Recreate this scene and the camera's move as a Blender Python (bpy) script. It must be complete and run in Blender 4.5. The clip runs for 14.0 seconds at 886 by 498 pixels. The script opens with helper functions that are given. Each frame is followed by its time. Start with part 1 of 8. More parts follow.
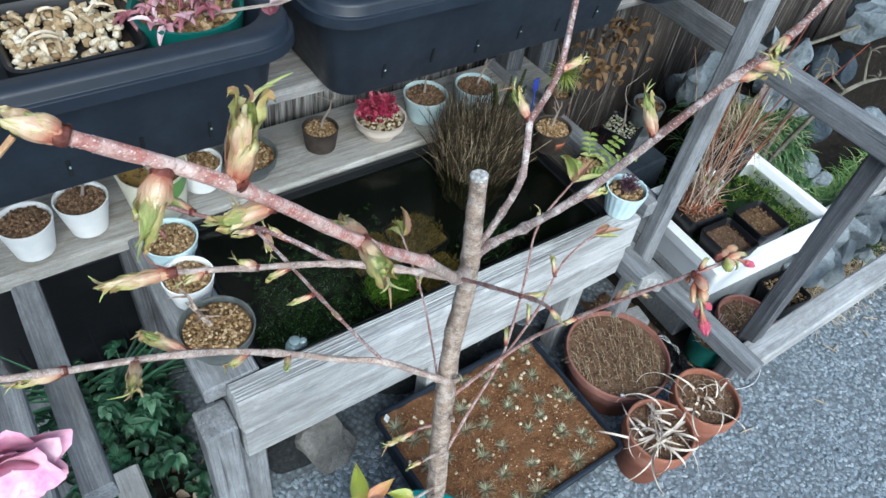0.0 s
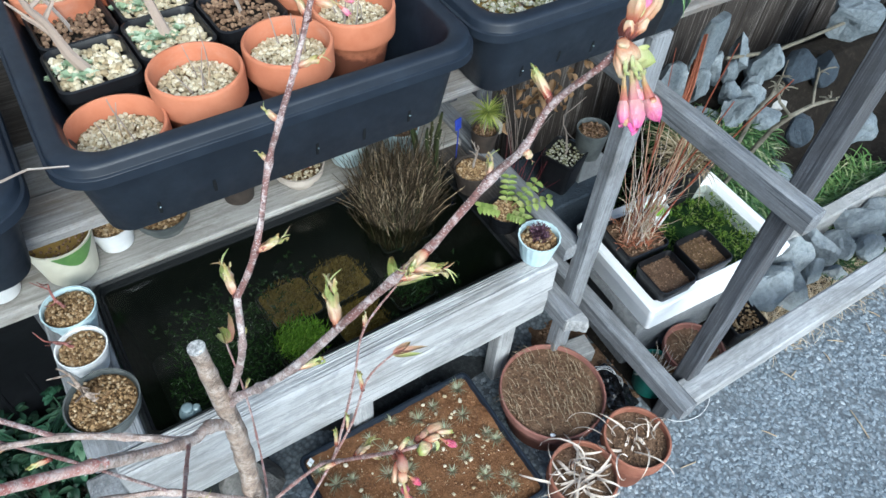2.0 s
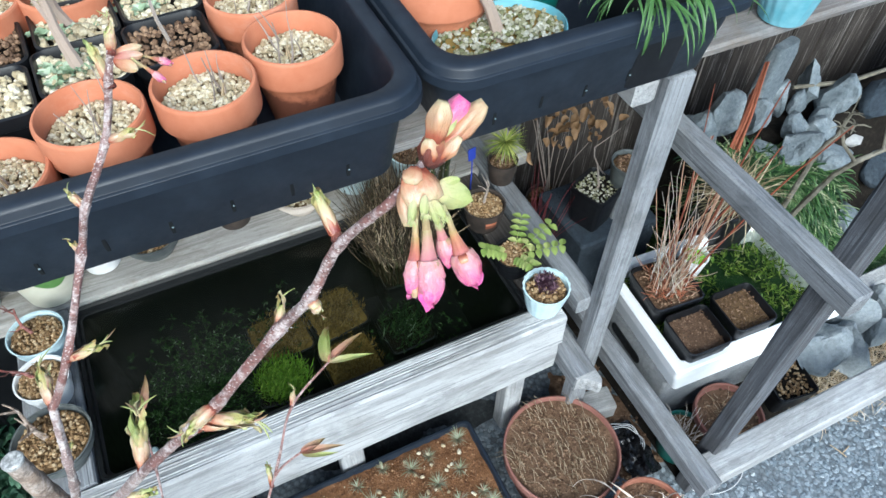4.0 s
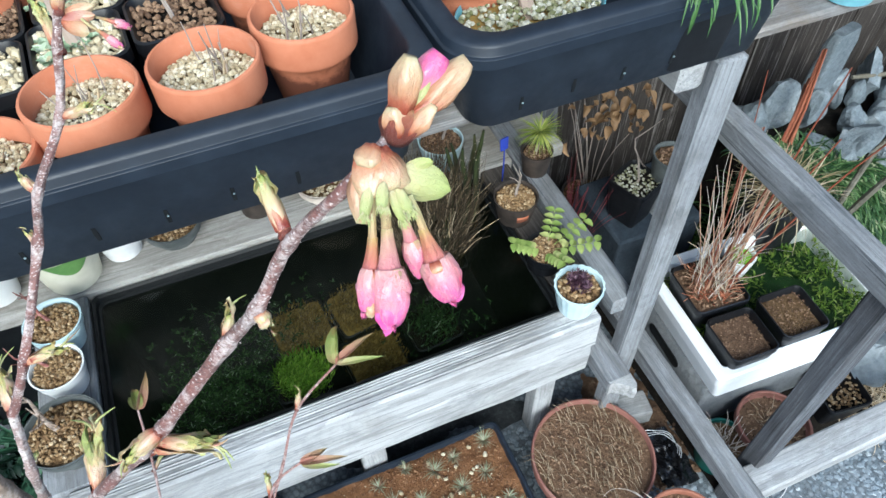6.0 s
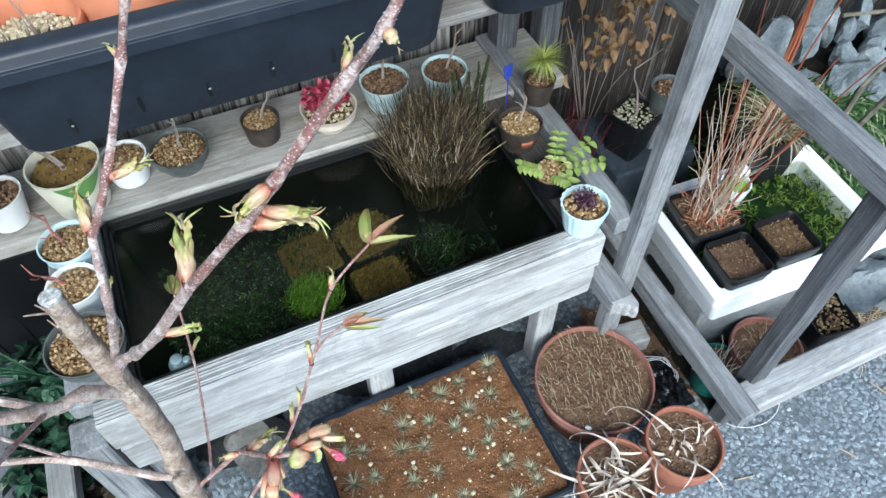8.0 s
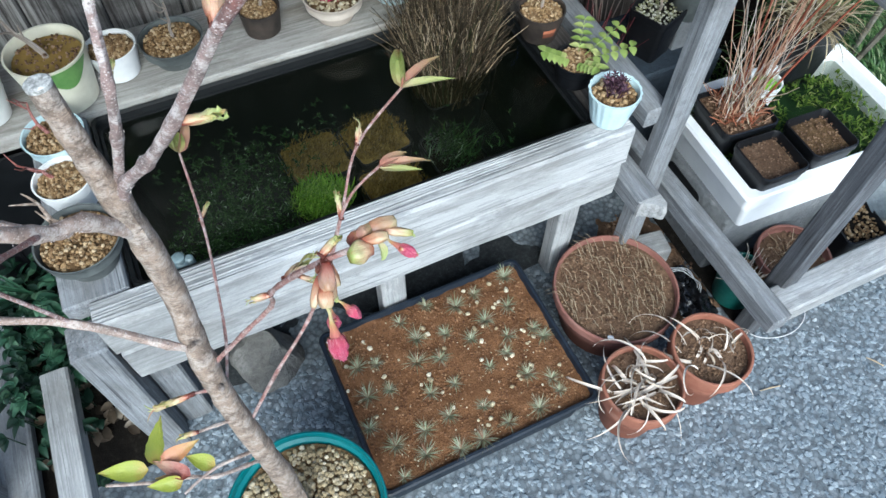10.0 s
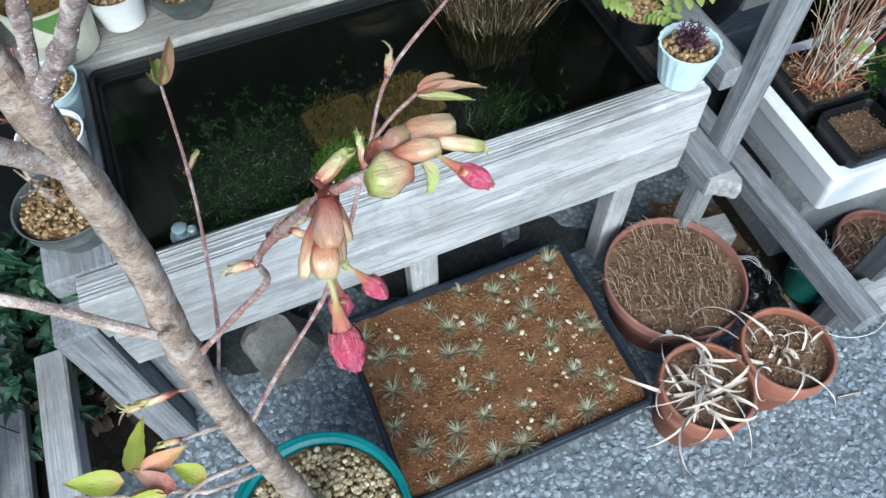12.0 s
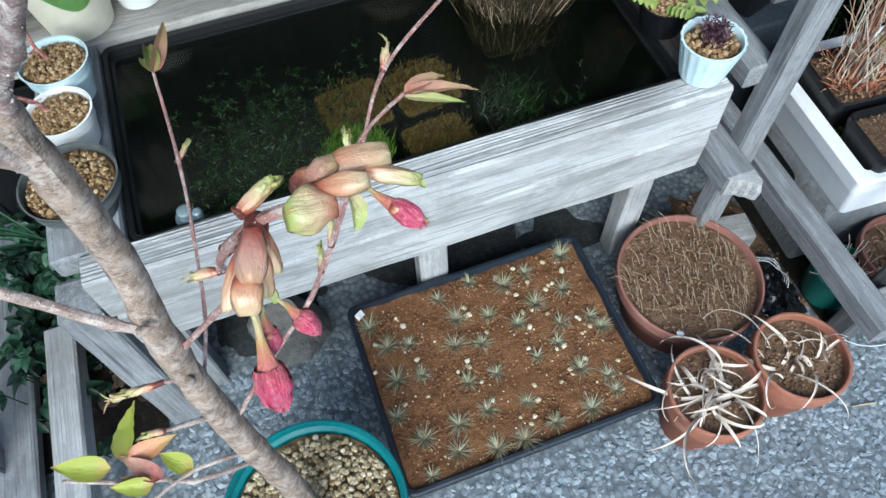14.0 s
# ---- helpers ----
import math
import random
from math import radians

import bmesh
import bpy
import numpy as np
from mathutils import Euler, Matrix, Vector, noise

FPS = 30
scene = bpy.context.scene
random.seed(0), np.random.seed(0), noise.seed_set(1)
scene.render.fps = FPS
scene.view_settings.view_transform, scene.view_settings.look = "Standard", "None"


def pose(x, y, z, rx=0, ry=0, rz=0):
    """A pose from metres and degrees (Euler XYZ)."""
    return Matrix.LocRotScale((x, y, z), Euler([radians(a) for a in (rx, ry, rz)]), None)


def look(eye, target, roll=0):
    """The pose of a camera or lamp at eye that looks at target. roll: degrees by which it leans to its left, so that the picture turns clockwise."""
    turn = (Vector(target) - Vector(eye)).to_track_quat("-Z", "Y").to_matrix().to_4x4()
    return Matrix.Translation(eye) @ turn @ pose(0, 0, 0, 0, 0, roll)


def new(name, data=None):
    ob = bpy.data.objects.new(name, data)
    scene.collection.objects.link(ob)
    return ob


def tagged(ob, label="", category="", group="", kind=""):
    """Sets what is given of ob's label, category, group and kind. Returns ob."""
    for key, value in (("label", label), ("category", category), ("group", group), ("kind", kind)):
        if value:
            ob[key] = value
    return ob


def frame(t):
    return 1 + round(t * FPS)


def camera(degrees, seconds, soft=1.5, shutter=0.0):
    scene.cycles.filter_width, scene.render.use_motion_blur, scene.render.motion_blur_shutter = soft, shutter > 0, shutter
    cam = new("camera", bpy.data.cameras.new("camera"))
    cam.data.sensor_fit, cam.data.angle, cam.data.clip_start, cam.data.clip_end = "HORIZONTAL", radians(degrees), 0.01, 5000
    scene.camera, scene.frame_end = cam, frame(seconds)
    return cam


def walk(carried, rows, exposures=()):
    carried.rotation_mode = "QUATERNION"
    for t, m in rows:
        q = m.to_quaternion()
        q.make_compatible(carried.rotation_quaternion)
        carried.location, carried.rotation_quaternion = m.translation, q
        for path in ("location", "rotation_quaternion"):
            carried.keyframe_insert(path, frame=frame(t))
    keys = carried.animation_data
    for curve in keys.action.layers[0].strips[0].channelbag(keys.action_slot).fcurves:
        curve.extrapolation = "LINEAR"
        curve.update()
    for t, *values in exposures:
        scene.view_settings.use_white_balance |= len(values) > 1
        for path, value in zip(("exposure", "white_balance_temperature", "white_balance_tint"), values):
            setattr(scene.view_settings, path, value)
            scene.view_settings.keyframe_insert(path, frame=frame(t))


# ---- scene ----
cam = camera(64.3, 14.0)
METRES, EYE, TILT, LEAN, TURN = 0.85, 1.135, -47.322, -6.614, -33.880
ROWS = [
    (0.0, 0.0, 0.0, 0.0, 0.0, 0.0, -0.0),
    (0.5, 0.0783, -0.0015, 0.0364, 1.1, -1.96, 0.12),
    (1.0, 0.1502, 0.0084, 0.0778, 2.06, -3.11, 0.47),
    (1.5, 0.2084, 0.0062, 0.1211, 2.81, -3.11, 1.05),
    (2.0, 0.2571, 0.0149, 0.1542, 3.84, -2.64, 1.13),
    (2.5, 0.2947, 0.0359, 0.1791, 5.15, -2.3, 0.53),
    (3.0, 0.3291, 0.0741, 0.2026, 6.57, -2.07, -0.32),
    (5.5, 0.3843, 0.2051, 0.2265, 13.11, -3.5, -3.44),
    (6.0, 0.3806, 0.2075, 0.2263, 13.04, -3.5, -3.11),
    (6.5, 0.3722, 0.2052, 0.2132, 12.85, -3.58, -2.95),
    (7.0, 0.3565, 0.2011, 0.1955, 12.56, -3.96, -3.01),
    (7.5, 0.3514, 0.1826, 0.1737, 12.06, -4.66, -3.01),
    (8.0, 0.3477, 0.1691, 0.139, 11.49, -5.51, -2.75),
    (8.5, 0.3357, 0.1656, 0.0984, 10.9, -6.49, -2.47),
    (9.0, 0.3201, 0.1767, 0.0705, 10.4, -7.61, -2.18),
    (11.5, 0.2516, 0.321, 0.0095, 12.17, -10.37, -2.64),
    (12.0, 0.2552, 0.3553, 0.0018, 12.98, -10.37, -3.14),
    (12.5, 0.2563, 0.3722, 0.0004, 13.81, -10.4, -3.54),
    (13.0, 0.2632, 0.3807, 0.001, 14.5, -10.58, -4.08),
    (13.5, 0.2674, 0.3838, 0.003, 15.03, -11.09, -4.6),
    (14.0, 0.2708, 0.3762, 0.014, 15.26, -12.04, -4.98),
]
walk(cam, [(t, pose(0, 0, EYE, TILT, LEAN, TURN) @ pose(METRES * x, METRES * y, METRES * z, 90 + pitch, roll, yaw)) for t, x, y, z, yaw, pitch, roll in ROWS],
     [(0.0, 0.81, 5600, 0), (1.5, 0.88, 5600, 0), (2.5, 0.95, 5600, 0), (5.5, 1.04, 5650, 0), (8.0, 1.07, 5650, 0), (9.0, 0.98, 5600, 0), (13.0, 0.88, 5600, 0), (14.0, 0.88, 5600, 0)])

# ---- daylight under a bright overcast sky ----
world = bpy.data.worlds.new("sky")
scene.world = world
world.use_nodes = True
wn = world.node_tree.nodes
sky = wn.new("ShaderNodeTexSky")
sky.sky_type = "NISHITA"
sky.sun_disc = False
sky.sun_elevation, sky.sun_rotation = radians(38), radians(197)
sky.dust_density = 3.0
wn["Background"].inputs["Strength"].default_value = 0.15
world.node_tree.links.new(sky.outputs["Color"], wn["Background"].inputs["Color"])
sun = new("sun", bpy.data.lights.new("sun", "SUN"))
sun.data.energy, sun.data.angle, sun.data.color = 2.0, radians(42), (1.0, 0.98, 0.95)
sun.matrix_world = look((-0.9, -3.0, 2.5), (0, 0, 0))


# ---- mesh helpers ----
rnd = random.Random(7)


class Geo:
    """Collects vertices and faces for one mesh."""

    def __init__(self):
        self.v, self.f, self.soft = [], [], False

    def add(self, verts, faces):
        n = len(self.v)
        self.v.extend(verts)
        self.f.extend(tuple(i + n for i in f) for f in faces)

    def loft(self, rings, cap0=True, cap1=True, closed=True):
        n, k = len(rings[0]), len(rings)
        faces = []
        for j in range(k - 1):
            for i in range(n if closed else n - 1):
                a, b = j * n + i, j * n + (i + 1) % n
                faces.append((a, b, b + n, a + n))
        if cap0:
            faces.append(tuple(reversed(range(n))))
        if cap1:
            faces.append(tuple(range((k - 1) * n, k * n)))
        self.add([p for r in rings for p in r], faces)

    def tube(self, pts, radii, n=8, rough=0.0):
        pts = [Vector(p) for p in pts]
        rings, side = [], None
        for i, p in enumerate(pts):
            d = (pts[min(i + 1, len(pts) - 1)] - pts[max(i - 1, 0)]).normalized()
            if side is None:
                side = d.orthogonal().normalized()
            side = (side - d * side.dot(d)).normalized()
            up = d.cross(side)
            ring = []
            for k in range(n):
                a = 2 * math.pi * k / n
                r = radii[i] * (1 + rough * rnd.uniform(-1, 1))
                ring.append(p + side * (r * math.cos(a)) + up * (r * math.sin(a)))
            rings.append(ring)
        self.loft(rings)

    def stone(self, c, sx, sy, sz, turn=None):
        m = turn or Euler((rnd.uniform(-0.5, 0.5), rnd.uniform(-0.5, 0.5), rnd.uniform(0, 6.3))).to_matrix()
        c = Vector(c)
        verts = []
        for p in ICO_V:
            q = Vector(p) * rnd.uniform(0.78, 1.18)
            verts.append(c + m @ Vector((q.x * sx, q.y * sy, q.z * sz)))
        self.add(verts, ICO_F)

    def leaf(self, base, way, up, length, width, curl=0.3, fold=0.25, seg=5, shape=0.45, hook=1.0, wave=0.0, blunt=0.8):
        """A thin leaf: five columns, folded along the midrib and curled along its length."""
        base, way, up = Vector(base), Vector(way).normalized(), Vector(up)
        side = way.cross(up).normalized()
        up = side.cross(way).normalized()
        verts, faces = [], []
        p = base.copy()
        for j in range(seg + 1):
            t = j / seg
            w = width * 0.5 * (math.sin(math.pi * t ** shape) ** blunt if 0 < t < 1 else 0.04)
            ang = curl * t ** hook * 1.6
            d = way * math.cos(ang) - up * math.sin(ang)
            u = up * math.cos(ang) + way * math.sin(ang)
            for k in (-1, -0.5, 0, 0.5, 1):
                verts.append(p + side * (w * k) + u * (k * k * w * fold + wave * width * rnd.uniform(-1, 1)))
            p = p + d * (length / seg)
        for j in range(seg):
            for k in range(4):
                a = j * 5 + k
                faces.append((a, a + 1, a + 6, a + 5))
        self.add(verts, faces)

    def mesh(self, name, smooth=True):
        me = bpy.data.meshes.new(name)
        me.from_pydata([tuple(v) for v in self.v], [], self.f)
        me.polygons.foreach_set("use_smooth", [smooth] * len(me.polygons))
        me.update()
        if smooth and not self.soft:
            me.set_sharp_from_angle(angle=radians(38))
        return me


def ico():
    g = (1 + 5 ** 0.5) / 2
    v = [(-1, g, 0), (1, g, 0), (-1, -g, 0), (1, -g, 0), (0, -1, g), (0, 1, g), (0, -1, -g), (0, 1, -g), (g, 0, -1), (g, 0, 1), (-g, 0, -1), (-g, 0, 1)]
    f = [(0, 11, 5), (0, 5, 1), (0, 1, 7), (0, 7, 10), (0, 10, 11), (1, 5, 9), (5, 11, 4), (11, 10, 2), (10, 7, 6), (7, 1, 8),
         (3, 9, 4), (3, 4, 2), (3, 2, 6), (3, 6, 8), (3, 8, 9), (4, 9, 5), (2, 4, 11), (6, 2, 10), (8, 6, 7), (9, 8, 1)]
    return [tuple(Vector(p).normalized()) for p in v], f


ICO_V, ICO_F = ico()


def part(name, geo, material, parent=None, label="", smooth=True, kind="", m=None):
    """One mesh object, under its thing where there is one. Its vertices are in the parent's space."""
    ob = new(name, geo.mesh(name, smooth) if isinstance(geo, Geo) else geo)
    if not ob.data.materials:
        ob.data.materials.append(material)
    if parent is not None:
        ob.parent = parent
    if m is not None:
        ob.matrix_basis = m
    return tagged(ob, label, kind=kind)


def thing(name, label, category, x=0.0, y=0.0, z=0.0, turn=0.0, group="", kind=""):
    ob = new(name)
    ob.empty_display_size = 0.02
    ob.matrix_basis = pose(x, y, z, 0, 0, turn)
    return tagged(ob, label, category, group, kind)


def ring(r, z, n=32, cx=0.0, cy=0.0, wob=0.0):
    return [Vector((cx + r * math.cos(2 * math.pi * i / n) * (1 + wob * math.sin(3.1 * i)), cy + r * math.sin(2 * math.pi * i / n), z)) for i in range(n)]


def rrect(hx, hy, cr, z, k=8, cx=0.0, cy=0.0):
    """A rectangle with rounded corners, as a ring of points."""
    pts = []
    for sx, sy, a0 in ((1, 1, 0), (-1, 1, 90), (-1, -1, 180), (1, -1, 270)):
        for i in range(k):
            a = radians(a0 + 90 * i / (k - 1))
            pts.append(Vector((cx + sx * (hx - cr) + cr * math.cos(a), cy + sy * (hy - cr) + cr * math.sin(a), z)))
    return pts


def board_geo(length, width, thick, seg=14, warp=0.0012, chamfer=0.003, ridges=0):
    """A sawn board along x from 0, centred on y and z, with worn edges."""
    g = Geo()
    w, t, c = width / 2, thick / 2, chamfer
    cross = [(w, t - c), (w - c, t), (w / 3, t), (-w / 3, t), (c - w, t), (-w, t - c), (-w, c - t), (c - w, -t), (-w / 3, -t), (w / 3, -t), (w - c, -t), (w, c - t)]
    cross += [(w - (0.0013 if k % 2 else 0.0), c - t + (2 * t - 2 * c) * k / (2 * ridges)) for k in range(1, 2 * ridges)]
    rings, o = [], rnd.uniform(0, 99)
    xs = [0.0, chamfer * 0.7] + [length * (i + 1) / (seg + 1) for i in range(seg)] + [length - chamfer * 0.7, length]
    for j, x in enumerate(xs):
        s = 1 - (chamfer * 1.2 / min(w, t) if j in (0, len(xs) - 1) else 0)
        rings.append([Vector((x, y * s + warp * noise.noise((x * 9 + o, i * 1.3, 0)), z * s + warp * noise.noise((x * 9 + o, i * 1.3, 7)))) for i, (y, z) in enumerate(cross)])
    g.loft(rings)
    for i, f in enumerate(g.f):
        g.f[i] = tuple(reversed(f))
    return g


def axes(p0, p1, up=(0, 0, 1)):
    p0, p1 = Vector(p0), Vector(p1)
    x = (p1 - p0).normalized()
    y = Vector(up).cross(x).normalized()
    z = x.cross(y)
    return Matrix.Translation(p0) @ Matrix((x, y, z)).transposed().to_4x4(), (p1 - p0).length


def board(name, p0, p1, width, thick, material, parent, up=(0, 0, 1), label="", warp=0.0012, chamfer=0.003, ridges=0):
    """A board whose centre line runs from p0 to p1; width is measured across up."""
    m, length = axes(p0, p1, up)
    return part(name, board_geo(length, width, thick, warp=warp, chamfer=chamfer, ridges=ridges), material, parent, label, smooth=False, m=m)


# ---- materials ----
class Mat:
    """A small builder for node materials."""

    def __init__(self, name, rough=0.6, metal=0.0, spec=0.5):
        self.m = bpy.data.materials.new(name)
        self.m.use_nodes = True
        self.t = self.m.node_tree
        self.b = self.t.nodes["Principled BSDF"]
        self.b.inputs["Roughness"].default_value, self.b.inputs["Metallic"].default_value = rough, metal
        self.b.inputs["Specular IOR Level"].default_value = spec
        self.co = self.node("ShaderNodeTexCoord").outputs["Object"]

    def node(self, kind, **kw):
        n = self.t.nodes.new(kind)
        for k, v in kw.items():
            n.inputs[k].default_value = v
        return n

    def link(self, a, b):
        self.t.links.new(a, b)
        return b

    def shift(self):
        """Object coordinates moved by a random amount per object."""
        info = self.node("ShaderNodeObjectInfo")
        add = self.node("ShaderNodeVectorMath")
        add.operation = "MULTIPLY_ADD"
        self.link(info.outputs["Random"], add.inputs[0])
        add.inputs[1].default_value = (13.7, 7.1, 3.3)
        self.link(self.co, add.inputs[2])
        self.co = add.outputs[0]
        return self

    def scaled(self, x, y, z):
        n = self.node("ShaderNodeMapping")
        n.inputs["Scale"].default_value = (x, y, z)
        self.link(self.co, n.inputs["Vector"])
        return n.outputs[0]

    def noise(self, scale, detail=4, rough=0.6, vec=None, distortion=0.0):
        n = self.node("ShaderNodeTexNoise", Scale=scale, Detail=detail, Roughness=rough, Distortion=distortion)
        self.link(vec or self.co, n.inputs["Vector"])
        return n.outputs["Fac"]

    def voronoi(self, scale, out="Distance", vec=None):
        n = self.node("ShaderNodeTexVoronoi", Scale=scale)
        self.link(vec or self.co, n.inputs["Vector"])
        return n.outputs[out]

    def ramp(self, fac, stops):
        n = self.node("ShaderNodeValToRGB")
        e = n.color_ramp.elements
        while len(e) < len(stops):
            e.new(0.5)
        for el, (p, c) in zip(e, stops):
            el.position, el.color = p, (*c, 1)
        self.link(fac, n.inputs[0])
        return n.outputs[0]

    def mix(self, fac, a, b, mode="MIX"):
        n = self.t.nodes.new("ShaderNodeMix")
        n.data_type, n.blend_type = "RGBA", mode
        for value, slot in ((fac, 0), (a, 6), (b, 7)):
            if isinstance(value, bpy.types.NodeSocket):
                self.link(value, n.inputs[slot])
            else:
                n.inputs[slot].default_value = value if slot == 0 else (*value, 1)
        return n.outputs[2]

    def color(self, c):
        if isinstance(c, bpy.types.NodeSocket):
            self.link(c, self.b.inputs["Base Color"])
        else:
            self.b.inputs["Base Color"].default_value = (*c, 1)
        return self

    def bump(self, height, strength=0.4, distance=0.002):
        n = self.node("ShaderNodeBump", Strength=strength, Distance=distance)
        self.link(height, n.inputs["Height"])
        self.link(n.outputs[0], self.b.inputs["Normal"])
        return self

    def roughness(self, fac, lo, hi):
        n = self.node("ShaderNodeMapRange")
        n.inputs["To Min"].default_value, n.inputs["To Max"].default_value = lo, hi
        self.link(fac, n.inputs["Value"])
        self.link(n.outputs[0], self.b.inputs["Roughness"])
        return self


def wood(name, dark, mid, pale, fine=1.0, stain=(0.16, 0.15, 0.14), stain_amount=0.5, bump=0.7, flake=0.0):
    """Grey weathered wood with its grain along x."""
    m = Mat(name, 0.85, spec=0.2).shift()
    grain = m.noise(1.0, 6, 0.7, m.scaled(7, 330 * fine, 330 * fine), 0.5)
    bands = m.noise(1.0, 4, 0.6, m.scaled(3.5, 60, 60), 0.8)
    col = m.ramp(grain, [(0.3, dark), (0.5, mid), (0.7, pale)])
    col = m.mix(m.ramp(bands, [(0.4, (0, 0, 0)), (0.7, (0.28, 0.28, 0.28))]), col, pale)
    worn = m.noise(34, 6, 0.72, m.scaled(0.35, 1, 1))
    col = m.mix(m.ramp(worn, [(0.48, (0, 0, 0)), (0.66, (0.4, 0.4, 0.4))]), col, mid)
    if flake:
        film = m.noise(36, 8, 0.72, m.scaled(0.22, 1, 1), 1.0)
        col = m.mix(m.ramp(film, [(0.49, (0, 0, 0)), (0.525, (flake,) * 3)]), col, tuple(min(0.8, v * 1.12) for v in pale))
    blotch = m.noise(13, 6, 0.75, m.scaled(0.5, 1, 1), 0.5)
    col = m.mix(m.ramp(blotch, [(0.45, (0, 0, 0)), (0.64, (stain_amount,) * 3)]), col, stain)
    dirt = m.noise(5, 7, 0.7, m.scaled(0.6, 1, 1), 1.0)
    col = m.mix(m.ramp(dirt, [(0.52, (0, 0, 0)), (0.7, (0.55, 0.55, 0.55))]), col, tuple(v * 0.7 for v in dark))
    speck = m.noise(420, 3, 0.7)
    col = m.mix(m.ramp(speck, [(0.56, (0, 0, 0)), (0.7, (0.45, 0.45, 0.45))]), col, dark)
    crack = m.noise(1.0, 2, 0.4, m.scaled(3, 260, 260), 0.3)
    col = m.mix(m.ramp(crack, [(0.28, (0.6, 0.6, 0.6)), (0.33, (0, 0, 0))]), col, tuple(v * 0.4 for v in dark))
    m.color(col).bump(grain, bump, 0.0016)
    return m.m


def streaked(name, dark, mid, pale, low, high):
    """Old wall boards, dark and damp, with bleached streaks running along x."""
    m = Mat(name, 0.8, spec=0.25).shift()
    fine = m.noise(1.0, 6, 0.7, m.scaled(5, 210, 210), 0.4)
    wide = m.noise(1.0, 5, 0.7, m.scaled(2.6, 34, 34), 0.9)
    col = m.ramp(fine, [(0.3, dark), (0.6, mid)])
    where = m.mix(0.5, fine, wide, "MIX")
    col = m.mix(m.ramp(where, [(low, (0, 0, 0)), (high, (0.9, 0.9, 0.9))]), col, pale)
    damp = m.noise(6, 6, 0.7, m.scaled(0.6, 1, 1), 0.8)
    col = m.mix(m.ramp(damp, [(0.5, (0, 0, 0)), (0.66, (0.75, 0.75, 0.75))]), col, dark)
    m.color(col).bump(fine, 0.7, 0.002)
    return m.m


WOOD_PALE = wood("weathered_wood_pale", (0.2, 0.205, 0.21), (0.33, 0.337, 0.343), (0.49, 0.495, 0.5), stain=(0.19, 0.185, 0.175), stain_amount=0.55, flake=0.4)
WOOD_GREY = wood("weathered_wood_grey", (0.085, 0.09, 0.1), (0.18, 0.19, 0.205), (0.34, 0.355, 0.375), stain=(0.12, 0.115, 0.11), stain_amount=0.55, flake=0.25)
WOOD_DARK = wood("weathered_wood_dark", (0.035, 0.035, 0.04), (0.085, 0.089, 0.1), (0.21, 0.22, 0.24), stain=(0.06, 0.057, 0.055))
# Damp brown of the side board; the rear shelf plank borrows it for shade.
WOOD_DAMP_SHADE = wood("damp_and_shade_brown_wood", (0.028, 0.024, 0.021), (0.07, 0.06, 0.052), (0.17, 0.155, 0.14), stain=(0.04, 0.034, 0.03))
WOOD_WALL = streaked("streaked_wall_wood", (0.02, 0.017, 0.015), (0.06, 0.051, 0.044), (0.32, 0.3, 0.28), 0.53, 0.63)
WOOD_WALL_PALE = streaked("bleached_wall_wood", (0.05, 0.045, 0.04), (0.13, 0.12, 0.11), (0.46, 0.445, 0.425), 0.44, 0.56)
WOOD_SHELF = wood("stained_shelf_wood", (0.1, 0.098, 0.098), (0.2, 0.197, 0.195), (0.36, 0.36, 0.36), stain=(0.16, 0.12, 0.085), stain_amount=0.6, flake=0.2)
WOOD_BACK = wood("warm_grey_shelf_wood", (0.17, 0.16, 0.145), (0.31, 0.3, 0.28), (0.48, 0.47, 0.45), stain=(0.16, 0.135, 0.1), stain_amount=0.65, flake=0.25)


def plastic(name, c, c2, rough=0.45, spec=0.5):
    m = Mat(name, rough, spec=spec).shift()
    dust = m.noise(30, 6, 0.7)
    col = m.mix(m.ramp(dust, [(0.45, (0, 0, 0)), (0.75, (0.5, 0.5, 0.5))]), c, c2)
    m.color(col).roughness(m.noise(90, 3), rough - 0.1, rough + 0.2).bump(m.noise(700, 2), 0.08, 0.0005)
    return m.m


PLANTER = plastic("navy_planter_plastic", (0.0085, 0.0135, 0.0225), (0.027, 0.038, 0.056), 0.44, 0.42)
BLACK_PLASTIC = plastic("black_pot_plastic", (0.005, 0.0055, 0.007), (0.015, 0.0165, 0.02), 0.38, 0.4)
LINER = plastic("black_trough_plastic", (0.005, 0.006, 0.007), (0.014, 0.016, 0.016), 0.45, 0.35)
TEAL = plastic("teal_pot_plastic", (0.005, 0.12, 0.13), (0.018, 0.18, 0.19), 0.4)
GREEN_POT = plastic("green_pot_plastic", (0.006, 0.09, 0.075), (0.02, 0.13, 0.11), 0.45)
FOAM = plastic("white_foam", (0.8, 0.82, 0.84), (0.66, 0.68, 0.7), 0.6)


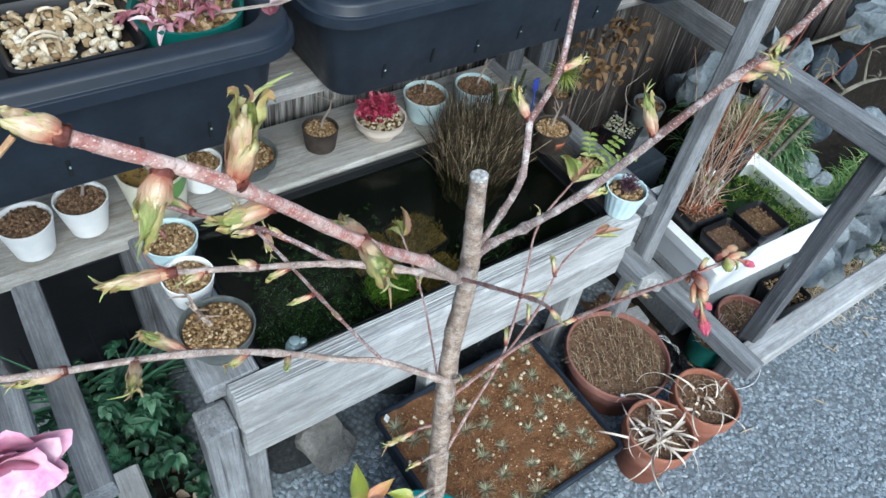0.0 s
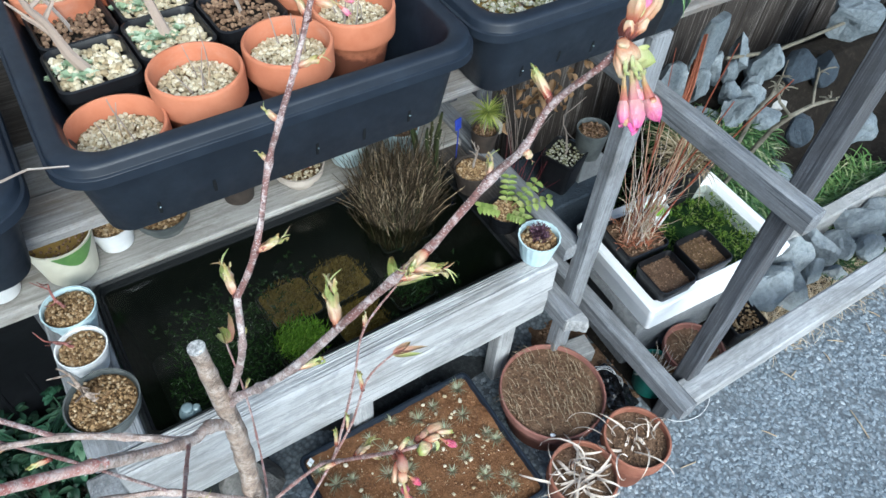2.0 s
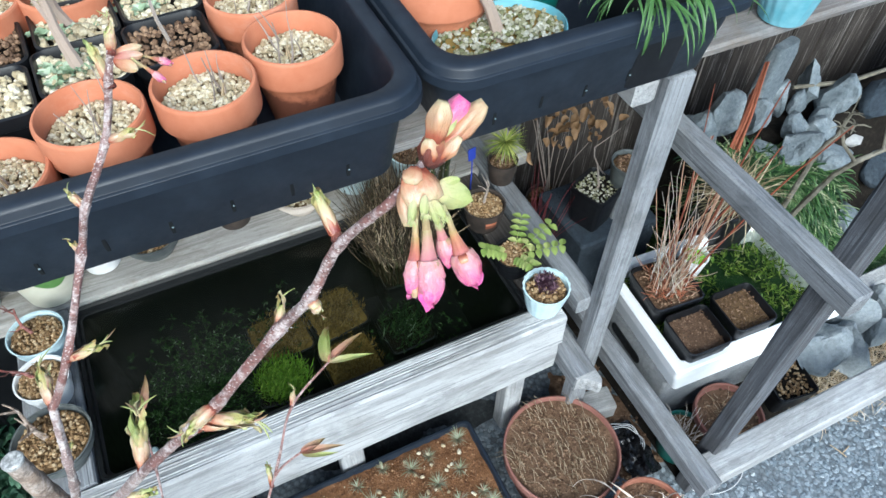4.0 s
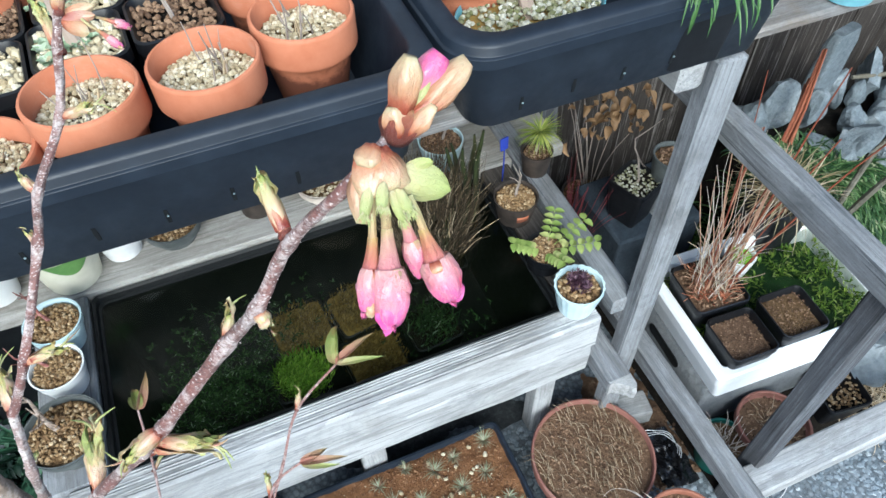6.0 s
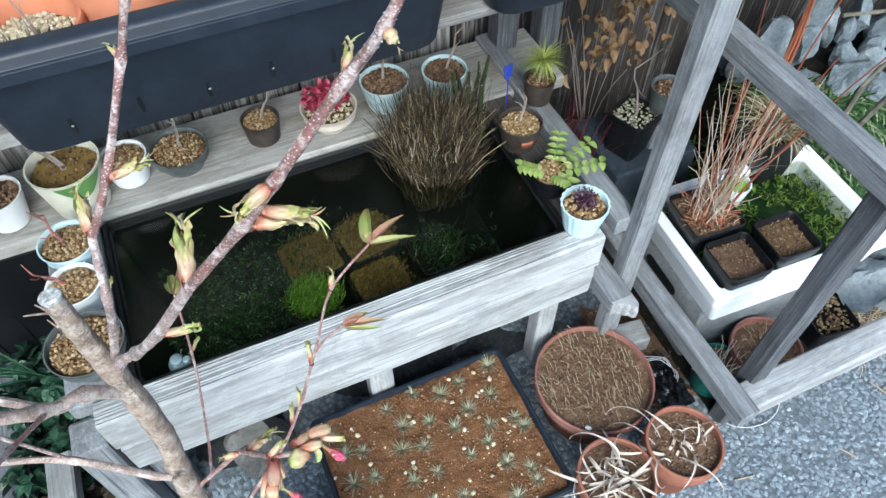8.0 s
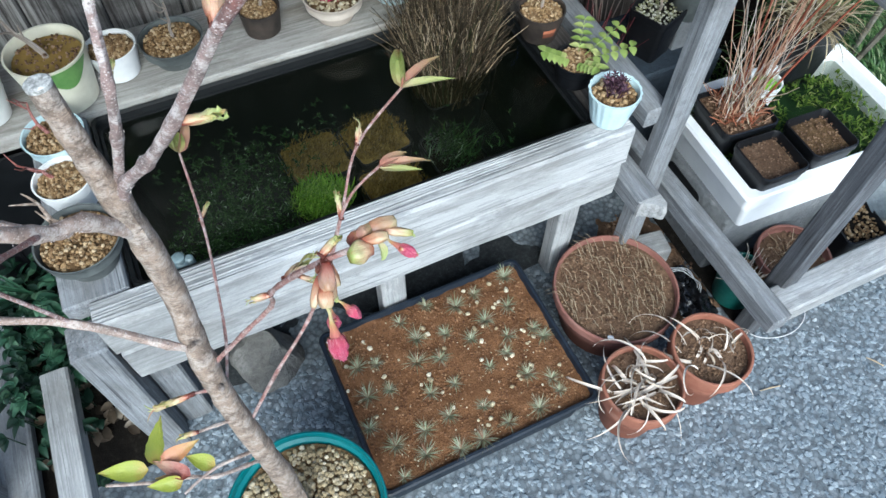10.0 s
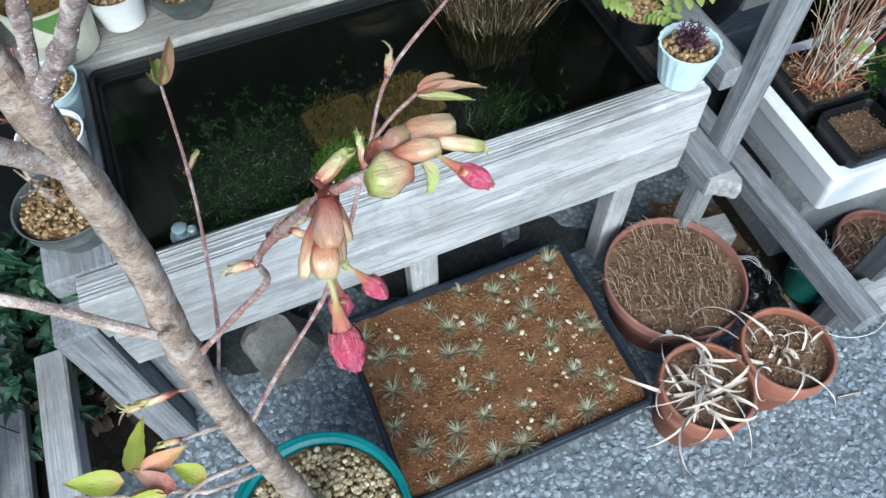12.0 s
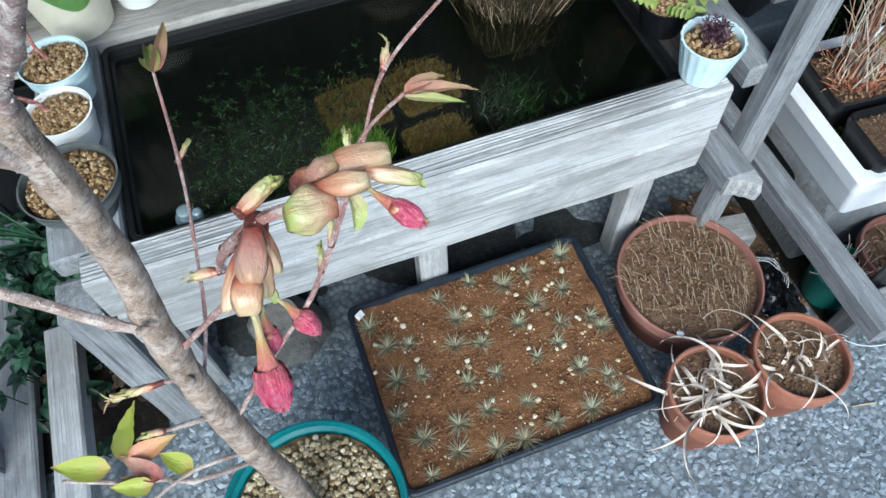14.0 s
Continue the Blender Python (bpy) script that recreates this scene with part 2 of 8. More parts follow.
def terracotta(name, a, b, lime=0.35, damp=0.75):
    m = Mat(name, 0.78, spec=0.3).shift()
    n1, n2 = m.noise(26, 5, 0.65), m.noise(300, 3)
    col = m.ramp(n1, [(0.3, a), (0.7, b)])
    col = m.mix(m.ramp(m.noise(14, 5, 0.7, m.scaled(1, 1, 1.8)), [(0.55, (0, 0, 0)), (0.8, (lime,) * 3)]), col, (0.5, 0.38, 0.31))
    sep = m.node("ShaderNodeSeparateXYZ")
    m.link(m.node("ShaderNodeTexCoord").outputs["Generated"], sep.inputs[0])
    soak = m.node("ShaderNodeMath")
    soak.operation = "MULTIPLY_ADD"
    m.link(m.noise(60, 5, 0.7), soak.inputs[0])
    soak.inputs[1].default_value = 0.7
    m.link(sep.outputs[2], soak.inputs[2])
    col = m.mix(m.ramp(soak.outputs[0], [(0.82, (damp,) * 3), (1.1, (0, 0, 0))]), col, (0.12, 0.042, 0.025))
    m.color(col).bump(n2, 0.25, 0.0008)
    return m.m


TERRACOTTA = terracotta("terracotta", (0.4, 0.135, 0.068), (0.5, 0.2, 0.112), 0.42, 0.9)
TERRACOTTA_PINK = terracotta("pinkish_terracotta", (0.19, 0.083, 0.066), (0.27, 0.125, 0.1), 0.35)
TERRACOTTA_OLD = terracotta("old_terracotta", (0.22, 0.083, 0.052), (0.31, 0.135, 0.09), 0.4)


def glaze(name, a, b, rough=0.2):
    m = Mat(name, rough).shift()
    m.color(m.ramp(m.noise(40, 4), [(0.35, a), (0.7, b)])).bump(m.noise(260, 2), 0.05, 0.0005)
    m.roughness(m.noise(60, 3), rough, rough + 0.25)
    return m.m


WHITE_GLAZE = glaze("white_glaze", (0.72, 0.74, 0.75), (0.82, 0.83, 0.83))
BLUE_GLAZE = glaze("pale_blue_glaze", (0.48, 0.64, 0.69), (0.62, 0.75, 0.78))
SKY_GLAZE = glaze("sky_blue_glaze", (0.13, 0.36, 0.44), (0.24, 0.48, 0.55), 0.3)
CELADON = glaze("celadon_glaze", (0.4, 0.52, 0.55), (0.52, 0.62, 0.63))
CREAM_GLAZE = glaze("cream_glaze", (0.62, 0.6, 0.48), (0.72, 0.7, 0.58), 0.35)
LEAF_GLAZE = glaze("green_painted_glaze", (0.1, 0.22, 0.06), (0.17, 0.32, 0.1), 0.3)
BEIGE_CLAY = glaze("beige_clay", (0.5, 0.43, 0.36), (0.62, 0.55, 0.48), 0.6)
BROWN_CLAY = glaze("dark_brown_clay", (0.022, 0.017, 0.014), (0.06, 0.045, 0.036), 0.5)
GREY_CLAY = glaze("dark_grey_clay", (0.06, 0.068, 0.068), (0.12, 0.132, 0.13), 0.45)


def pebbles(name, stops, rough=0.75):
    """Stones coloured one by one."""
    m = Mat(name, rough, spec=0.3)
    geo = m.node("ShaderNodeNewGeometry").outputs["Random Per Island"]
    col = m.ramp(geo, stops)
    col = m.mix(m.ramp(m.noise(500, 3), [(0.4, (0, 0, 0)), (0.7, (0.5, 0.5, 0.5))]), col, stops[0][1])
    m.color(col).bump(m.noise(900, 2), 0.3, 0.0006)
    return m.m


GRAVEL_TAN = pebbles("tan_gravel", [(0.0, (0.1, 0.058, 0.026)), (0.4, (0.22, 0.135, 0.062)), (0.75, (0.34, 0.23, 0.115)), (1.0, (0.54, 0.43, 0.28))])
GRAVEL_PALE = pebbles("pale_gravel", [(0.0, (0.24, 0.185, 0.105)), (0.3, (0.41, 0.345, 0.22)), (0.65, (0.54, 0.475, 0.33)), (1.0, (0.68, 0.63, 0.5))])
GRAVEL_BROWN = pebbles("brown_gravel", [(0.0, (0.07, 0.04, 0.024)), (0.5, (0.16, 0.095, 0.055)), (1.0, (0.32, 0.21, 0.13))])
GRAVEL_MIX = pebbles("mixed_gravel", [(0.0, (0.16, 0.1, 0.05)), (0.35, (0.3, 0.22, 0.12)), (0.7, (0.44, 0.38, 0.26)), (1.0, (0.62, 0.58, 0.48))])
GRAVEL_MOSSY = pebbles("mossy_gravel", [(0.0, (0.1, 0.11, 0.04)), (0.35, (0.24, 0.23, 0.14)), (0.6, (0.34, 0.33, 0.25)), (1.0, (0.56, 0.55, 0.48))])
GRAVEL_TEAL = pebbles("mixed_tan_gravel", [(0.0, (0.12, 0.09, 0.05)), (0.4, (0.26, 0.2, 0.11)), (0.75, (0.38, 0.31, 0.19)), (1.0, (0.55, 0.48, 0.36))])
CRUMB = pebbles("soil_crumb", [(0.0, (0.09, 0.042, 0.02)), (0.6, (0.19, 0.095, 0.045)), (1.0, (0.32, 0.19, 0.1))], 0.95)
AGGREGATE = pebbles("asphalt_aggregate", [(0.0, (0.135, 0.165, 0.19)), (0.4, (0.2, 0.235, 0.265)), (0.9, (0.28, 0.32, 0.35)), (1.0, (0.42, 0.46, 0.48))], 0.9)


def earth(name, a, b, c, scale=60):
    m = Mat(name, 0.95, spec=0.1)
    n1, n2 = m.noise(scale, 8, 0.75), m.noise(scale * 6, 4, 0.7)
    col = m.ramp(n1, [(0.3, a), (0.55, b), (0.75, c)])
    col = m.mix(m.ramp(n2, [(0.45, (0, 0, 0)), (0.8, (0.7, 0.7, 0.7))]), col, a)
    m.color(col).bump(n2, 0.9, 0.003)
    return m.m


SOIL_RED = earth("red_brown_soil", (0.1, 0.047, 0.022), (0.19, 0.095, 0.045), (0.3, 0.175, 0.095))
SOIL_DARK = earth("dark_soil", (0.008, 0.007, 0.006), (0.018, 0.015, 0.012), (0.05, 0.042, 0.034))
SOIL_TAN = earth("tan_soil", (0.1, 0.06, 0.03), (0.18, 0.115, 0.06), (0.28, 0.19, 0.11), 200)
SOIL_GRIT = earth("gritty_tan_soil", (0.12, 0.07, 0.035), (0.22, 0.14, 0.07), (0.34, 0.24, 0.13), 260)
SOIL_SHADE = earth("shade_dark_grit", (0.022, 0.024, 0.025), (0.05, 0.055, 0.058), (0.11, 0.118, 0.122), 110)
SOIL_BOWL = earth("bowl_soil", (0.09, 0.055, 0.034), (0.18, 0.112, 0.07), (0.3, 0.205, 0.135))


def asphalt():
    m = Mat("asphalt", 0.9, spec=0.2)
    sep = m.node("ShaderNodeSeparateColor")
    m.link(m.voronoi(120, "Color"), sep.inputs[0])
    col = m.ramp(sep.outputs[0], [(0.0, (0.1, 0.12, 0.138)), (0.6, (0.165, 0.192, 0.215)), (1.0, (0.25, 0.28, 0.305))])
    edge = m.voronoi(120)
    col = m.mix(m.ramp(edge, [(0.35, (0, 0, 0)), (0.7, (0.7, 0.7, 0.7))]), col, (0.045, 0.053, 0.062))
    col = m.mix(m.ramp(m.noise(6, 6, 0.7), [(0.45, (0, 0, 0)), (0.75, (0.4, 0.4, 0.4))]), col, (0.12, 0.125, 0.13))
    col = m.mix(m.ramp(m.noise(600, 4, 0.7), [(0.5, (0, 0, 0)), (0.7, (0.4, 0.4, 0.4))]), col, (0.3, 0.32, 0.33))
    m.color(col).bump(edge, -0.6, 0.004)
    return m.m


ASPHALT = asphalt()


def rock_mat(name, a, b, c):
    m = Mat(name, 0.85, spec=0.25).shift()
    n1, n2 = m.noise(9, 8, 0.7, None, 0.8), m.noise(140, 6, 0.7)
    col = m.ramp(n1, [(0.28, a), (0.52, b), (0.75, c)])
    col = m.mix(m.ramp(n2, [(0.46, (0, 0, 0)), (0.7, (0.65, 0.65, 0.65))]), col, a)
    veins = m.noise(1.0, 6, 0.7, m.scaled(34, 60, 12), 1.2)
    col = m.mix(m.ramp(veins, [(0.54, (0, 0, 0)), (0.68, (0.55, 0.55, 0.55))]), col, tuple(v * 0.55 for v in b))
    col = m.mix(m.ramp(m.noise(420, 3, 0.7), [(0.62, (0, 0, 0)), (0.74, (0.45, 0.45, 0.45))]), col, c)
    rough = m.node("ShaderNodeMath")
    rough.operation = "ADD"
    m.link(n2, rough.inputs[0])
    m.link(veins, rough.inputs[1])
    m.color(col).bump(rough.outputs[0], 0.8, 0.006)
    return m.m


ROCK = rock_mat("dark_blue_grey_rock", (0.02, 0.028, 0.038), (0.045, 0.06, 0.078), (0.12, 0.145, 0.17))
ROCK_LIGHT = rock_mat("pale_blue_grey_rock", (0.08, 0.1, 0.115), (0.2, 0.235, 0.26), (0.42, 0.455, 0.47))
DEAD_WOOD = rock_mat("dead_branch_bark", (0.1, 0.092, 0.07), (0.2, 0.185, 0.145), (0.33, 0.31, 0.26))
ROCK_PALE = rock_mat("bleached_grey_rock", (0.15, 0.175, 0.19), (0.29, 0.325, 0.345), (0.44, 0.47, 0.48))
CONCRETE_PALE = rock_mat("pale_concrete", (0.3, 0.3, 0.29), (0.44, 0.44, 0.43), (0.56, 0.56, 0.55))
ROCK_TAN = rock_mat("tan_grey_rock", (0.07, 0.068, 0.062), (0.15, 0.145, 0.135), (0.3, 0.29, 0.275))
CONCRETE = rock_mat("grey_concrete", (0.13, 0.14, 0.145), (0.2, 0.21, 0.22), (0.3, 0.31, 0.32))


def plant(name, stops, rough=0.55, sub=0.12, scale=120):
    """Living or dry leaves, each a little different."""
    m = Mat(name, rough, spec=0.35)
    geo = m.node("ShaderNodeNewGeometry").outputs["Random Per Island"]
    col = m.ramp(geo, stops)
    col = m.mix(m.ramp(m.noise(scale, 4), [(0.4, (0, 0, 0)), (0.75, (0.45, 0.45, 0.45))]), col, stops[0][1])
    m.color(col).bump(m.noise(scale * 5, 2), 0.2, 0.0006)
    m.b.inputs["Subsurface Weight"].default_value = sub
    m.b.inputs["Subsurface Radius"].default_value = (0.004, 0.003, 0.002)
    return m.m


STRAW = plant("dry_straw", [(0.0, (0.22, 0.16, 0.09)), (0.5, (0.42, 0.33, 0.21)), (1.0, (0.62, 0.54, 0.42))], 0.7)
STRAW_PALE = plant("pale_dry_leaf", [(0.0, (0.34, 0.27, 0.2)), (0.5, (0.58, 0.5, 0.42)), (1.0, (0.74, 0.68, 0.62))], 0.7)
REED = plant("brown_reed", [(0.0, (0.016, 0.012, 0.007)), (0.55, (0.055, 0.04, 0.022)), (0.88, (0.13, 0.095, 0.055)), (1.0, (0.44, 0.36, 0.25))], 0.7)
SEDGE = plant("brown_sedge", [(0.0, (0.12, 0.1, 0.05)), (0.5, (0.27, 0.215, 0.12)), (1.0, (0.48, 0.41, 0.29))], 0.7)
STUBBLE = plant("dry_stubble", [(0.0, (0.1, 0.07, 0.04)), (0.5, (0.19, 0.14, 0.085)), (1.0, (0.36, 0.29, 0.2))], 0.75)
CANE = plant("red_brown_cane", [(0.0, (0.14, 0.035, 0.02)), (0.5, (0.25, 0.07, 0.038)), (1.0, (0.36, 0.14, 0.08))], 0.6)
RED_STEM = plant("red_brown_stem", [(0.0, (0.25, 0.07, 0.035)), (0.5, (0.42, 0.17, 0.09)), (1.0, (0.55, 0.4, 0.28))], 0.6)
LEAF_GREEN = plant("green_leaf", [(0.0, (0.016, 0.05, 0.014)), (0.5, (0.045, 0.115, 0.028)), (0.85, (0.12, 0.21, 0.07)), (1.0, (0.32, 0.4, 0.2))], 0.4)
LEAF_DARK = plant("dark_green_leaf", [(0.0, (0.005, 0.02, 0.011)), (0.6, (0.012, 0.042, 0.022)), (1.0, (0.04, 0.09, 0.045))], 0.5)
LEAF_LIGHT = plant("light_green_leaf", [(0.0, (0.16, 0.23, 0.055)), (0.6, (0.29, 0.36, 0.11)), (1.0, (0.42, 0.44, 0.18))], 0.45)
HORSETAIL = plant("horsetail", [(0.0, (0.012, 0.018, 0.008)), (0.6, (0.035, 0.045, 0.016)), (1.0, (0.12, 0.12, 0.05))], 0.5)
NEEDLE = plant("yellow_green_needle", [(0.0, (0.14, 0.2, 0.03)), (0.6, (0.28, 0.34, 0.06)), (1.0, (0.45, 0.46, 0.14))], 0.5)
GRASS = plant("grass", [(0.0, (0.012, 0.036, 0.012)), (0.5, (0.04, 0.095, 0.026)), (0.85, (0.13, 0.21, 0.075)), (1.0, (0.42, 0.43, 0.28))], 0.45)
GRASS_LIGHT = plant("fresh_grass", [(0.0, (0.06, 0.13, 0.03)), (0.6, (0.15, 0.27, 0.07)), (0.9, (0.3, 0.4, 0.14)), (1.0, (0.5, 0.5, 0.3))], 0.5)
SEEDLING = plant("grey_green_seedling", [(0.0, (0.17, 0.08, 0.05)), (0.3, (0.18, 0.15, 0.09)), (0.65, (0.2, 0.25, 0.15)), (1.0, (0.36, 0.36, 0.26))], 0.65)
LEAF_TEAL = plant("mid_green_leaf", [(0.0, (0.016, 0.055, 0.03)), (0.6, (0.04, 0.115, 0.06)), (1.0, (0.12, 0.22, 0.13))], 0.5)
LITTER = plant("fallen_leaf", [(0.0, (0.04, 0.028, 0.018)), (0.5, (0.12, 0.09, 0.06)), (0.9, (0.24, 0.19, 0.14)), (1.0, (0.36, 0.31, 0.25))], 0.7)
MOSS = plant("moss", [(0.0, (0.09, 0.19, 0.015)), (0.6, (0.22, 0.42, 0.035)), (1.0, (0.38, 0.58, 0.09))], 0.9)
WEED_BRIGHT = plant("bright_weed", [(0.0, (0.05, 0.1, 0.012)), (0.5, (0.15, 0.26, 0.03)), (0.85, (0.3, 0.4, 0.06)), (1.0, (0.45, 0.48, 0.2))], 0.7)
MOSS_BROWN = plant("brown_moss", [(0.0, (0.13, 0.085, 0.02)), (0.6, (0.25, 0.165, 0.045)), (1.0, (0.4, 0.28, 0.09))], 0.9)
POND_WEED = plant("pond_weed", [(0.0, (0.006, 0.02, 0.006)), (0.6, (0.022, 0.062, 0.014)), (0.94, (0.08, 0.16, 0.045)), (1.0, (0.34, 0.42, 0.32))], 0.8)
PINK_LEAF = plant("pink_succulent", [(0.0, (0.15, 0.04, 0.05)), (0.5, (0.27, 0.11, 0.12)), (1.0, (0.42, 0.24, 0.22))], 0.5)
PINK_PALE = plant("pale_pink_succulent", [(0.0, (0.14, 0.035, 0.05)), (0.35, (0.26, 0.1, 0.12)), (0.7, (0.4, 0.25, 0.28)), (1.0, (0.56, 0.46, 0.46))], 0.45)
CRIMSON = plant("crimson_leaf", [(0.0, (0.22, 0.012, 0.04)), (0.6, (0.4, 0.03, 0.09)), (1.0, (0.52, 0.14, 0.18))], 0.5)
CRIMSON_DULL = plant("dull_red_stem", [(0.0, (0.09, 0.02, 0.02)), (0.6, (0.2, 0.04, 0.05)), (1.0, (0.32, 0.12, 0.11))], 0.6)
PURPLE = plant("purple_succulent", [(0.0, (0.03, 0.012, 0.022)), (0.6, (0.07, 0.03, 0.05)), (1.0, (0.16, 0.09, 0.12))], 0.5)
SUCCULENT = plant("pale_green_succulent", [(0.0, (0.14, 0.2, 0.11)), (0.6, (0.25, 0.33, 0.21)), (1.0, (0.4, 0.45, 0.34))], 0.55)
TAN_TWIG = plant("tan_bonsai_bark", [(0.0, (0.26, 0.2, 0.16)), (1.0, (0.42, 0.34, 0.28))], 0.8, 0.0, 300)
GREY_TWIG = plant("grey_twig", [(0.0, (0.2, 0.165, 0.14)), (0.6, (0.34, 0.29, 0.25)), (1.0, (0.5, 0.45, 0.4))], 0.75)
ORANGE_DRY = plant("orange_dry_leaf", [(0.0, (0.12, 0.065, 0.03)), (0.6, (0.24, 0.145, 0.07)), (1.0, (0.42, 0.3, 0.17))], 0.6)


def bark(name, base, red, pale, amount, film_most=0.5):
    """Cherry bark: fine pale lenticels and grey film over red-brown skin."""
    m = Mat(name, 0.55, spec=0.35)
    n1 = m.noise(75, 5, 0.7)
    col = m.ramp(n1, [(0.4, base), (0.56, red)])
    dots = m.voronoi(620, vec=m.scaled(1, 1, 1.5))
    col = m.mix(m.ramp(dots, [(0.16, (amount,) * 3), (0.34, (0, 0, 0))]), col, pale)
    film = m.noise(110, 6, 0.75)
    col = m.mix(m.ramp(film, [(0.47, (0, 0, 0)), (0.6, (film_most,) * 3)]), col, pale)
    rings = m.noise(1.0, 5, 0.7, m.scaled(240, 240, 900), 0.6)
    col = m.mix(m.ramp(rings, [(0.36, (0.8, 0.8, 0.8)), (0.46, (0, 0, 0))]), col, tuple(v * 0.5 for v in base))
    col = m.mix(m.ramp(m.noise(420, 4, 0.7), [(0.5, (0, 0, 0)), (0.7, (0.6, 0.6, 0.6))]), col, base)
    m.color(col).bump(rings, 0.7, 0.0012)
    return m.m


RED_BARK = bark("red_twig_bark", (0.2, 0.06, 0.05), (0.34, 0.11, 0.09), (0.45, 0.3, 0.28), 0.4)
BARK_TRUNK = bark("trunk_bark", (0.15, 0.112, 0.088), (0.33, 0.25, 0.195), (0.54, 0.47, 0.415), 0.5, 0.7)
BARK_TWIG = bark("twig_bark", (0.145, 0.085, 0.077), (0.2, 0.092, 0.08), (0.58, 0.52, 0.5), 0.95, 0.7)
BARK_MAUVE = bark("mauve_grey_bark", (0.17, 0.13, 0.12), (0.27, 0.19, 0.175), (0.54, 0.49, 0.47), 0.9, 0.9)
BARK_RED = bark("reddish_branch_bark", (0.5, 0.31, 0.27), (0.36, 0.12, 0.1), (0.7, 0.62, 0.57), 0.9, 0.6)
BARK_THIN = bark("thin_twig_bark", (0.2, 0.11, 0.095), (0.31, 0.15, 0.13), (0.52, 0.43, 0.4), 0.6, 0.8)
BARK_GREY = bark("grey_branch_bark", (0.24, 0.18, 0.15), (0.38, 0.28, 0.235), (0.58, 0.52, 0.48), 0.7, 0.7)


def along(name, stops, drift=0.5, streak=(0.2, 0.08, 0.05), amount=0.45, rough=0.36, sub=0.16, crinkle=0.6, size=1500, gain=0.72):
    """Plant skin whose colour runs from base to tip, with streaks along it and a crinkled surface."""
    stops = [(p, tuple(v * gain for v in c)) for p, c in stops]
    streak = tuple(v * gain for v in streak)
    m = Mat(name, rough, spec=0.4).shift()
    sep = m.node("ShaderNodeSeparateXYZ")
    m.link(m.node("ShaderNodeTexCoord").outputs["Generated"], sep.inputs[0])
    mul = m.node("ShaderNodeMath")
    mul.operation = "MULTIPLY_ADD"
    m.link(m.noise(230, 3, 0.6), mul.inputs[0])
    mul.inputs[1].default_value = drift
    add = m.node("ShaderNodeMath")
    add.operation = "ADD"
    m.link(sep.outputs[2], add.inputs[0])
    add.inputs[1].default_value = -drift * 0.5
    m.link(add.outputs[0], mul.inputs[2])
    col = m.ramp(mul.outputs[0], stops)
    lines = m.noise(1.0, 5, 0.65, m.scaled(1000, 1000, 150), 0.8)
    col = m.mix(m.ramp(lines, [(0.48, (0, 0, 0)), (0.72, (amount,) * 3)]), col, streak)
    both = m.node("ShaderNodeMath")
    both.operation = "ADD"
    m.link(m.noise(size, 4, 0.65, None, 0.6), both.inputs[0])
    m.link(lines, both.inputs[1])
    m.color(col).bump(both.outputs[0], crinkle, 0.0011)
    m.b.inputs["Subsurface Weight"].default_value = sub
    m.b.inputs["Subsurface Radius"].default_value = (0.003, 0.0018, 0.001)
    m.b.inputs["Coat Weight"].default_value = 0.45 if sub >= 0.27 else 0.1
    m.b.inputs["Coat Roughness"].default_value = 0.16
    return m.m


def skin(name, a, b, c, rough=0.42, sub=0.2, axis=160):
    """Bud scales, young leaves and petals: colour drifting over the surface."""
    m = Mat(name, rough, spec=0.4)
    n1 = m.noise(axis, 3, 0.55)
    col = m.ramp(n1, [(0.3, a), (0.5, b), (0.72, c)])
    m.color(col).bump(m.noise(1400, 3), 0.3, 0.0004)
    m.b.inputs["Subsurface Weight"].default_value = sub
    m.b.inputs["Subsurface Radius"].default_value = (0.003, 0.0015, 0.001)
    return m.m


LENTICEL = skin("lenticel", (0.36, 0.3, 0.28), (0.52, 0.46, 0.44), (0.66, 0.61, 0.59), 0.7, 0.0)
BUD_BROWN = along("bud_scale_brown", [(0.0, (0.09, 0.02, 0.015)), (0.5, (0.2, 0.045, 0.028)), (0.85, (0.36, 0.12, 0.06)), (1.0, (0.46, 0.27, 0.13))], 0.4, rough=0.28)
BUD_SKIN = along("bud_skin", [(0.0, (0.36, 0.08, 0.05)), (0.13, (0.57, 0.25, 0.15)), (0.36, (0.7, 0.49, 0.3)), (0.75, (0.6, 0.56, 0.27)), (1.0, (0.38, 0.46, 0.11))], 0.45, (0.52, 0.17, 0.1), 0.5, 0.26, 0.28, 0.5, 420, 0.68)
BUD_ORANGE = along("bract_peach", [(0.0, (0.3, 0.05, 0.03)), (0.2, (0.5, 0.15, 0.08)), (0.42, (0.7, 0.36, 0.2)), (0.75, (0.76, 0.5, 0.3)), (1.0, (0.7, 0.58, 0.34))], 0.5, (0.55, 0.16, 0.09), 0.32, 0.24, 0.32, 0.5, 380, 0.6)
SHEATH = along("cream_sheath", [(0.0, (0.46, 0.15, 0.09)), (0.14, (0.62, 0.34, 0.21)), (0.48, (0.72, 0.55, 0.36)), (1.0, (0.58, 0.56, 0.27))], 0.5, (0.52, 0.17, 0.1), 0.6, 0.3, 0.3, 0.5, 500, 0.66)
LEAF_FRESH = along("fresh_folded_leaf", [(0.0, (0.62, 0.4, 0.24)), (0.3, (0.58, 0.48, 0.22)), (0.7, (0.46, 0.48, 0.15)), (1.0, (0.42, 0.28, 0.12))], 0.5, (0.5, 0.21, 0.11), 0.6, 0.32, 0.25, 0.5, 500, 0.68)
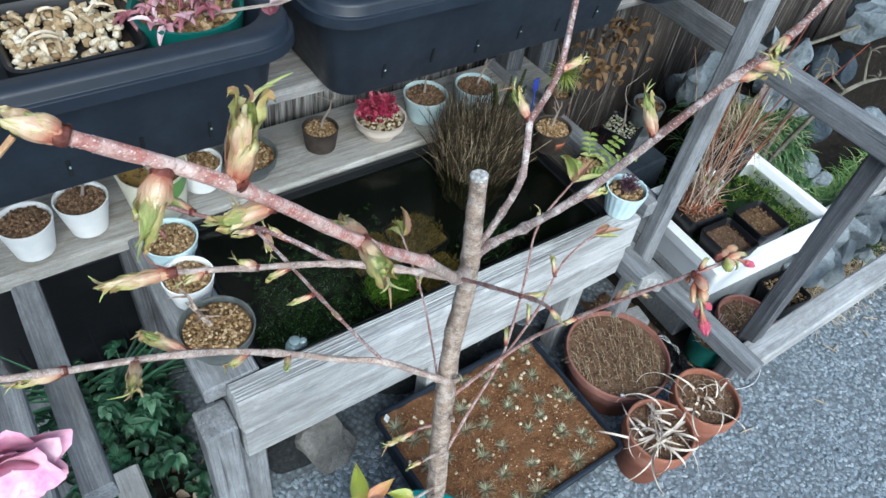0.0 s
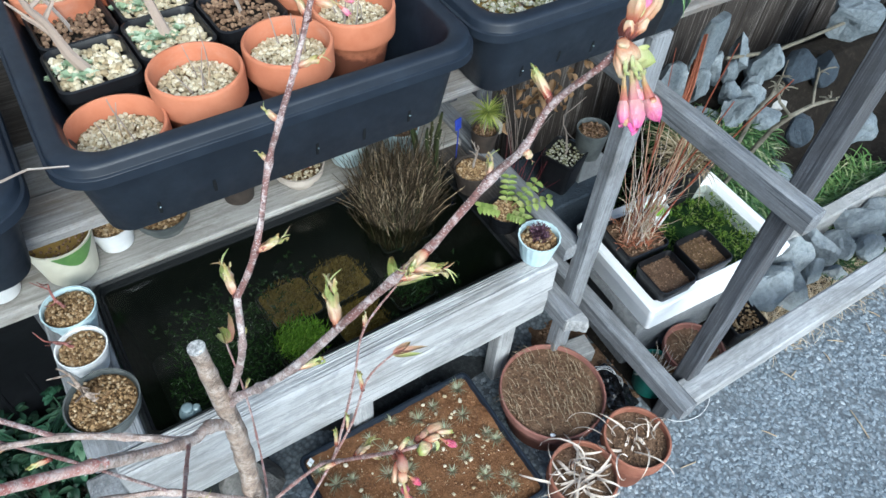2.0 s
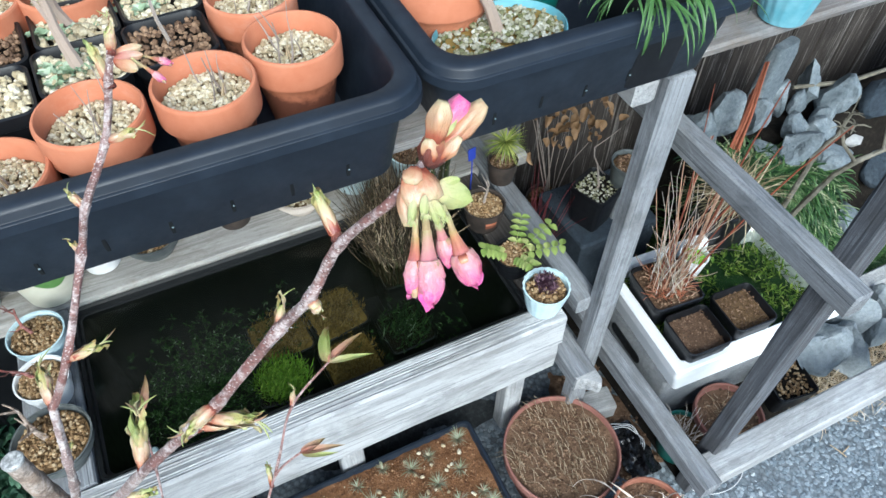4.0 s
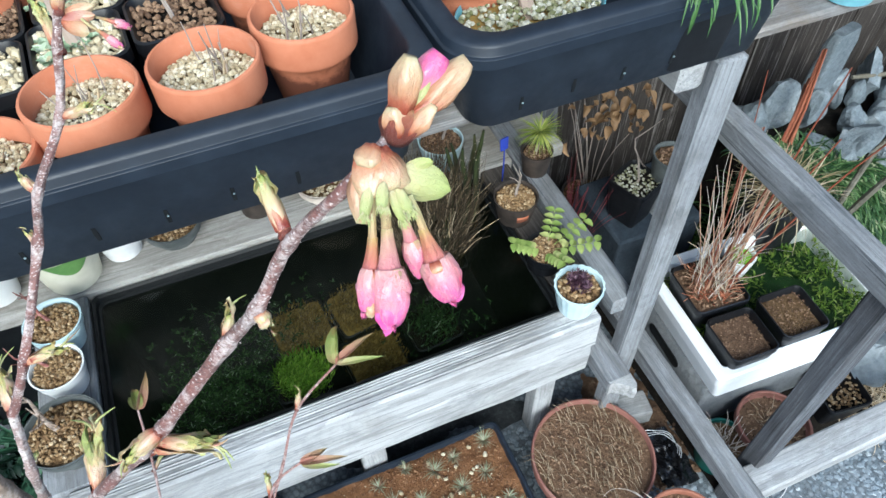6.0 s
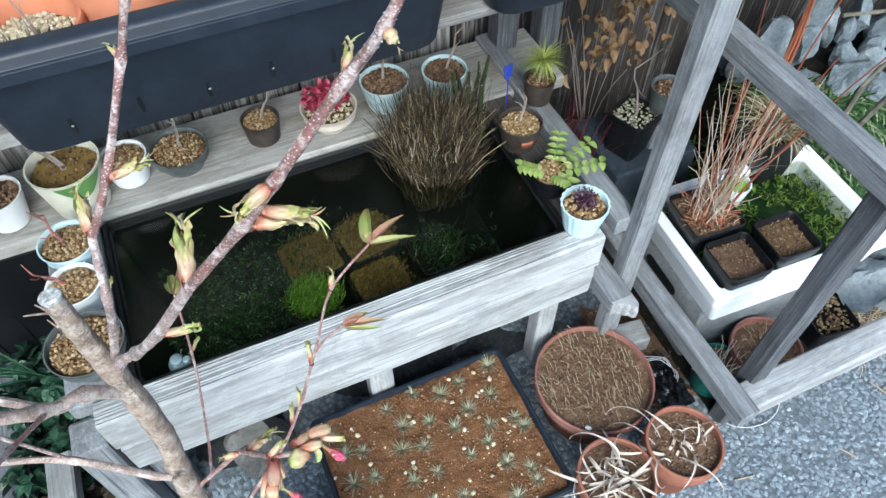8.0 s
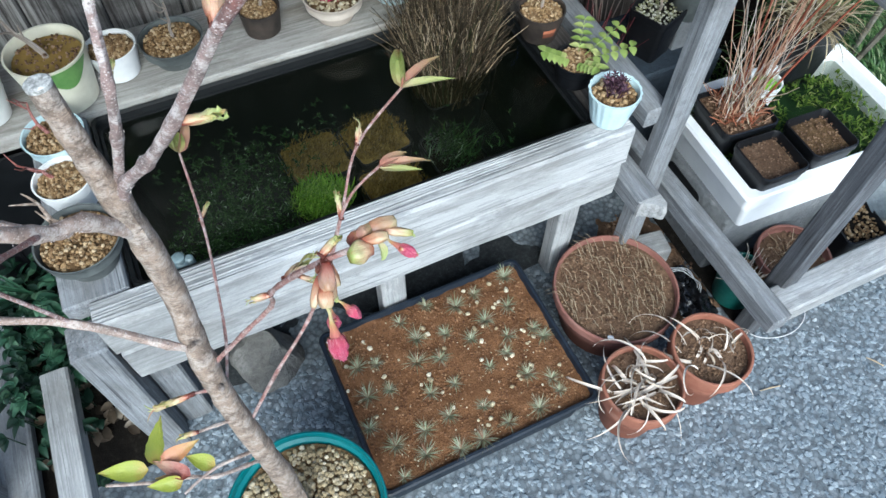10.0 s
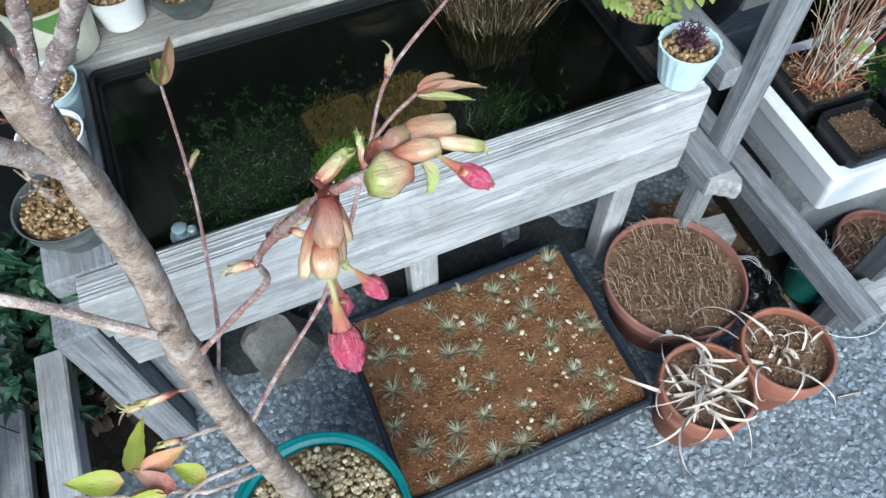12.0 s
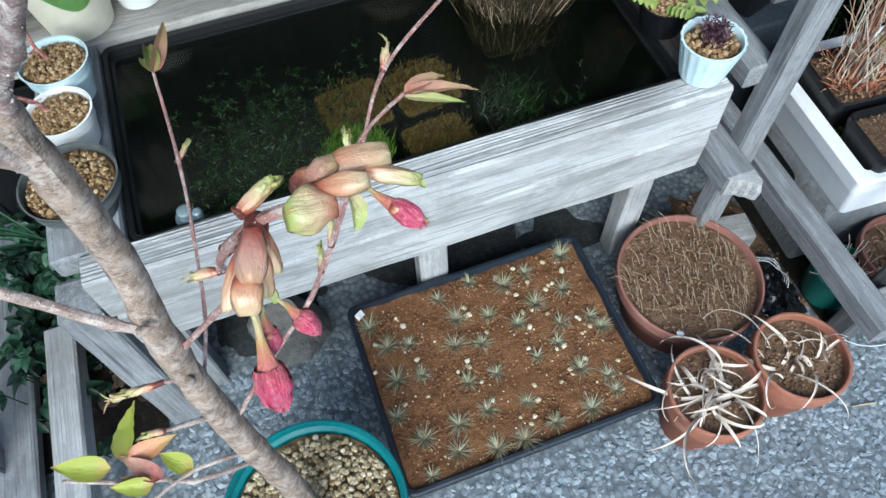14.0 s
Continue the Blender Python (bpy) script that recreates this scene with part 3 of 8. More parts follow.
LEAF_SPROUT = along("sprout_leaf", [(0.0, (0.42, 0.3, 0.08)), (0.3, (0.34, 0.38, 0.06)), (0.8, (0.36, 0.4, 0.06)), (1.0, (0.44, 0.34, 0.1))], 0.5, (0.24, 0.32, 0.04), 0.5, 0.36, 0.25, 0.5, 500, 0.8)
LEAF_AMBER = along("amber_leaf", [(0.0, (0.52, 0.22, 0.14)), (0.5, (0.56, 0.28, 0.12)), (1.0, (0.46, 0.36, 0.1))], 0.5, (0.5, 0.14, 0.1), 0.5, 0.34, 0.25, 0.5, 500, 0.76)
BRACT_PINK = along("bract_pink", [(0.0, (0.32, 0.07, 0.05)), (0.3, (0.54, 0.22, 0.17)), (0.7, (0.66, 0.41, 0.3)), (1.0, (0.62, 0.38, 0.22))], 0.5, (0.5, 0.12, 0.08), 0.32, 0.24, 0.32, 0.5, 380, 0.62)
BUD_GREEN = along("bud_leaf_green", [(0.0, (0.68, 0.58, 0.36)), (0.4, (0.58, 0.58, 0.27)), (1.0, (0.42, 0.5, 0.15))], 0.4, (0.36, 0.41, 0.12), 0.25)
LEAF_YOUNG = along("young_leaf", [(0.0, (0.5, 0.33, 0.18)), (0.3, (0.36, 0.38, 0.13)), (0.75, (0.28, 0.34, 0.09)), (1.0, (0.4, 0.24, 0.11))], 0.5, (0.2, 0.26, 0.06), 0.3)
LEAF_COPPER = along("copper_leaf", [(0.0, (0.48, 0.2, 0.15)), (0.5, (0.5, 0.3, 0.2)), (1.0, (0.42, 0.32, 0.14))], 0.6, (0.3, 0.13, 0.09), 0.3)
PETAL_DEEP = along("deep_pink_bud", [(0.0, (0.48, 0.08, 0.11)), (0.5, (0.54, 0.06, 0.14)), (1.0, (0.58, 0.12, 0.2))], 0.5, (0.78, 0.42, 0.46), 0.6, 0.3, 0.2, 1.1, 1000, 0.95)
PETAL_PINK = along("pink_bud", [(0.0, (0.68, 0.36, 0.33)), (0.35, (0.72, 0.27, 0.33)), (0.75, (0.74, 0.17, 0.35)), (1.0, (0.7, 0.1, 0.33))], 0.5, (0.8, 0.52, 0.5), 0.45, 0.3, 0.3, 0.8, 1300, 0.96)
PETAL_HOT = skin("magenta_petal", (0.66, 0.06, 0.27), (0.74, 0.13, 0.37), (0.8, 0.3, 0.48), 0.35)
PETAL_PALE = skin("pale_pink_petal", (0.56, 0.2, 0.33), (0.68, 0.37, 0.48), (0.76, 0.53, 0.61), 0.5, 0.2, 130)
CALYX = along("calyx_skin", [(0.0, (0.54, 0.38, 0.14)), (0.3, (0.56, 0.24, 0.12)), (0.7, (0.58, 0.18, 0.14)), (1.0, (0.62, 0.2, 0.2))], 0.35, (0.62, 0.36, 0.22), 0.3)
CALYX_PINK = along("pink_calyx", [(0.0, (0.58, 0.46, 0.22)), (0.25, (0.64, 0.36, 0.25)), (0.6, (0.66, 0.29, 0.28)), (1.0, (0.68, 0.22, 0.27))], 0.35, (0.7, 0.48, 0.38), 0.3)
STALK = along("flower_stalk", [(0.0, (0.54, 0.5, 0.24)), (0.6, (0.58, 0.46, 0.22)), (1.0, (0.58, 0.34, 0.18))], 0.4)
CUT_WOOD = skin("sealed_cut", (0.12, 0.12, 0.12), (0.32, 0.32, 0.31), (0.6, 0.6, 0.58), 0.6, 0.0, 500)


def water(name, tint, rough=0.02, murk=0.0):
    m = bpy.data.materials.new(name)
    m.use_nodes = True
    t = m.node_tree
    t.nodes.remove(t.nodes["Principled BSDF"])
    clear, gloss, mixer = t.nodes.new("ShaderNodeBsdfTransparent"), t.nodes.new("ShaderNodeBsdfGlossy"), t.nodes.new("ShaderNodeMixShader")
    clear.inputs["Color"].default_value = (*tint, 1)
    gloss.inputs["Roughness"].default_value = rough
    fres = t.nodes.new("ShaderNodeFresnel")
    fres.inputs["IOR"].default_value = 1.33
    bump, wave = t.nodes.new("ShaderNodeBump"), t.nodes.new("ShaderNodeTexNoise")
    wave.inputs["Scale"].default_value = 14
    bump.inputs["Strength"].default_value, bump.inputs["Distance"].default_value = 0.05, 0.01
    t.links.new(wave.outputs["Fac"], bump.inputs["Height"])
    t.links.new(bump.outputs[0], gloss.inputs["Normal"])
    t.links.new(fres.outputs[0], mixer.inputs[0])
    turbid, silt = t.nodes.new("ShaderNodeMixShader"), t.nodes.new("ShaderNodeBsdfDiffuse")
    silt.inputs["Color"].default_value = (0.012, 0.02, 0.008, 1)
    turbid.inputs[0].default_value = murk
    t.links.new(clear.outputs[0], turbid.inputs[1])
    t.links.new(silt.outputs[0], turbid.inputs[2])
    t.links.new(turbid.outputs[0], mixer.inputs[1])
    t.links.new(gloss.outputs[0], mixer.inputs[2])
    t.links.new(mixer.outputs[0], t.nodes["Material Output"].inputs["Surface"])
    return m


WATER = water("pond_water", (0.9, 0.93, 0.85), 0.02, 0.07)
WATER_CLEAR = water("clear_water", (0.9, 0.93, 0.86))
BLACK_SHEET = plastic("black_sheet", (0.006, 0.006, 0.007), (0.012, 0.013, 0.015), 0.22)
WIRE_WHITE = plastic("white_wire", (0.62, 0.63, 0.64), (0.5, 0.5, 0.5), 0.4)
CLEAR_PLASTIC = glaze("pale_clear_plastic", (0.1, 0.14, 0.15), (0.24, 0.31, 0.33), 0.08)
BLUE_PLASTIC = plastic("blue_plastic", (0.02, 0.04, 0.3), (0.04, 0.07, 0.4), 0.5)


# ---- ground, wall and timber ----
GROUND = -0.022
g = Geo()
g.add([(-40, -40, GROUND), (40, -40, GROUND), (40, 40, GROUND), (-40, 40, GROUND)], [(0, 1, 2, 3)])
tagged(part("ground", g, ASPHALT), "blue-grey rough asphalt ground with loose grit", "ground", kind="structure")

# Boards rise to 3.2 m, beyond view, to keep sky out of the water.
wall = thing("wall_north", "weathered grey and brown vertical board wall", "wall", 0, 0.985, GROUND, kind="structure")
x = -1.6
while x < 3.4:
    w = rnd.uniform(0.085, 0.12)
    board("wall_board", (x + w / 2, rnd.uniform(-0.004, 0.004), 0.0), (x + w / 2, rnd.uniform(-0.004, 0.004), 3.2), w - 0.003, 0.018, WOOD_WALL_PALE if x < 0.72 else WOOD_WALL, wall, up=(0, -1, 0), warp=0.003)
    x += w
g = Geo()
g.add([(-1.6, 0.014, 0), (3.2, 0.014, 0), (3.2, 0.014, 3.2), (-1.6, 0.014, 3.2), (-1.6, 0.05, 0), (3.2, 0.05, 0), (3.2, 0.05, 3.2), (-1.6, 0.05, 3.2)],
      [(0, 1, 2, 3), (5, 4, 7, 6), (1, 5, 6, 2), (4, 0, 3, 7), (3, 2, 6, 7)])
part("wall_backing", g, WOOD_DARK, wall, smooth=False)


# unseen plain walls round the yard, added to block low sky light
for name, px, py, sx, sy in (("wall_south", 1.0, -7.0, 6.0, 0.08), ("wall_west", -5.0, -3.0, 0.08, 4.1), ("wall_east", 7.0, -3.0, 0.08, 4.1)):
    g = Geo()
    g.loft([rrect(sx, sy, 0.02, 0), rrect(sx, sy, 0.02, 2.2)])
    tagged(part(name, g, CONCRETE, m=pose(px, py, GROUND)), "unseen plain grey wall added to block low sky light", "wall", kind="structure")


def pond_timber():
    t = thing("pond_frame", "weathered grey timber frame boxed round a water trough", "pond frame", 0.45, 0.47, GROUND)

    def b(name, p0, p1, w, th, mat, up=(0, 0, 1), label="", **kw):
        o = Vector((0.45, 0.47, GROUND))
        return board(name, Vector(p0) - o, Vector(p1) - o, w, th, mat, t, up, label, **kw)

    b("front_plank", (0.109, 0.4685, 0.3255), (0.81, 0.4685, 0.3255), 0.069, 0.037, WOOD_PALE, (0, -1, 0), "pale ridged upper front plank", chamfer=0.004, warp=0.002, ridges=8)
    b("front_plank", (0.112, 0.470, 0.2525), (0.808, 0.470, 0.2525), 0.073, 0.036, WOOD_PALE, (0, -1, 0), "pale smooth lower front plank", chamfer=0.004, warp=0.002)
    b("side_board", (0.1195, 0.488, 0.344), (0.1195, 0.776, 0.344), 0.073, 0.03, WOOD_GREY)
    b("side_board", (0.799, 0.488, 0.344), (0.799, 0.776, 0.344), 0.05, 0.03, WOOD_DAMP_SHADE)
    b("side_batten", (0.85, 0.461, 0.352), (0.85, 0.93, 0.352), 0.036, 0.032, WOOD_GREY)
    b("back_shelf", (-0.32, 0.852, 0.347), (0.93, 0.852, 0.347), 0.15, 0.026, WOOD_BACK, warp=0.002)
    b("low_batten", (0.832, 0.404, 0.232), (0.832, 0.93, 0.232), 0.038, 0.034, WOOD_GREY)
    g = Geo()
    jag = ((-0.0185, -0.004), (-0.0185, 0.002), (-0.012, 0.001), (-0.008, 0.006), (-0.003, 0.008), (0.001, 0.014), (0.006, 0.016), (0.009, 0.022), (0.014, 0.024), (0.0185, 0.018), (0.0185, -0.004))
    g.loft([[Vector((x * q, -y * k, z)) for x, y in jag] for z, q, k in ((-0.0165, 0.97, 0.7), (-0.012, 1.0, 0.95), (0.006, 1.0, 1.0), (0.0162, 0.97, 0.85))])
    part("broken_end", g, WOOD_PALE, t, "pale splintered end", smooth=False, m=pose(0.382, -0.066, 0.232 - GROUND))
    b("foot_block", (0.9, 0.447, GROUND + 0.022), (0.958, 0.438, GROUND + 0.022), 0.046, 0.044, WOOD_PALE)
    b("leg", (0.086, 0.475, GROUND), (0.086, 0.475, 0.31), 0.042, 0.05, WOOD_GREY, (0, -1, 0))
    b("leg", (0.13, 0.50, GROUND), (0.13, 0.50, 0.328), 0.04, 0.03, WOOD_GREY, (0, -1, 0))
    b("leg", (0.47, 0.516, GROUND), (0.47, 0.516, 0.25), 0.04, 0.032, WOOD_PALE, (0, -1, 0))
    b("leg", (0.765, 0.5, GROUND), (0.765, 0.5, 0.214), 0.036, 0.032, WOOD_PALE, (0, -1, 0))
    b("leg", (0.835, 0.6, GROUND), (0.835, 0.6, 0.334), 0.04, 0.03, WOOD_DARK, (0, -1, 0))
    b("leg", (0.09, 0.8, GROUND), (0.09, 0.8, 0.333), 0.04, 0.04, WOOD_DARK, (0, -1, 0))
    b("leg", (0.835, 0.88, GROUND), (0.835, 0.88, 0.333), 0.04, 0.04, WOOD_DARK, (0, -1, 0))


pond_timber()


def rack():
    """The tall rack that carries the planters."""
    t = thing("plant_rack", "weathered grey timber plant rack behind and over the pond", "plant rack", 0.4, 0.5, GROUND)
    o = Vector((0.4, 0.5, GROUND))

    def b(name, p0, p1, w, th, mat, up=(0, 0, 1), **kw):
        return board(name, Vector(p0) - o, Vector(p1) - o, w, th, mat, t, up, **kw)

    b("shelf_plank", (-0.5, 0.508, 0.785), (1.7, 0.508, 0.785), 0.122, 0.012, WOOD_SHELF, warp=0.002)
    # The planters' shade is put into this plank's dark brown.
    b("shelf_plank", (-0.5, 0.65, 0.778), (1.7, 0.65, 0.778), 0.14, 0.02, WOOD_DAMP_SHADE, warp=0.002)
    b("shelf_plank", (-0.5, 0.8, 0.781), (1.7, 0.8, 0.781), 0.14, 0.02, WOOD_GREY, warp=0.002)
    b("post", (0.8705, 0.454, GROUND), (0.8705, 0.454, 0.77), 0.035, 0.026, WOOD_GREY, (0, -1, 0))
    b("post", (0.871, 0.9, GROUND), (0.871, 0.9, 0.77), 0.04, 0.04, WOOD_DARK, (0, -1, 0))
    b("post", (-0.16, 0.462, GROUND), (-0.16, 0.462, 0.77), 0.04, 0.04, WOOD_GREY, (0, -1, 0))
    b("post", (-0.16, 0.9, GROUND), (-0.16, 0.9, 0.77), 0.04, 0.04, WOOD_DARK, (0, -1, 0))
    b("bearer", (0.833, 0.45, 0.754), (0.833, 0.92, 0.754), 0.03, 0.032, WOOD_PALE)
    b("bearer", (-0.12, 0.432, 0.752), (-0.12, 0.92, 0.752), 0.036, 0.036, WOOD_GREY)
    b("rail", (-0.057, 0.44, 0.322), (-0.057, 0.9, 0.322), 0.034, 0.036, WOOD_GREY)
    b("rail", (-0.118, 0.2, 0.405), (-0.118, 0.57, 0.405), 0.062, 0.026, WOOD_GREY)
    b("low_rail", (-0.035, 0.28, 0.06), (-0.035, 0.6, 0.06), 0.04, 0.036, WOOD_PALE)
    b("foot_board", (-0.185, 0.3, 0.008), (-0.185, 0.93, 0.008), 0.17, 0.022, WOOD_GREY)


rack()


def stand():
    """The lower open frame at the path's edge."""
    t = thing("timber_frame", "open weathered grey timber frame standing at the path edge", "timber frame", 0.95, 0.3, GROUND)
    o = Vector((0.95, 0.3, GROUND))

    def b(name, p0, p1, w, th, mat, up=(0, 0, 1), **kw):
        return board(name, Vector(p0) - o, Vector(p1) - o, w, th, mat, t, up, **kw)

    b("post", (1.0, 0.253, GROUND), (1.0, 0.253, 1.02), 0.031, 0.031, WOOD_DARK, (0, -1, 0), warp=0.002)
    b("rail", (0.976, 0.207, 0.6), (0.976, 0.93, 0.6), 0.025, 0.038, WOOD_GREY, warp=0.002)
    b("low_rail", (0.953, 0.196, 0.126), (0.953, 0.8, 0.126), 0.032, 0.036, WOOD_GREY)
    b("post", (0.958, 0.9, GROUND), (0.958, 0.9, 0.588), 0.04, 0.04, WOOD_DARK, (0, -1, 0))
    b("ground_beam", (0.968, 0.226, 0.120), (2.6, 0.226, 0.120), 0.046, 0.044, WOOD_PALE, warp=0.002)


stand()


# ---- pots and their fillings ----
def fill(parent, material, r, z, n, size, name="gravel", square=None, dome=0.005, label=""):
    """Loose stones covering a pot's soil."""
    g = Geo()
    for _ in range(n):
        if square:
            px, py = rnd.uniform(-square[0], square[0]), rnd.uniform(-square[1], square[1])
            q = 0.3
        else:
            a, q = rnd.uniform(0, 6.283), math.sqrt(rnd.random())
            px, py = r * q * math.cos(a), r * q * math.sin(a)
        s = size * rnd.uniform(0.65, 1.35)
        g.stone((px, py, z + dome * (1 - q * q) + rnd.uniform(-0.35, 0.35) * size), s * 0.5, s * rnd.uniform(0.36, 0.5), s * 0.38)
    return part(name, g, material, parent, label, smooth=False, kind="stuff")


def disc(parent, material, r, z, name="soil", n=28, square=None):
    g = Geo()
    out = rrect(square[0], square[1], square[2], z) if square else ring(r, z, n)
    k = len(out)
    verts = out + [p * 0.55 + Vector((0, 0, z * 0.45 + 0.0015)) for p in out] + [Vector((0, 0, z + 0.002))]
    faces = [(i, (i + 1) % k, k + (i + 1) % k, k + i) for i in range(k)] + [(k + i, k + (i + 1) % k, 2 * k) for i in range(k)]
    g.add(verts, faces)
    return part(name, g, material, parent)


def pot_wall(r0, r1, h, lip=0.0, lip_h=0.0, wall=0.004, n=40, flutes=0, bulge=0.0, depth=0.5):
    """A round pot turned on a wheel: foot, side, rim band and inside."""
    g = Geo()
    prof = [(r0 * 0.9, 0.0), (r0, 0.0015)]
    steps = 6
    top = h - lip_h
    for i in range(1, steps + 1):
        t = i / steps
        prof.append((r0 + (r1 - r0) * t + bulge * math.sin(math.pi * t), 0.0015 + (top - 0.0015) * t))
    if lip:
        prof[-1] = (r1, top - 0.001)
        prof += [(r1 + 0.0003, top - 0.0001), (r1 + lip * 0.88, top), (r1 + lip, top + 0.0008), (r1 + lip * 1.02, top + 0.003), (r1 + lip * 1.02, h - 0.0028), (r1 + lip, h - 0.0018)]
    e = prof[-1][0]
    prof += [(e - wall * 0.25, h - 0.0004), (e - wall * 0.75, h), (e - wall, h - 0.0015)]
    prof += [(e - wall, h - max(0.012, lip_h - 0.004)), (r1 - wall, h - max(0.016, lip_h + 0.001)), (r0 + (r1 - r0) * (1 - depth) - wall, h * (1 - depth))]
    rings = []
    for j, (r, z) in enumerate(prof):
        rg = ring(r, z, n)
        if flutes and 1 < j < 8:
            rg = [Vector((p.x * f, p.y * f, p.z)) for p, f in ((p, 1 + 0.02 * math.cos(flutes * 2 * math.pi * i / n)) for i, p in enumerate(rg))]
        rings.append(rg)
    g.loft(rings, cap1=False)
    return g


def round_pot(name, label, x, y, z, r0, r1, h, mat, gravel, size=0.006, n=130, lip=0.0, lip_h=0.0, soil=SOIL_TAN, level=0.009, group="", flutes=0, bulge=0.0, wall_t=0.0035, turn=0.0, part_label=""):
    t = thing(name, label, "pot", x, y, z, turn, group)
    part("pot_body", pot_wall(r0, r1, h, lip, lip_h, wall_t, 80 if flutes else 40, flutes, bulge), mat, t, part_label)
    k = 1 - level / h
    ri = r0 + (r1 - r0) * k - wall_t + bulge * 0.3
    if lip and level < lip_h:
        ri = r1 + lip - wall_t
    disc(t, soil, ri, h - level)
    if gravel:
        fill(t, gravel, ri * 0.95, h - level + 0.001, n, size)
    return t, h - level


def square_pot(name, label, x, y, z, half, h, mat, gravel, size=0.006, n=110, soil=SOIL_DARK, turn=0.0, group="", level=0.012):
    t = thing(name, label, "pot", x, y, z, turn, group)
    g = Geo()
    a, b, w = half * 0.76, half, 0.002
    g.loft([rrect(a, a, 0.008, 0), rrect(b * 0.97, b * 0.97, 0.01, h - 0.012), rrect(b, b, 0.011, h - 0.011), rrect(b, b, 0.011, h - 0.001), rrect(b - w, b - w, 0.01, h),
            rrect(b - 2 * w, b - 2 * w, 0.009, h - 0.004), rrect(a, a, 0.008, h * 0.4)], cap1=False)
    part("pot_body", g, mat, t)
    q = half * 0.9
    disc(t, soil, 0, h - level, square=(q, q, 0.009))
    if gravel:
        fill(t, gravel, 0, h - level + 0.001, n, size, square=(q * 0.93, q * 0.93))
    return t, h - level


def stems(parent, material, base_z, n, length, spread, radius=0.0008, r=0.01, lean=0.3, name="stem", wig=0.15, kinks=4, each=True, drift=(0, 0)):
    """A tuft of thin stems, each a part of its own unless there are very many."""
    g = Geo()
    for _ in range(n):
        if each:
            g = Geo()
        a, q = rnd.uniform(0, 6.283), rnd.random() ** 0.5 * r
        p = Vector((q * math.cos(a), q * math.sin(a), base_z - 0.002))
        d = Vector((rnd.uniform(-1, 1) * lean + drift[0], rnd.uniform(-1, 1) * lean + drift[1], 1)).normalized()
        out = Vector((math.cos(a), math.sin(a), 0)) * spread
        L, pts = length * rnd.uniform(0.5, 1.1), [p.copy()]
        for _k in range(kinks):
            d = (d + out * 0.3 + Vector((rnd.uniform(-1, 1), rnd.uniform(-1, 1), rnd.uniform(-0.4, 0.4))) * wig).normalized()
            p = p + d * (L / kinks)
            pts.append(p.copy())
        rr = radius * rnd.uniform(0.7, 1.3)
        g.tube(pts, [rr * (1 - 0.6 * i / kinks) for i in range(kinks + 1)], 5)
        if each:
            part(name, g, material, parent)
    if not each:
        part(name, g, material, parent, kind="stuff")


def bare_tree(parent, z, height, material, r=0.0022, twigs=4, lean=(0.1, 0.0)):
    """A little leafless bonsai trunk with a few twigs."""
    g = Geo()
    p, d, pts = Vector((0, 0, z - 0.004)), Vector((lean[0], lean[1], 1)).normalized(), []
    for i in range(7):
        pts.append(p.copy())
        d = (d + Vector((rnd.uniform(-0.3, 0.3), rnd.uniform(-0.3, 0.3), 0.1))).normalized()
        p = p + d * (height / 6)
    g.tube(pts, [r * (1.25 - 0.13 * i) for i in range(7)], 7, 0.08)
    stem = part("bare_stem", g, material, parent)
    for k in range(twigs):
        q = pts[rnd.randint(3, 6)]
        e = Vector((rnd.uniform(-1, 1), rnd.uniform(-1, 1), rnd.uniform(0.1, 0.8))).normalized()
        L = height * rnd.uniform(0.25, 0.5)
        mid = q + e * L * 0.5 + Vector((0, 0, rnd.uniform(-0.004, 0.006)))
        g = Geo()
        g.tube([q, mid, q + e * L + Vector((0, 0, 0.004))], [r * 0.5, r * 0.36, r * 0.2], 5)
        part("bare_twig", g, material, stem)
    return stem


def rosettes(parent, material, spots, size, leaves=9, name="rosette", lift=0.5, wide=0.3):
    """Small star-like plants, joined into one mesh."""
    g = Geo()
    for (px, py, pz) in spots:
        s = size * rnd.uniform(0.7, 1.2)
        for k in range(leaves):
            a = 6.283 * k / leaves + rnd.uniform(-0.3, 0.3)
            g.leaf((px, py, pz), (math.cos(a), math.sin(a), lift * rnd.uniform(0.5, 1.5)), (0, 0, 1), s * rnd.uniform(0.8, 1.2), s * wide, 0.25, 0.4, 4, 0.7)
    return part(name, g, material, parent)


# ---- the trough, its water and water plants ----
def trough():
    t = thing("water_trough", "black plastic trough filled with dark clear water", "trough", 0.465, 0.632, 0.15)
    g = Geo()
    hx, hy = 0.307, 0.143
    g.loft([rrect(hx - 0.03, hy - 0.03, 0.014, 0), rrect(hx - 0.01, hy - 0.01, 0.012, 0.19), rrect(hx, hy, 0.012, 0.194), rrect(hx, hy, 0.012, 0.2), rrect(hx - 0.002, hy - 0.002, 0.011, 0.203),
            rrect(hx - 0.006, hy - 0.006, 0.01, 0.2), rrect(hx - 0.022, hy - 0.022, 0.01, 0.006), rrect(0.01, 0.01, 0.005, 0.005)])
    part("trough_body", g, LINER, t)
    g = Geo()
    g.add(rrect(hx - 0.007, hy - 0.007, 0.01, 0.188), [tuple(range(32))])
    part("water_surface", g, WATER, t, "still dark green water", smooth=False)


trough()


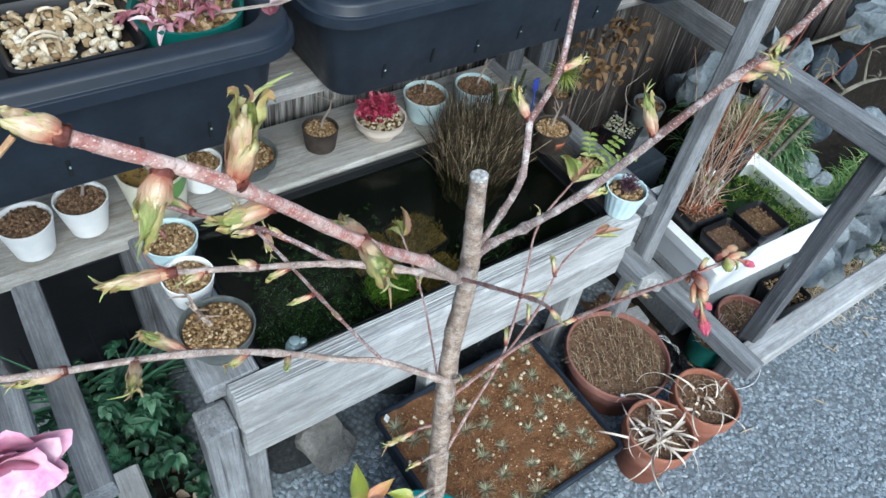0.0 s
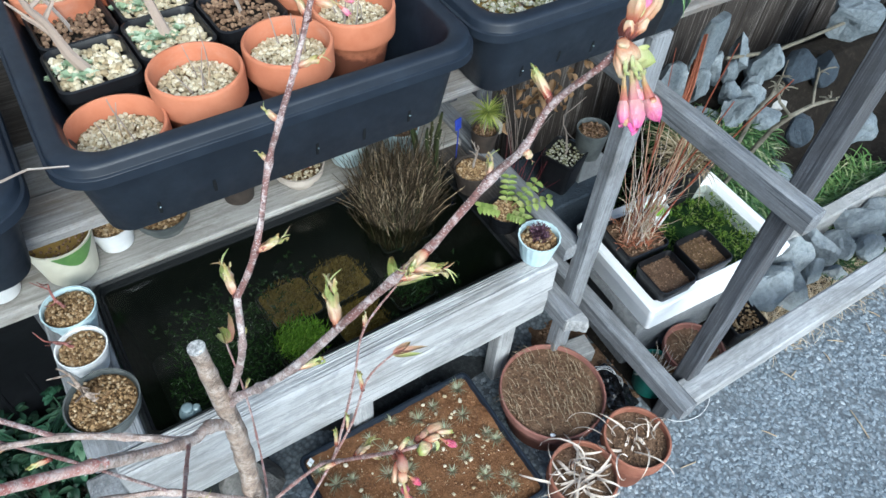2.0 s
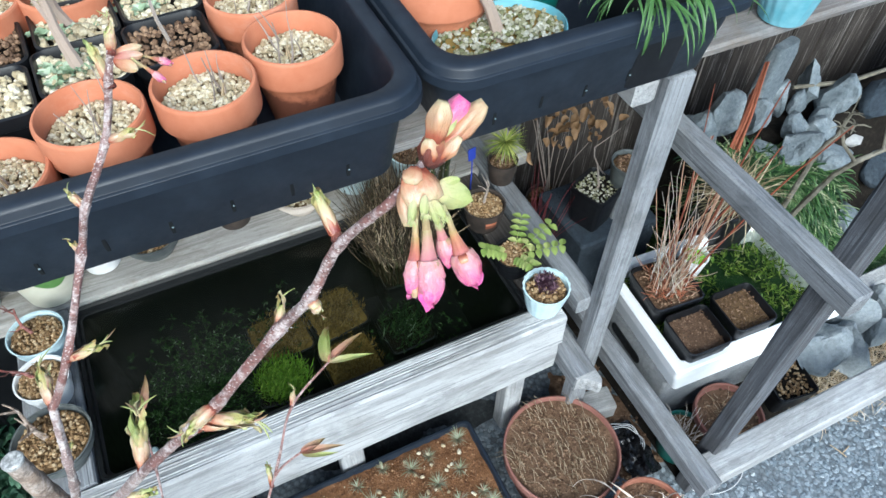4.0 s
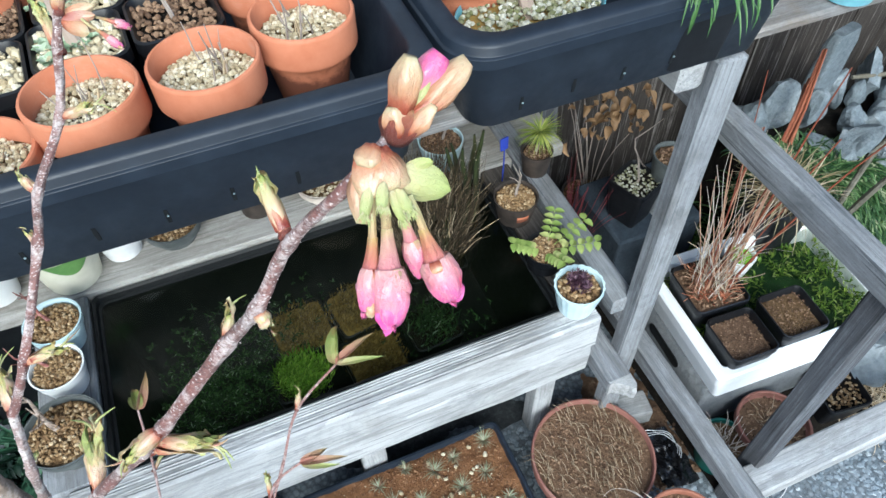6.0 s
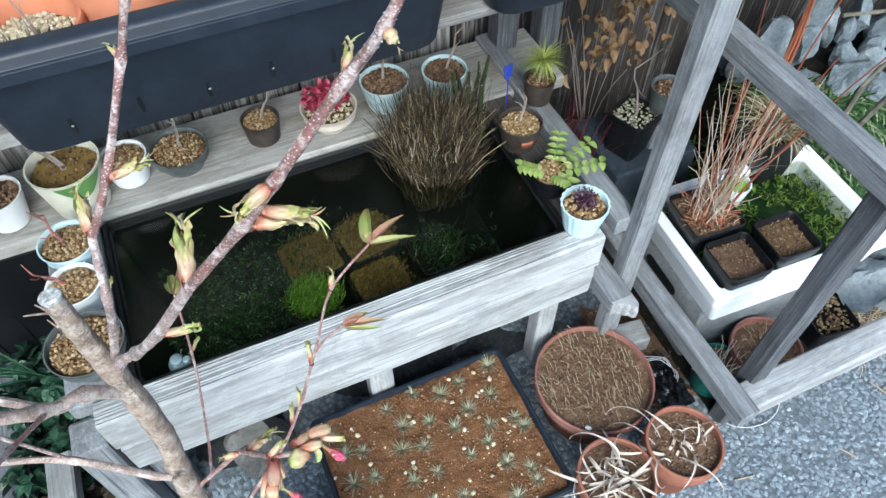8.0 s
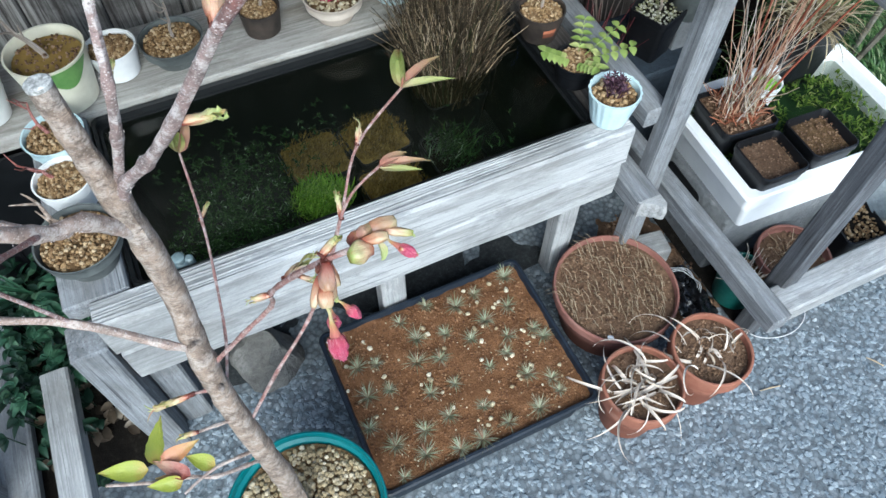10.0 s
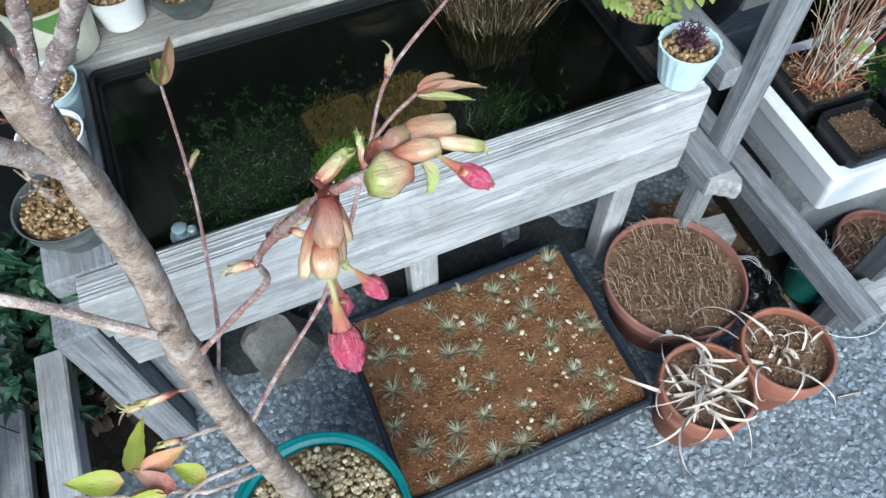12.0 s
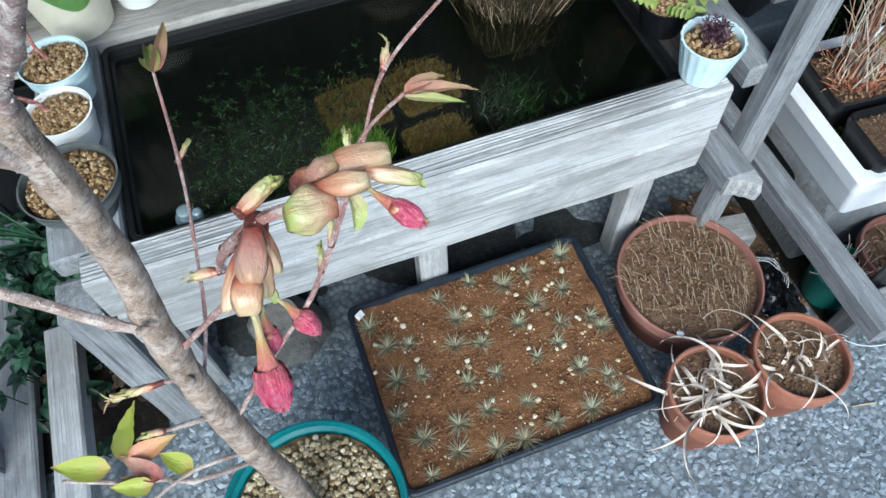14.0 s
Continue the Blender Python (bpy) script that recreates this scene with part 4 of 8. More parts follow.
def sunken(name, label, x, y, z, w, mat, n, kind_mat, tall=0.008, turn=5):
    """A square basket under water with a cushion of moss or weed on it."""
    t, top = square_pot(name, label, x, y, 0.157, w, z - 0.157, BLACK_PLASTIC, None, soil=mat, turn=turn, level=0.004)
    g = Geo()
    for _ in range(n):
        px, py = rnd.gauss(0, w * 0.5), rnd.gauss(0, w * 0.5)
        if px * px + py * py > (w * 1.12) ** 2:
            continue
        h = tall * rnd.uniform(0.4, 1.2)
        d = Vector((rnd.uniform(-0.6, 0.6), rnd.uniform(-0.6, 0.6), 1)).normalized()
        g.leaf((px, py, top), d, (d.y, -d.x, 0.3), h, 0.0028, 0.5, 0.2, 2)
    part("water_moss", g, kind_mat, t)


sunken("sunken_basket", "square basket of brown moss under the water", 0.425, 0.668, 0.258, 0.046, MOSS_BROWN, 2200, MOSS_BROWN, 0.012)
sunken("sunken_basket", "square basket of brown moss under the water", 0.52, 0.675, 0.254, 0.045, MOSS_BROWN, 2000, MOSS_BROWN, 0.012, 8)
sunken("sunken_basket", "dim square basket of olive moss under the water", 0.515, 0.59, 0.238, 0.045, MOSS_BROWN, 1600, MOSS_BROWN, 0.012)
sunken("sunken_basket", "square basket of bright green moss under the water", 0.405, 0.575, 0.28, 0.038, SOIL_DARK, 2400, MOSS, 0.02, -8)
sunken("sunken_basket", "square basket with feathery green weed under the water", 0.61, 0.592, 0.268, 0.04, SOIL_DARK, 500, POND_WEED, 0.03, 3)


def weed(x, y, z, n, size, spread):
    t = thing("pond_weed", "feathery dark green pond weed under the water", "water plant", x, y, 0.158, group="pond weed", kind="stuff")
    g = Geo()
    for _ in range(n):
        p = Vector((rnd.gauss(0, spread), rnd.gauss(0, spread), rnd.uniform(0.01, z - 0.158)))
        if not (-0.262 < p.x + x - 0.465 < 0.262 and -0.105 < p.y + y - 0.632 < 0.105):
            continue
        for _k in range(7):
            d = Vector((rnd.uniform(-1, 1), rnd.uniform(-1, 1), rnd.uniform(-0.2, 0.9)))
            g.leaf(p, d, (0, 0, 1), size * rnd.uniform(0.5, 1.2), size * 0.22, 0.3, 0.2, 2)
    part("weed_fronds", g, POND_WEED, t, kind="stuff")


for wx, wy, wn_, ws in ((0.27, 0.6, 620, 0.0085), (0.3, 0.69, 520, 0.0085), (0.25, 0.55, 380, 0.008), (0.64, 0.56, 160, 0.008), (0.42, 0.71, 200, 0.008), (0.36, 0.62, 260, 0.008)):
    weed(wx, wy, 0.302, int(wn_ * 0.75), ws, 0.045)


def reeds():
    t, top = square_pot("reed_pot", "sunken pot with a thick clump of dry brown reeds", 0.655, 0.71, 0.157, 0.05, 0.125, BLACK_PLASTIC, None)
    stems(t, REED, top, 1100, 0.18, 0.08, 0.0009, 0.05, 0.1, "reed_clump", 0.15, 5, each=False)
    stems(t, REED, top, 500, 0.175, 0.12, 0.001, 0.052, 0.14, "reed_clump", 0.2, 5, each=False)
    stems(t, HORSETAIL, top, 420, 0.15, 0.08, 0.0011, 0.05, 0.1, "olive_reed", 0.1, each=False)
    stems(t, STRAW, top + 0.11, 170, 0.05, 0.1, 0.0009, 0.06, 0.25, "reed_tip", 0.25, each=False)
    stems(t, STRAW, top + 0.06, 120, 0.045, 0.1, 0.0008, 0.058, 0.25, "reed_tip", 0.25, each=False)
    stems(t, STRAW, top, 44, 0.165, 0.2, 0.0008, 0.05, 0.16, "dry_reed", 0.24)
    t, top = round_pot("horsetail_pot", "sunken pot with upright dark green speckled stalks", 0.735, 0.742, 0.2, 0.02, 0.024, 0.09, BLACK_PLASTIC, None)
    for k in range(6):
        a = 1.05 * k
        p0 = Vector((0.012 * math.cos(a), 0.012 * math.sin(a), top - 0.004))
        p1 = p0 + Vector((0.02 * math.cos(a) + rnd.uniform(-0.012, 0.012), 0.02 * math.sin(a), rnd.uniform(0.16, 0.27)))
        g = Geo()
        line = [p0.lerp(p1, i / 8) + Vector((0.003 * math.sin(i + k), 0.002 * math.cos(2 * i + k), 0)) for i in range(9)]
        g.tube(line, [0.0044, 0.0048, 0.0046, 0.0047, 0.0045, 0.0044, 0.004, 0.0034, 0.0018], 9, 0.08)
        stalk = part("green_stalk", g, HORSETAIL, t)
        g = Geo()
        for _ in range(46):
            q = line[0].lerp(line[-1], rnd.uniform(0.1, 0.95))
            b = rnd.uniform(0, 6.283)
            g.stone(q + Vector((math.cos(b), math.sin(b), 0)) * 0.0046, 0.0007, 0.0007, 0.0009)
        part("pale_fleck", g, STRAW_PALE, stalk, kind="stuff")


reeds()

t = thing("pump_float", "clear plastic float at the corner of the trough", "float", 0.213, 0.5105, 0.326)
g = Geo()
g.loft([ring(r, z, 20) for r, z in ((0.0095, 0.0), (0.0122, 0.004), (0.0125, 0.01), (0.0108, 0.016), (0.0065, 0.0205), (0.003, 0.022))])
part("float_body", g, CLEAR_PLASTIC, t)
g = Geo()
g.loft([ring(r, z, 16, 0.001, -0.001) for r, z in ((0.0075, 0.0195), (0.0078, 0.026), (0.006, 0.0275), (0.002, 0.0278))])
part("float_cap", g, CLEAR_PLASTIC, t, "clear cap")
g = Geo()
g.loft([ring(r, z, 14, 0.012, -0.003) for r, z in ((0.004, 0.0), (0.0058, 0.004), (0.0052, 0.021), (0.0035, 0.0225))])
part("float_valve", g, CLEAR_PLASTIC, t)


# Black box added to darken the shaded space under the back shelf.
t = thing("dark_filler_box", "black plastic box added to darken the space under the back shelf", "crate", -0.005, 0.885, GROUND + 0.008)
g = Geo()
g.loft([rrect(0.13, 0.034, 0.012, 0), rrect(0.138, 0.038, 0.014, 0.262), rrect(0.142, 0.042, 0.014, 0.264), rrect(0.142, 0.042, 0.014, 0.28), rrect(0.139, 0.039, 0.012, 0.282), rrect(0.136, 0.036, 0.012, 0.278), rrect(0.128, 0.032, 0.01, 0.01), rrect(0.02, 0.01, 0.004, 0.01)])
part("crate_body", g, BLACK_PLASTIC, t)
for k in range(5):
    g = Geo()
    g.loft([rrect(0.003, 0.002, 0.001, 0.02), rrect(0.003, 0.002, 0.001, 0.255)])
    part("crate_rib", g, BLACK_PLASTIC, t, m=pose(-0.105 + 0.0525 * k, -0.0365, 0, -0.9))


# ---- cups along the trough's edge ----
SHELF = 0.361
CUPS = [
    ("cup", "white glazed cup with brown gravel on the shelf", -0.027, 0.812, 0.026, 0.036, 0.056, WHITE_GLAZE, GRAVEL_BROWN, 0),
    ("cup", "white glazed cup with brown gravel and a twig", 0.047, 0.822, 0.025, 0.036, 0.056, WHITE_GLAZE, GRAVEL_BROWN, 1),
    ("cup", "small white cup filled with tan gravel", 0.218, 0.838, 0.026, 0.034, 0.045, WHITE_GLAZE, GRAVEL_TAN, 0),
    ("shallow_dish", "grey shallow dish heaped with tan gravel", 0.295, 0.833, 0.03, 0.044, 0.036, GREY_CLAY, GRAVEL_TAN, 1),
    ("cup", "dark brown clay cup with tan gravel", 0.422, 0.84, 0.025, 0.03, 0.04, BROWN_CLAY, GRAVEL_TAN, 1),
    ("cup", "pale blue glazed cup with brown gravel", 0.625, 0.835, 0.029, 0.0395, 0.05, CELADON, GRAVEL_BROWN, 1),
    ("cup", "pale celadon cup with brown gravel", 0.723, 0.82, 0.027, 0.037, 0.05, BLUE_GLAZE, GRAVEL_BROWN, 1),
    ("cup", "pale blue glazed cup of tan gravel on the trough edge", 0.127, 0.703, 0.024, 0.037, 0.052, BLUE_GLAZE, GRAVEL_TAN, 0),
    ("cup", "white rounded cup of tan gravel on the trough edge", 0.125, 0.634, 0.024, 0.034, 0.046, WHITE_GLAZE, GRAVEL_TAN, 0),
    ("shallow_dish", "dark glazed dish of tan gravel with a bare bonsai", 0.127, 0.541, 0.03, 0.047, 0.046, GREY_CLAY, GRAVEL_TAN, 2),
    ("cup", "brown clay cup of tan gravel on the trough edge", 0.781, 0.666, 0.025, 0.034, 0.046, BROWN_CLAY, GRAVEL_TAN, 1),
    ("cup", "dark clay cup with a small pinnate green plant", 0.779, 0.565, 0.024, 0.031, 0.038, BLACK_PLASTIC, GRAVEL_TAN, 0),
]
for name, label, x, y, r0, r1, h, mat, gravel, twig in CUPS:
    t, top = round_pot(name, label, x, y, SHELF - (0.002 if y < 0.78 else 0.0), r0, r1, h, mat, gravel, 0.0047, 560, group="cups round the trough", wall_t=0.0028, level=0.007, soil=SOIL_GRIT)
    if twig:
        bare_tree(t, top, 0.07 if twig == 1 else 0.06, GREY_TWIG if twig == 1 else BARK_TRUNK, 0.0022 if twig == 1 else 0.0038, 3 if twig == 1 else 8, (0.1, 0.1) if twig == 1 else (-0.8, 0.4))
        if twig == 2:
            for _ in range(14):
                g = Geo()
                a = rnd.uniform(0, 6.28)
                g.leaf((rnd.uniform(-0.025, 0.01), rnd.uniform(-0.012, 0.016), top + rnd.uniform(0.004, 0.02)), (math.cos(a), math.sin(a), 0.4), (0, 0, 1), rnd.uniform(0.008, 0.016), 0.004, 0.6, 0.3, 5)
                part("dry_leaf", g, ORANGE_DRY, t)
    if abs(x - 0.781) < 0.001:
        g = Geo()
        for k in range(6):
            a0, a1 = -1.95 + 0.1 * k, -1.85 + 0.1 * k
            g.add([Vector(((r0 + (r1 - r0) * z / h + 0.0008) * math.cos(a), (r0 + (r1 - r0) * z / h + 0.0008) * math.sin(a), z)) for a, z in ((a0, 0.017), (a1, 0.017), (a1, 0.031), (a0, 0.031))], [(0, 1, 2, 3)])
        part("stuck_label", g, TERRACOTTA, t, "small orange sticker")
    if abs(x - 0.779) < 0.001:
        g = Geo()
        for a, L in ((0.1, 0.07), (-0.6, 0.075), (2.9, 0.055), (0.9, 0.06), (-1.5, 0.05)):
            d = Vector((math.cos(a), math.sin(a), 0.55)).normalized()
            g.tube([(0, 0, top), Vector((0, 0, top)) + d * L * 0.5, Vector((0, 0, top)) + d * L], [0.0006, 0.0005, 0.0004], 5)
            for k in range(5):
                q = Vector((0, 0, top)) + d * L * (0.35 + 0.16 * k)
                for s in (-1, 1):
                    g.leaf(q, (d.x * 0.3 - s * d.y, d.y * 0.3 + s * d.x, 0.1), (0, 0, 1), 0.0155, 0.0105, 0.4, 0.3, 5, 0.7)
        part("pinnate_leaf", g, LEAF_LIGHT, t)
    if abs(x - 0.127) < 0.003 and h == 0.052 or abs(x - 0.125) < 0.0005:
        bare_tree(t, top, 0.055, RED_BARK, 0.0024, 5, (-0.6, 0.3))

t, top = round_pot("patterned_pot", "cream pot with a green leaf pattern, moss and twig", 0.146, 0.818, SHELF, 0.038, 0.05, 0.08, CREAM_GLAZE, GRAVEL_BROWN, 0.004, 160, soil=MOSS_BROWN, group="cups round the trough", level=0.014)
bare_tree(t, top, 0.075, GREY_TWIG, 0.0036, 4, (-0.3, 0.3))
g = Geo()
for k in range(14):
    a0, a1 = -1.9 + 0.1 * k, -1.9 + 0.1 * (k + 1)
    f = lambda a, z: Vector(((0.0384 + 0.0122 * z / 0.08 + 0.0005) * math.cos(a), (0.0384 + 0.0122 * z / 0.08 + 0.0005) * math.sin(a), z))
    lo0, lo1 = 0.076 - 0.03 * math.sin(math.pi * k / 14), 0.076 - 0.03 * math.sin(math.pi * (k + 1) / 14)
    g.add([f(a0, lo0), f(a1, lo1), f(a1, 0.078), f(a0, 0.078)], [(0, 1, 2, 3)])
part("painted_leaf", g, LEAF_GLAZE, t, "green painted leaf")

t, top = round_pot("shallow_dish", "beige clay dish of pale gravel with a crimson plant", 0.527, 0.824, SHELF, 0.026, 0.045, 0.04, BEIGE_CLAY, GRAVEL_PALE, 0.006, 170, group="cups round the trough")
g = Geo()
for _ in range(240):
    a, q = rnd.uniform(0, 6.283), rnd.random() ** 0.6
    p = Vector((0.036 * q * math.cos(a), 0.012 + 0.026 * q * math.sin(a), top + rnd.uniform(0.004, 0.045 - 0.02 * q)))
    g.leaf(p, (rnd.uniform(-1, 1), rnd.uniform(-1, 1), rnd.uniform(-0.2, 0.8)), (0, 0, 1), 0.013, 0.007, 0.3, 0.2, 3)
part("crimson_leaf", g, CRIMSON, t, kind="stuff")
stems(t, CRIMSON, top, 14, 0.04, 0.2, 0.0008, 0.014, 0.5, "crimson_stem")

t, top = round_pot("fluted_cup", "pale blue fluted cup of tan gravel with purple succulent", 0.783, 0.482, SHELF, 0.024, 0.034, 0.05, BLUE_GLAZE, GRAVEL_TAN, 0.006, 150, flutes=20, group="cups round the trough")
rosettes(t, PURPLE, [(rnd.gauss(0, 0.007), rnd.gauss(0, 0.007), top + rnd.uniform(0.006, 0.03)) for _ in range(26)], 0.0095, 9, "purple_rosette", 0.8, 0.22)
stems(t, PURPLE, top, 14, 0.03, 0.2, 0.0011, 0.012, 0.4, "purple_stem")


# ---- planters on the rack ----
def planter(x0, x1, y0, y1, label):
    """A long plastic trough planter with a rolled rim and ribs of drainage slots."""
    cx, cy, hx, hy = (x0 + x1) / 2, (y0 + y1) / 2, (x1 - x0) / 2, (y1 - y0) / 2
    t = thing("planter", label, "planter", cx, cy, 0.792, group="planters on the rack")
    h = 0.094
    g = Geo()
    lip = [(0.006, h - 0.0192), (0.0008, h - 0.0188), (0.0, h - 0.0182), (0.0004, h - 0.0105), (0.001, h - 0.0099), (0.0026, h - 0.0096), (0.003, h - 0.009), (0.0034, h - 0.0034), (0.0044, h - 0.0018), (0.0066, h - 0.0006), (0.009, h), (0.0172, h - 0.0002), (0.0184, h - 0.0012), (0.0194, h - 0.004), (0.02, h - 0.012)]
    g.loft([rrect(hx - 0.026, hy - 0.026, 0.02, 0), rrect(hx - 0.024, hy - 0.024, 0.022, 0.002), rrect(hx - 0.0125, hy - 0.0125, 0.03, h - 0.0215)] + [rrect(hx - d, hy - d, 0.036 - d * 0.4, z) for d, z in lip]
           + [rrect(hx - 0.038, hy - 0.038, 0.02, 0.006), rrect(0.02, 0.02, 0.01, 0.006)])
    part("planter_body", g, PLANTER, t)
    slot, drop = Geo(), Geo()
    slot.loft([rrect(0.0013, 0.0006, 0.0004, -0.007), rrect(0.0017, 0.0008, 0.0005, 0.0), rrect(0.0013, 0.0006, 0.0004, 0.007)])
    drop.stone((0.0004, -0.0012, 0.001), 0.0011, 0.0009, 0.0015)
    slot, drop = slot.mesh("drain_slot"), drop.mesh("water_drop")
    slot.materials.append(LINER)
    drop.materials.append(CLEAR_PLASTIC)
    k = int((x1 - x0 - 0.08) / 0.0465)
    for i in range(k):
        sx = -hx + 0.064 + i * 0.0465
        z = 0.02 + 0.003 * (i % 2)
        y = -(hy - 0.024 + 0.0115 * (z - 0.002) / (h - 0.0235))
        for name, me in (("drain_slot", slot), ("water_drop", drop))[:1 + (i % 3 != 1)]:
            ob = new(name, me)
            ob.parent = t
            ob.matrix_basis = pose(sx, y, z, 8)


planter(-0.32, 0.186, 0.379, 0.70, "navy plastic planter of succulent pots on the rack")
planter(0.2, 0.566, 0.391, 0.72, "navy plastic planter of terracotta pots on the rack")
planter(0.57, 0.9, 0.4, 0.72, "navy plastic planter with mixed pots on the rack")
IN = 0.799


def terracotta_pot(x, y, label, n=2, turn=0.0, h=0.084):
    t, top = round_pot("terracotta_pot", label, x, y, IN, 0.025, 0.0345, h, TERRACOTTA, GRAVEL_PALE, 0.0042, 720, lip=0.0048, lip_h=0.027, level=0.02, soil=SOIL_GRIT, group="terracotta pots in the planter", turn=turn, wall_t=0.0035)
    stems(t, GREY_TWIG, top, n + 2, 0.055, 0.1, 0.0009, 0.02, 0.35, "bare_stem", 0.12)
    stems(t, STRAW, top, 3, 0.02, 0.1, 0.0016, 0.012, 0.25, "cut_stub", 0.05)


terracotta_pot(0.258, 0.458, "low terracotta pot of pale gravel with bare grey stems", 3, h=0.068)
for x, y, n in ((0.331, 0.476, 3), (0.413, 0.478, 4), (0.49, 0.505, 5), (0.478, 0.585, 5)):
    terracotta_pot(x, y, "terracotta pot of pale gravel with bare grey stems", n)
for x, y in ((0.262, 0.66), (0.335, 0.66)):
    terracotta_pot(x, y, "terracotta pot of pale gravel at the planter's back", 3)
for i, (x, y, succ) in enumerate(((0.262, 0.538, 1), (0.332, 0.552, 1), (0.262, 0.605, 0), (0.335, 0.618, 1), (0.403, 0.56, 0), (0.405, 0.628, 1))):
    t, top = square_pot("square_pot", "black square pot of white gravel with pale succulents" if succ else "black square pot of dark gravel with a twig", x, y, IN, 0.034, 0.074, BLACK_PLASTIC, GRAVEL_PALE if succ else GRAVEL_BROWN, 0.0068 if succ else 0.005, 260, group="square pots in the planter", turn=3)
    if succ:
        rosettes(t, SUCCULENT, [(rnd.gauss(-0.012, 0.011), rnd.gauss(0.004, 0.01), top + rnd.uniform(0.003, 0.008)) for _ in range(20)], 0.0078, 8, lift=0.6, wide=0.8)
    bare_tree(t, top, 0.09, TAN_TWIG if succ else GREY_TWIG, 0.0046 if succ else 0.0016, 5, (-0.35, 0.25))

# succulent pots in the first planter
TRAIL = [(0.166, 0.384, 0.905), (0.194, 0.384, 0.91), (0.217, 0.393, 0.895)]
t, top = square_pot("square_pot", "black square pot of tan gravel with dry curled leaves", 0.052, 0.462, IN, 0.042, 0.074, BLACK_PLASTIC, GRAVEL_MIX, 0.0068, 260)
g = Geo()
for _ in range(16):
    a = rnd.uniform(0, 6.28)
    g.leaf((rnd.uniform(-0.03, 0.03), rnd.uniform(-0.016, 0.03), top + 0.008), (math.cos(a), math.sin(a), rnd.uniform(0.6, 1.6)), (0, 0, 1), rnd.uniform(0.015, 0.032), 0.0042, rnd.uniform(0.8, 2.6), 0.4, 9)
part("dry_leaf", g, STRAW, t)
t, top = round_pot("green_pot", "green plastic pot of white gravel with pink succulents", 0.128, 0.452, IN, 0.026, 0.038, 0.078, GREEN_POT, GRAVEL_TAN, 0.0065, 210, group="pots in the planter")
g = Geo()
for _ in range(34):
    a, q = rnd.uniform(0, 6.283), rnd.random() ** 0.6
    p = Vector((0.002 + 0.042 * q * math.cos(a), 0.006 + 0.036 * q * math.sin(a), top + rnd.uniform(0.008, 0.038)))
    for k in range(6):
        a = 6.283 * k / 6 + rnd.uniform(-0.4, 0.4)
        g.leaf(p, (math.cos(a), math.sin(a), rnd.uniform(-0.4, 0.7)), (0, 0, 1), rnd.uniform(0.007, 0.016), rnd.uniform(0.0035, 0.0062), 0.7, 0.6, 5, 0.6)
part("pink_leaf", g, PINK_PALE, t)
stems(t, PINK_LEAF, top, 14, 0.05, 0.4, 0.0009, 0.02, 0.8, "pink_stem")
g = Geo()
line = [Vector(p) - Vector((0.128, 0.452, IN)) for p in TRAIL]
g.tube([Vector((0, 0, top))] + line, [0.0013, 0.0011, 0.0009, 0.0007], 6, 0.1)
part("trailing_stem", g, GREY_TWIG, t)
g = Geo()
for k in range(5):
    a = rnd.uniform(0, 6.28)
    g.leaf(line[0] * rnd.uniform(0.85, 1.05), (math.cos(a), math.sin(a), 0.5), (0, 0, 1), rnd.uniform(0.009, 0.016), 0.007, 0.4, 0.4, 5, 0.6)
part("pink_leaf", g, PINK_PALE, t)
t, top = square_pot("square_pot", "black square pot of tan gravel with reddish shoots", -0.037, 0.462, IN, 0.042, 0.074, BLACK_PLASTIC, GRAVEL_MIX, 0.0068, 260)
stems(t, PINK_LEAF, top, 16, 0.05, 0.5, 0.001, 0.025, 0.6, "red_shoot")
t, top = square_pot("square_pot", "black square pot of tan gravel with pink rosettes", 0.05, 0.552, IN, 0.042, 0.074, BLACK_PLASTIC, GRAVEL_PALE, 0.0068, 260)
rosettes(t, PINK_LEAF, [(rnd.uniform(-0.03, 0.03), rnd.uniform(-0.03, 0.03), top + 0.01) for _ in range(9)], 0.016, 9)
t, top = round_pot("terracotta_pot", "small terracotta pot with reddish succulents", 0.135, 0.542, IN, 0.026, 0.035, 0.08, TERRACOTTA, GRAVEL_PALE, 0.007, 130, lip=0.004, lip_h=0.02)
rosettes(t, CRIMSON, [(rnd.uniform(-0.02, 0.02), rnd.uniform(-0.02, 0.02), top + 0.012) for _ in range(6)], 0.016, 8)

# pots in the third planter
t = thing("oval_pot", "sky blue oval bonsai pot with mossy white gravel", "pot", 0.668, 0.478, IN, 8)
g = Geo()
prof = ((0.72, 0.0), (0.85, 0.02), (0.96, 0.045), (1.0, 0.048), (1.0, 0.055), (0.975, 0.056), (0.962, 0.051), (0.93, 0.03))
g.loft([[Vector((p.x * 0.066 * r, p.y * 0.048 * r, z)) for p in ring(1, 0, 40)] for r, z in prof], cap1=False)
part("pot_body", g, SKY_GLAZE, t)
g = Geo()
g.add([Vector((p.x * 0.063, p.y * 0.0458, 0.0485)) for p in ring(1, 0, 32)], [tuple(range(32))])
part("moss_bed", g, MOSS_BROWN, t, "mossy soil")
g = Geo()
for _ in range(620):
    a, q = rnd.uniform(0, 6.283), math.sqrt(rnd.random())
    s = 0.0055 * rnd.uniform(0.6, 1.3)
    g.stone((0.061 * q * math.cos(a), 0.044 * q * math.sin(a), 0.0505 + 0.006 * (1 - q)), s * 0.5, s * 0.45, s * 0.4)
part("gravel", g, GRAVEL_MOSSY, t, smooth=False, kind="stuff")
bare_tree(t, 0.051, 0.1, TAN_TWIG, 0.0052, 3, (-0.2, 0.2))
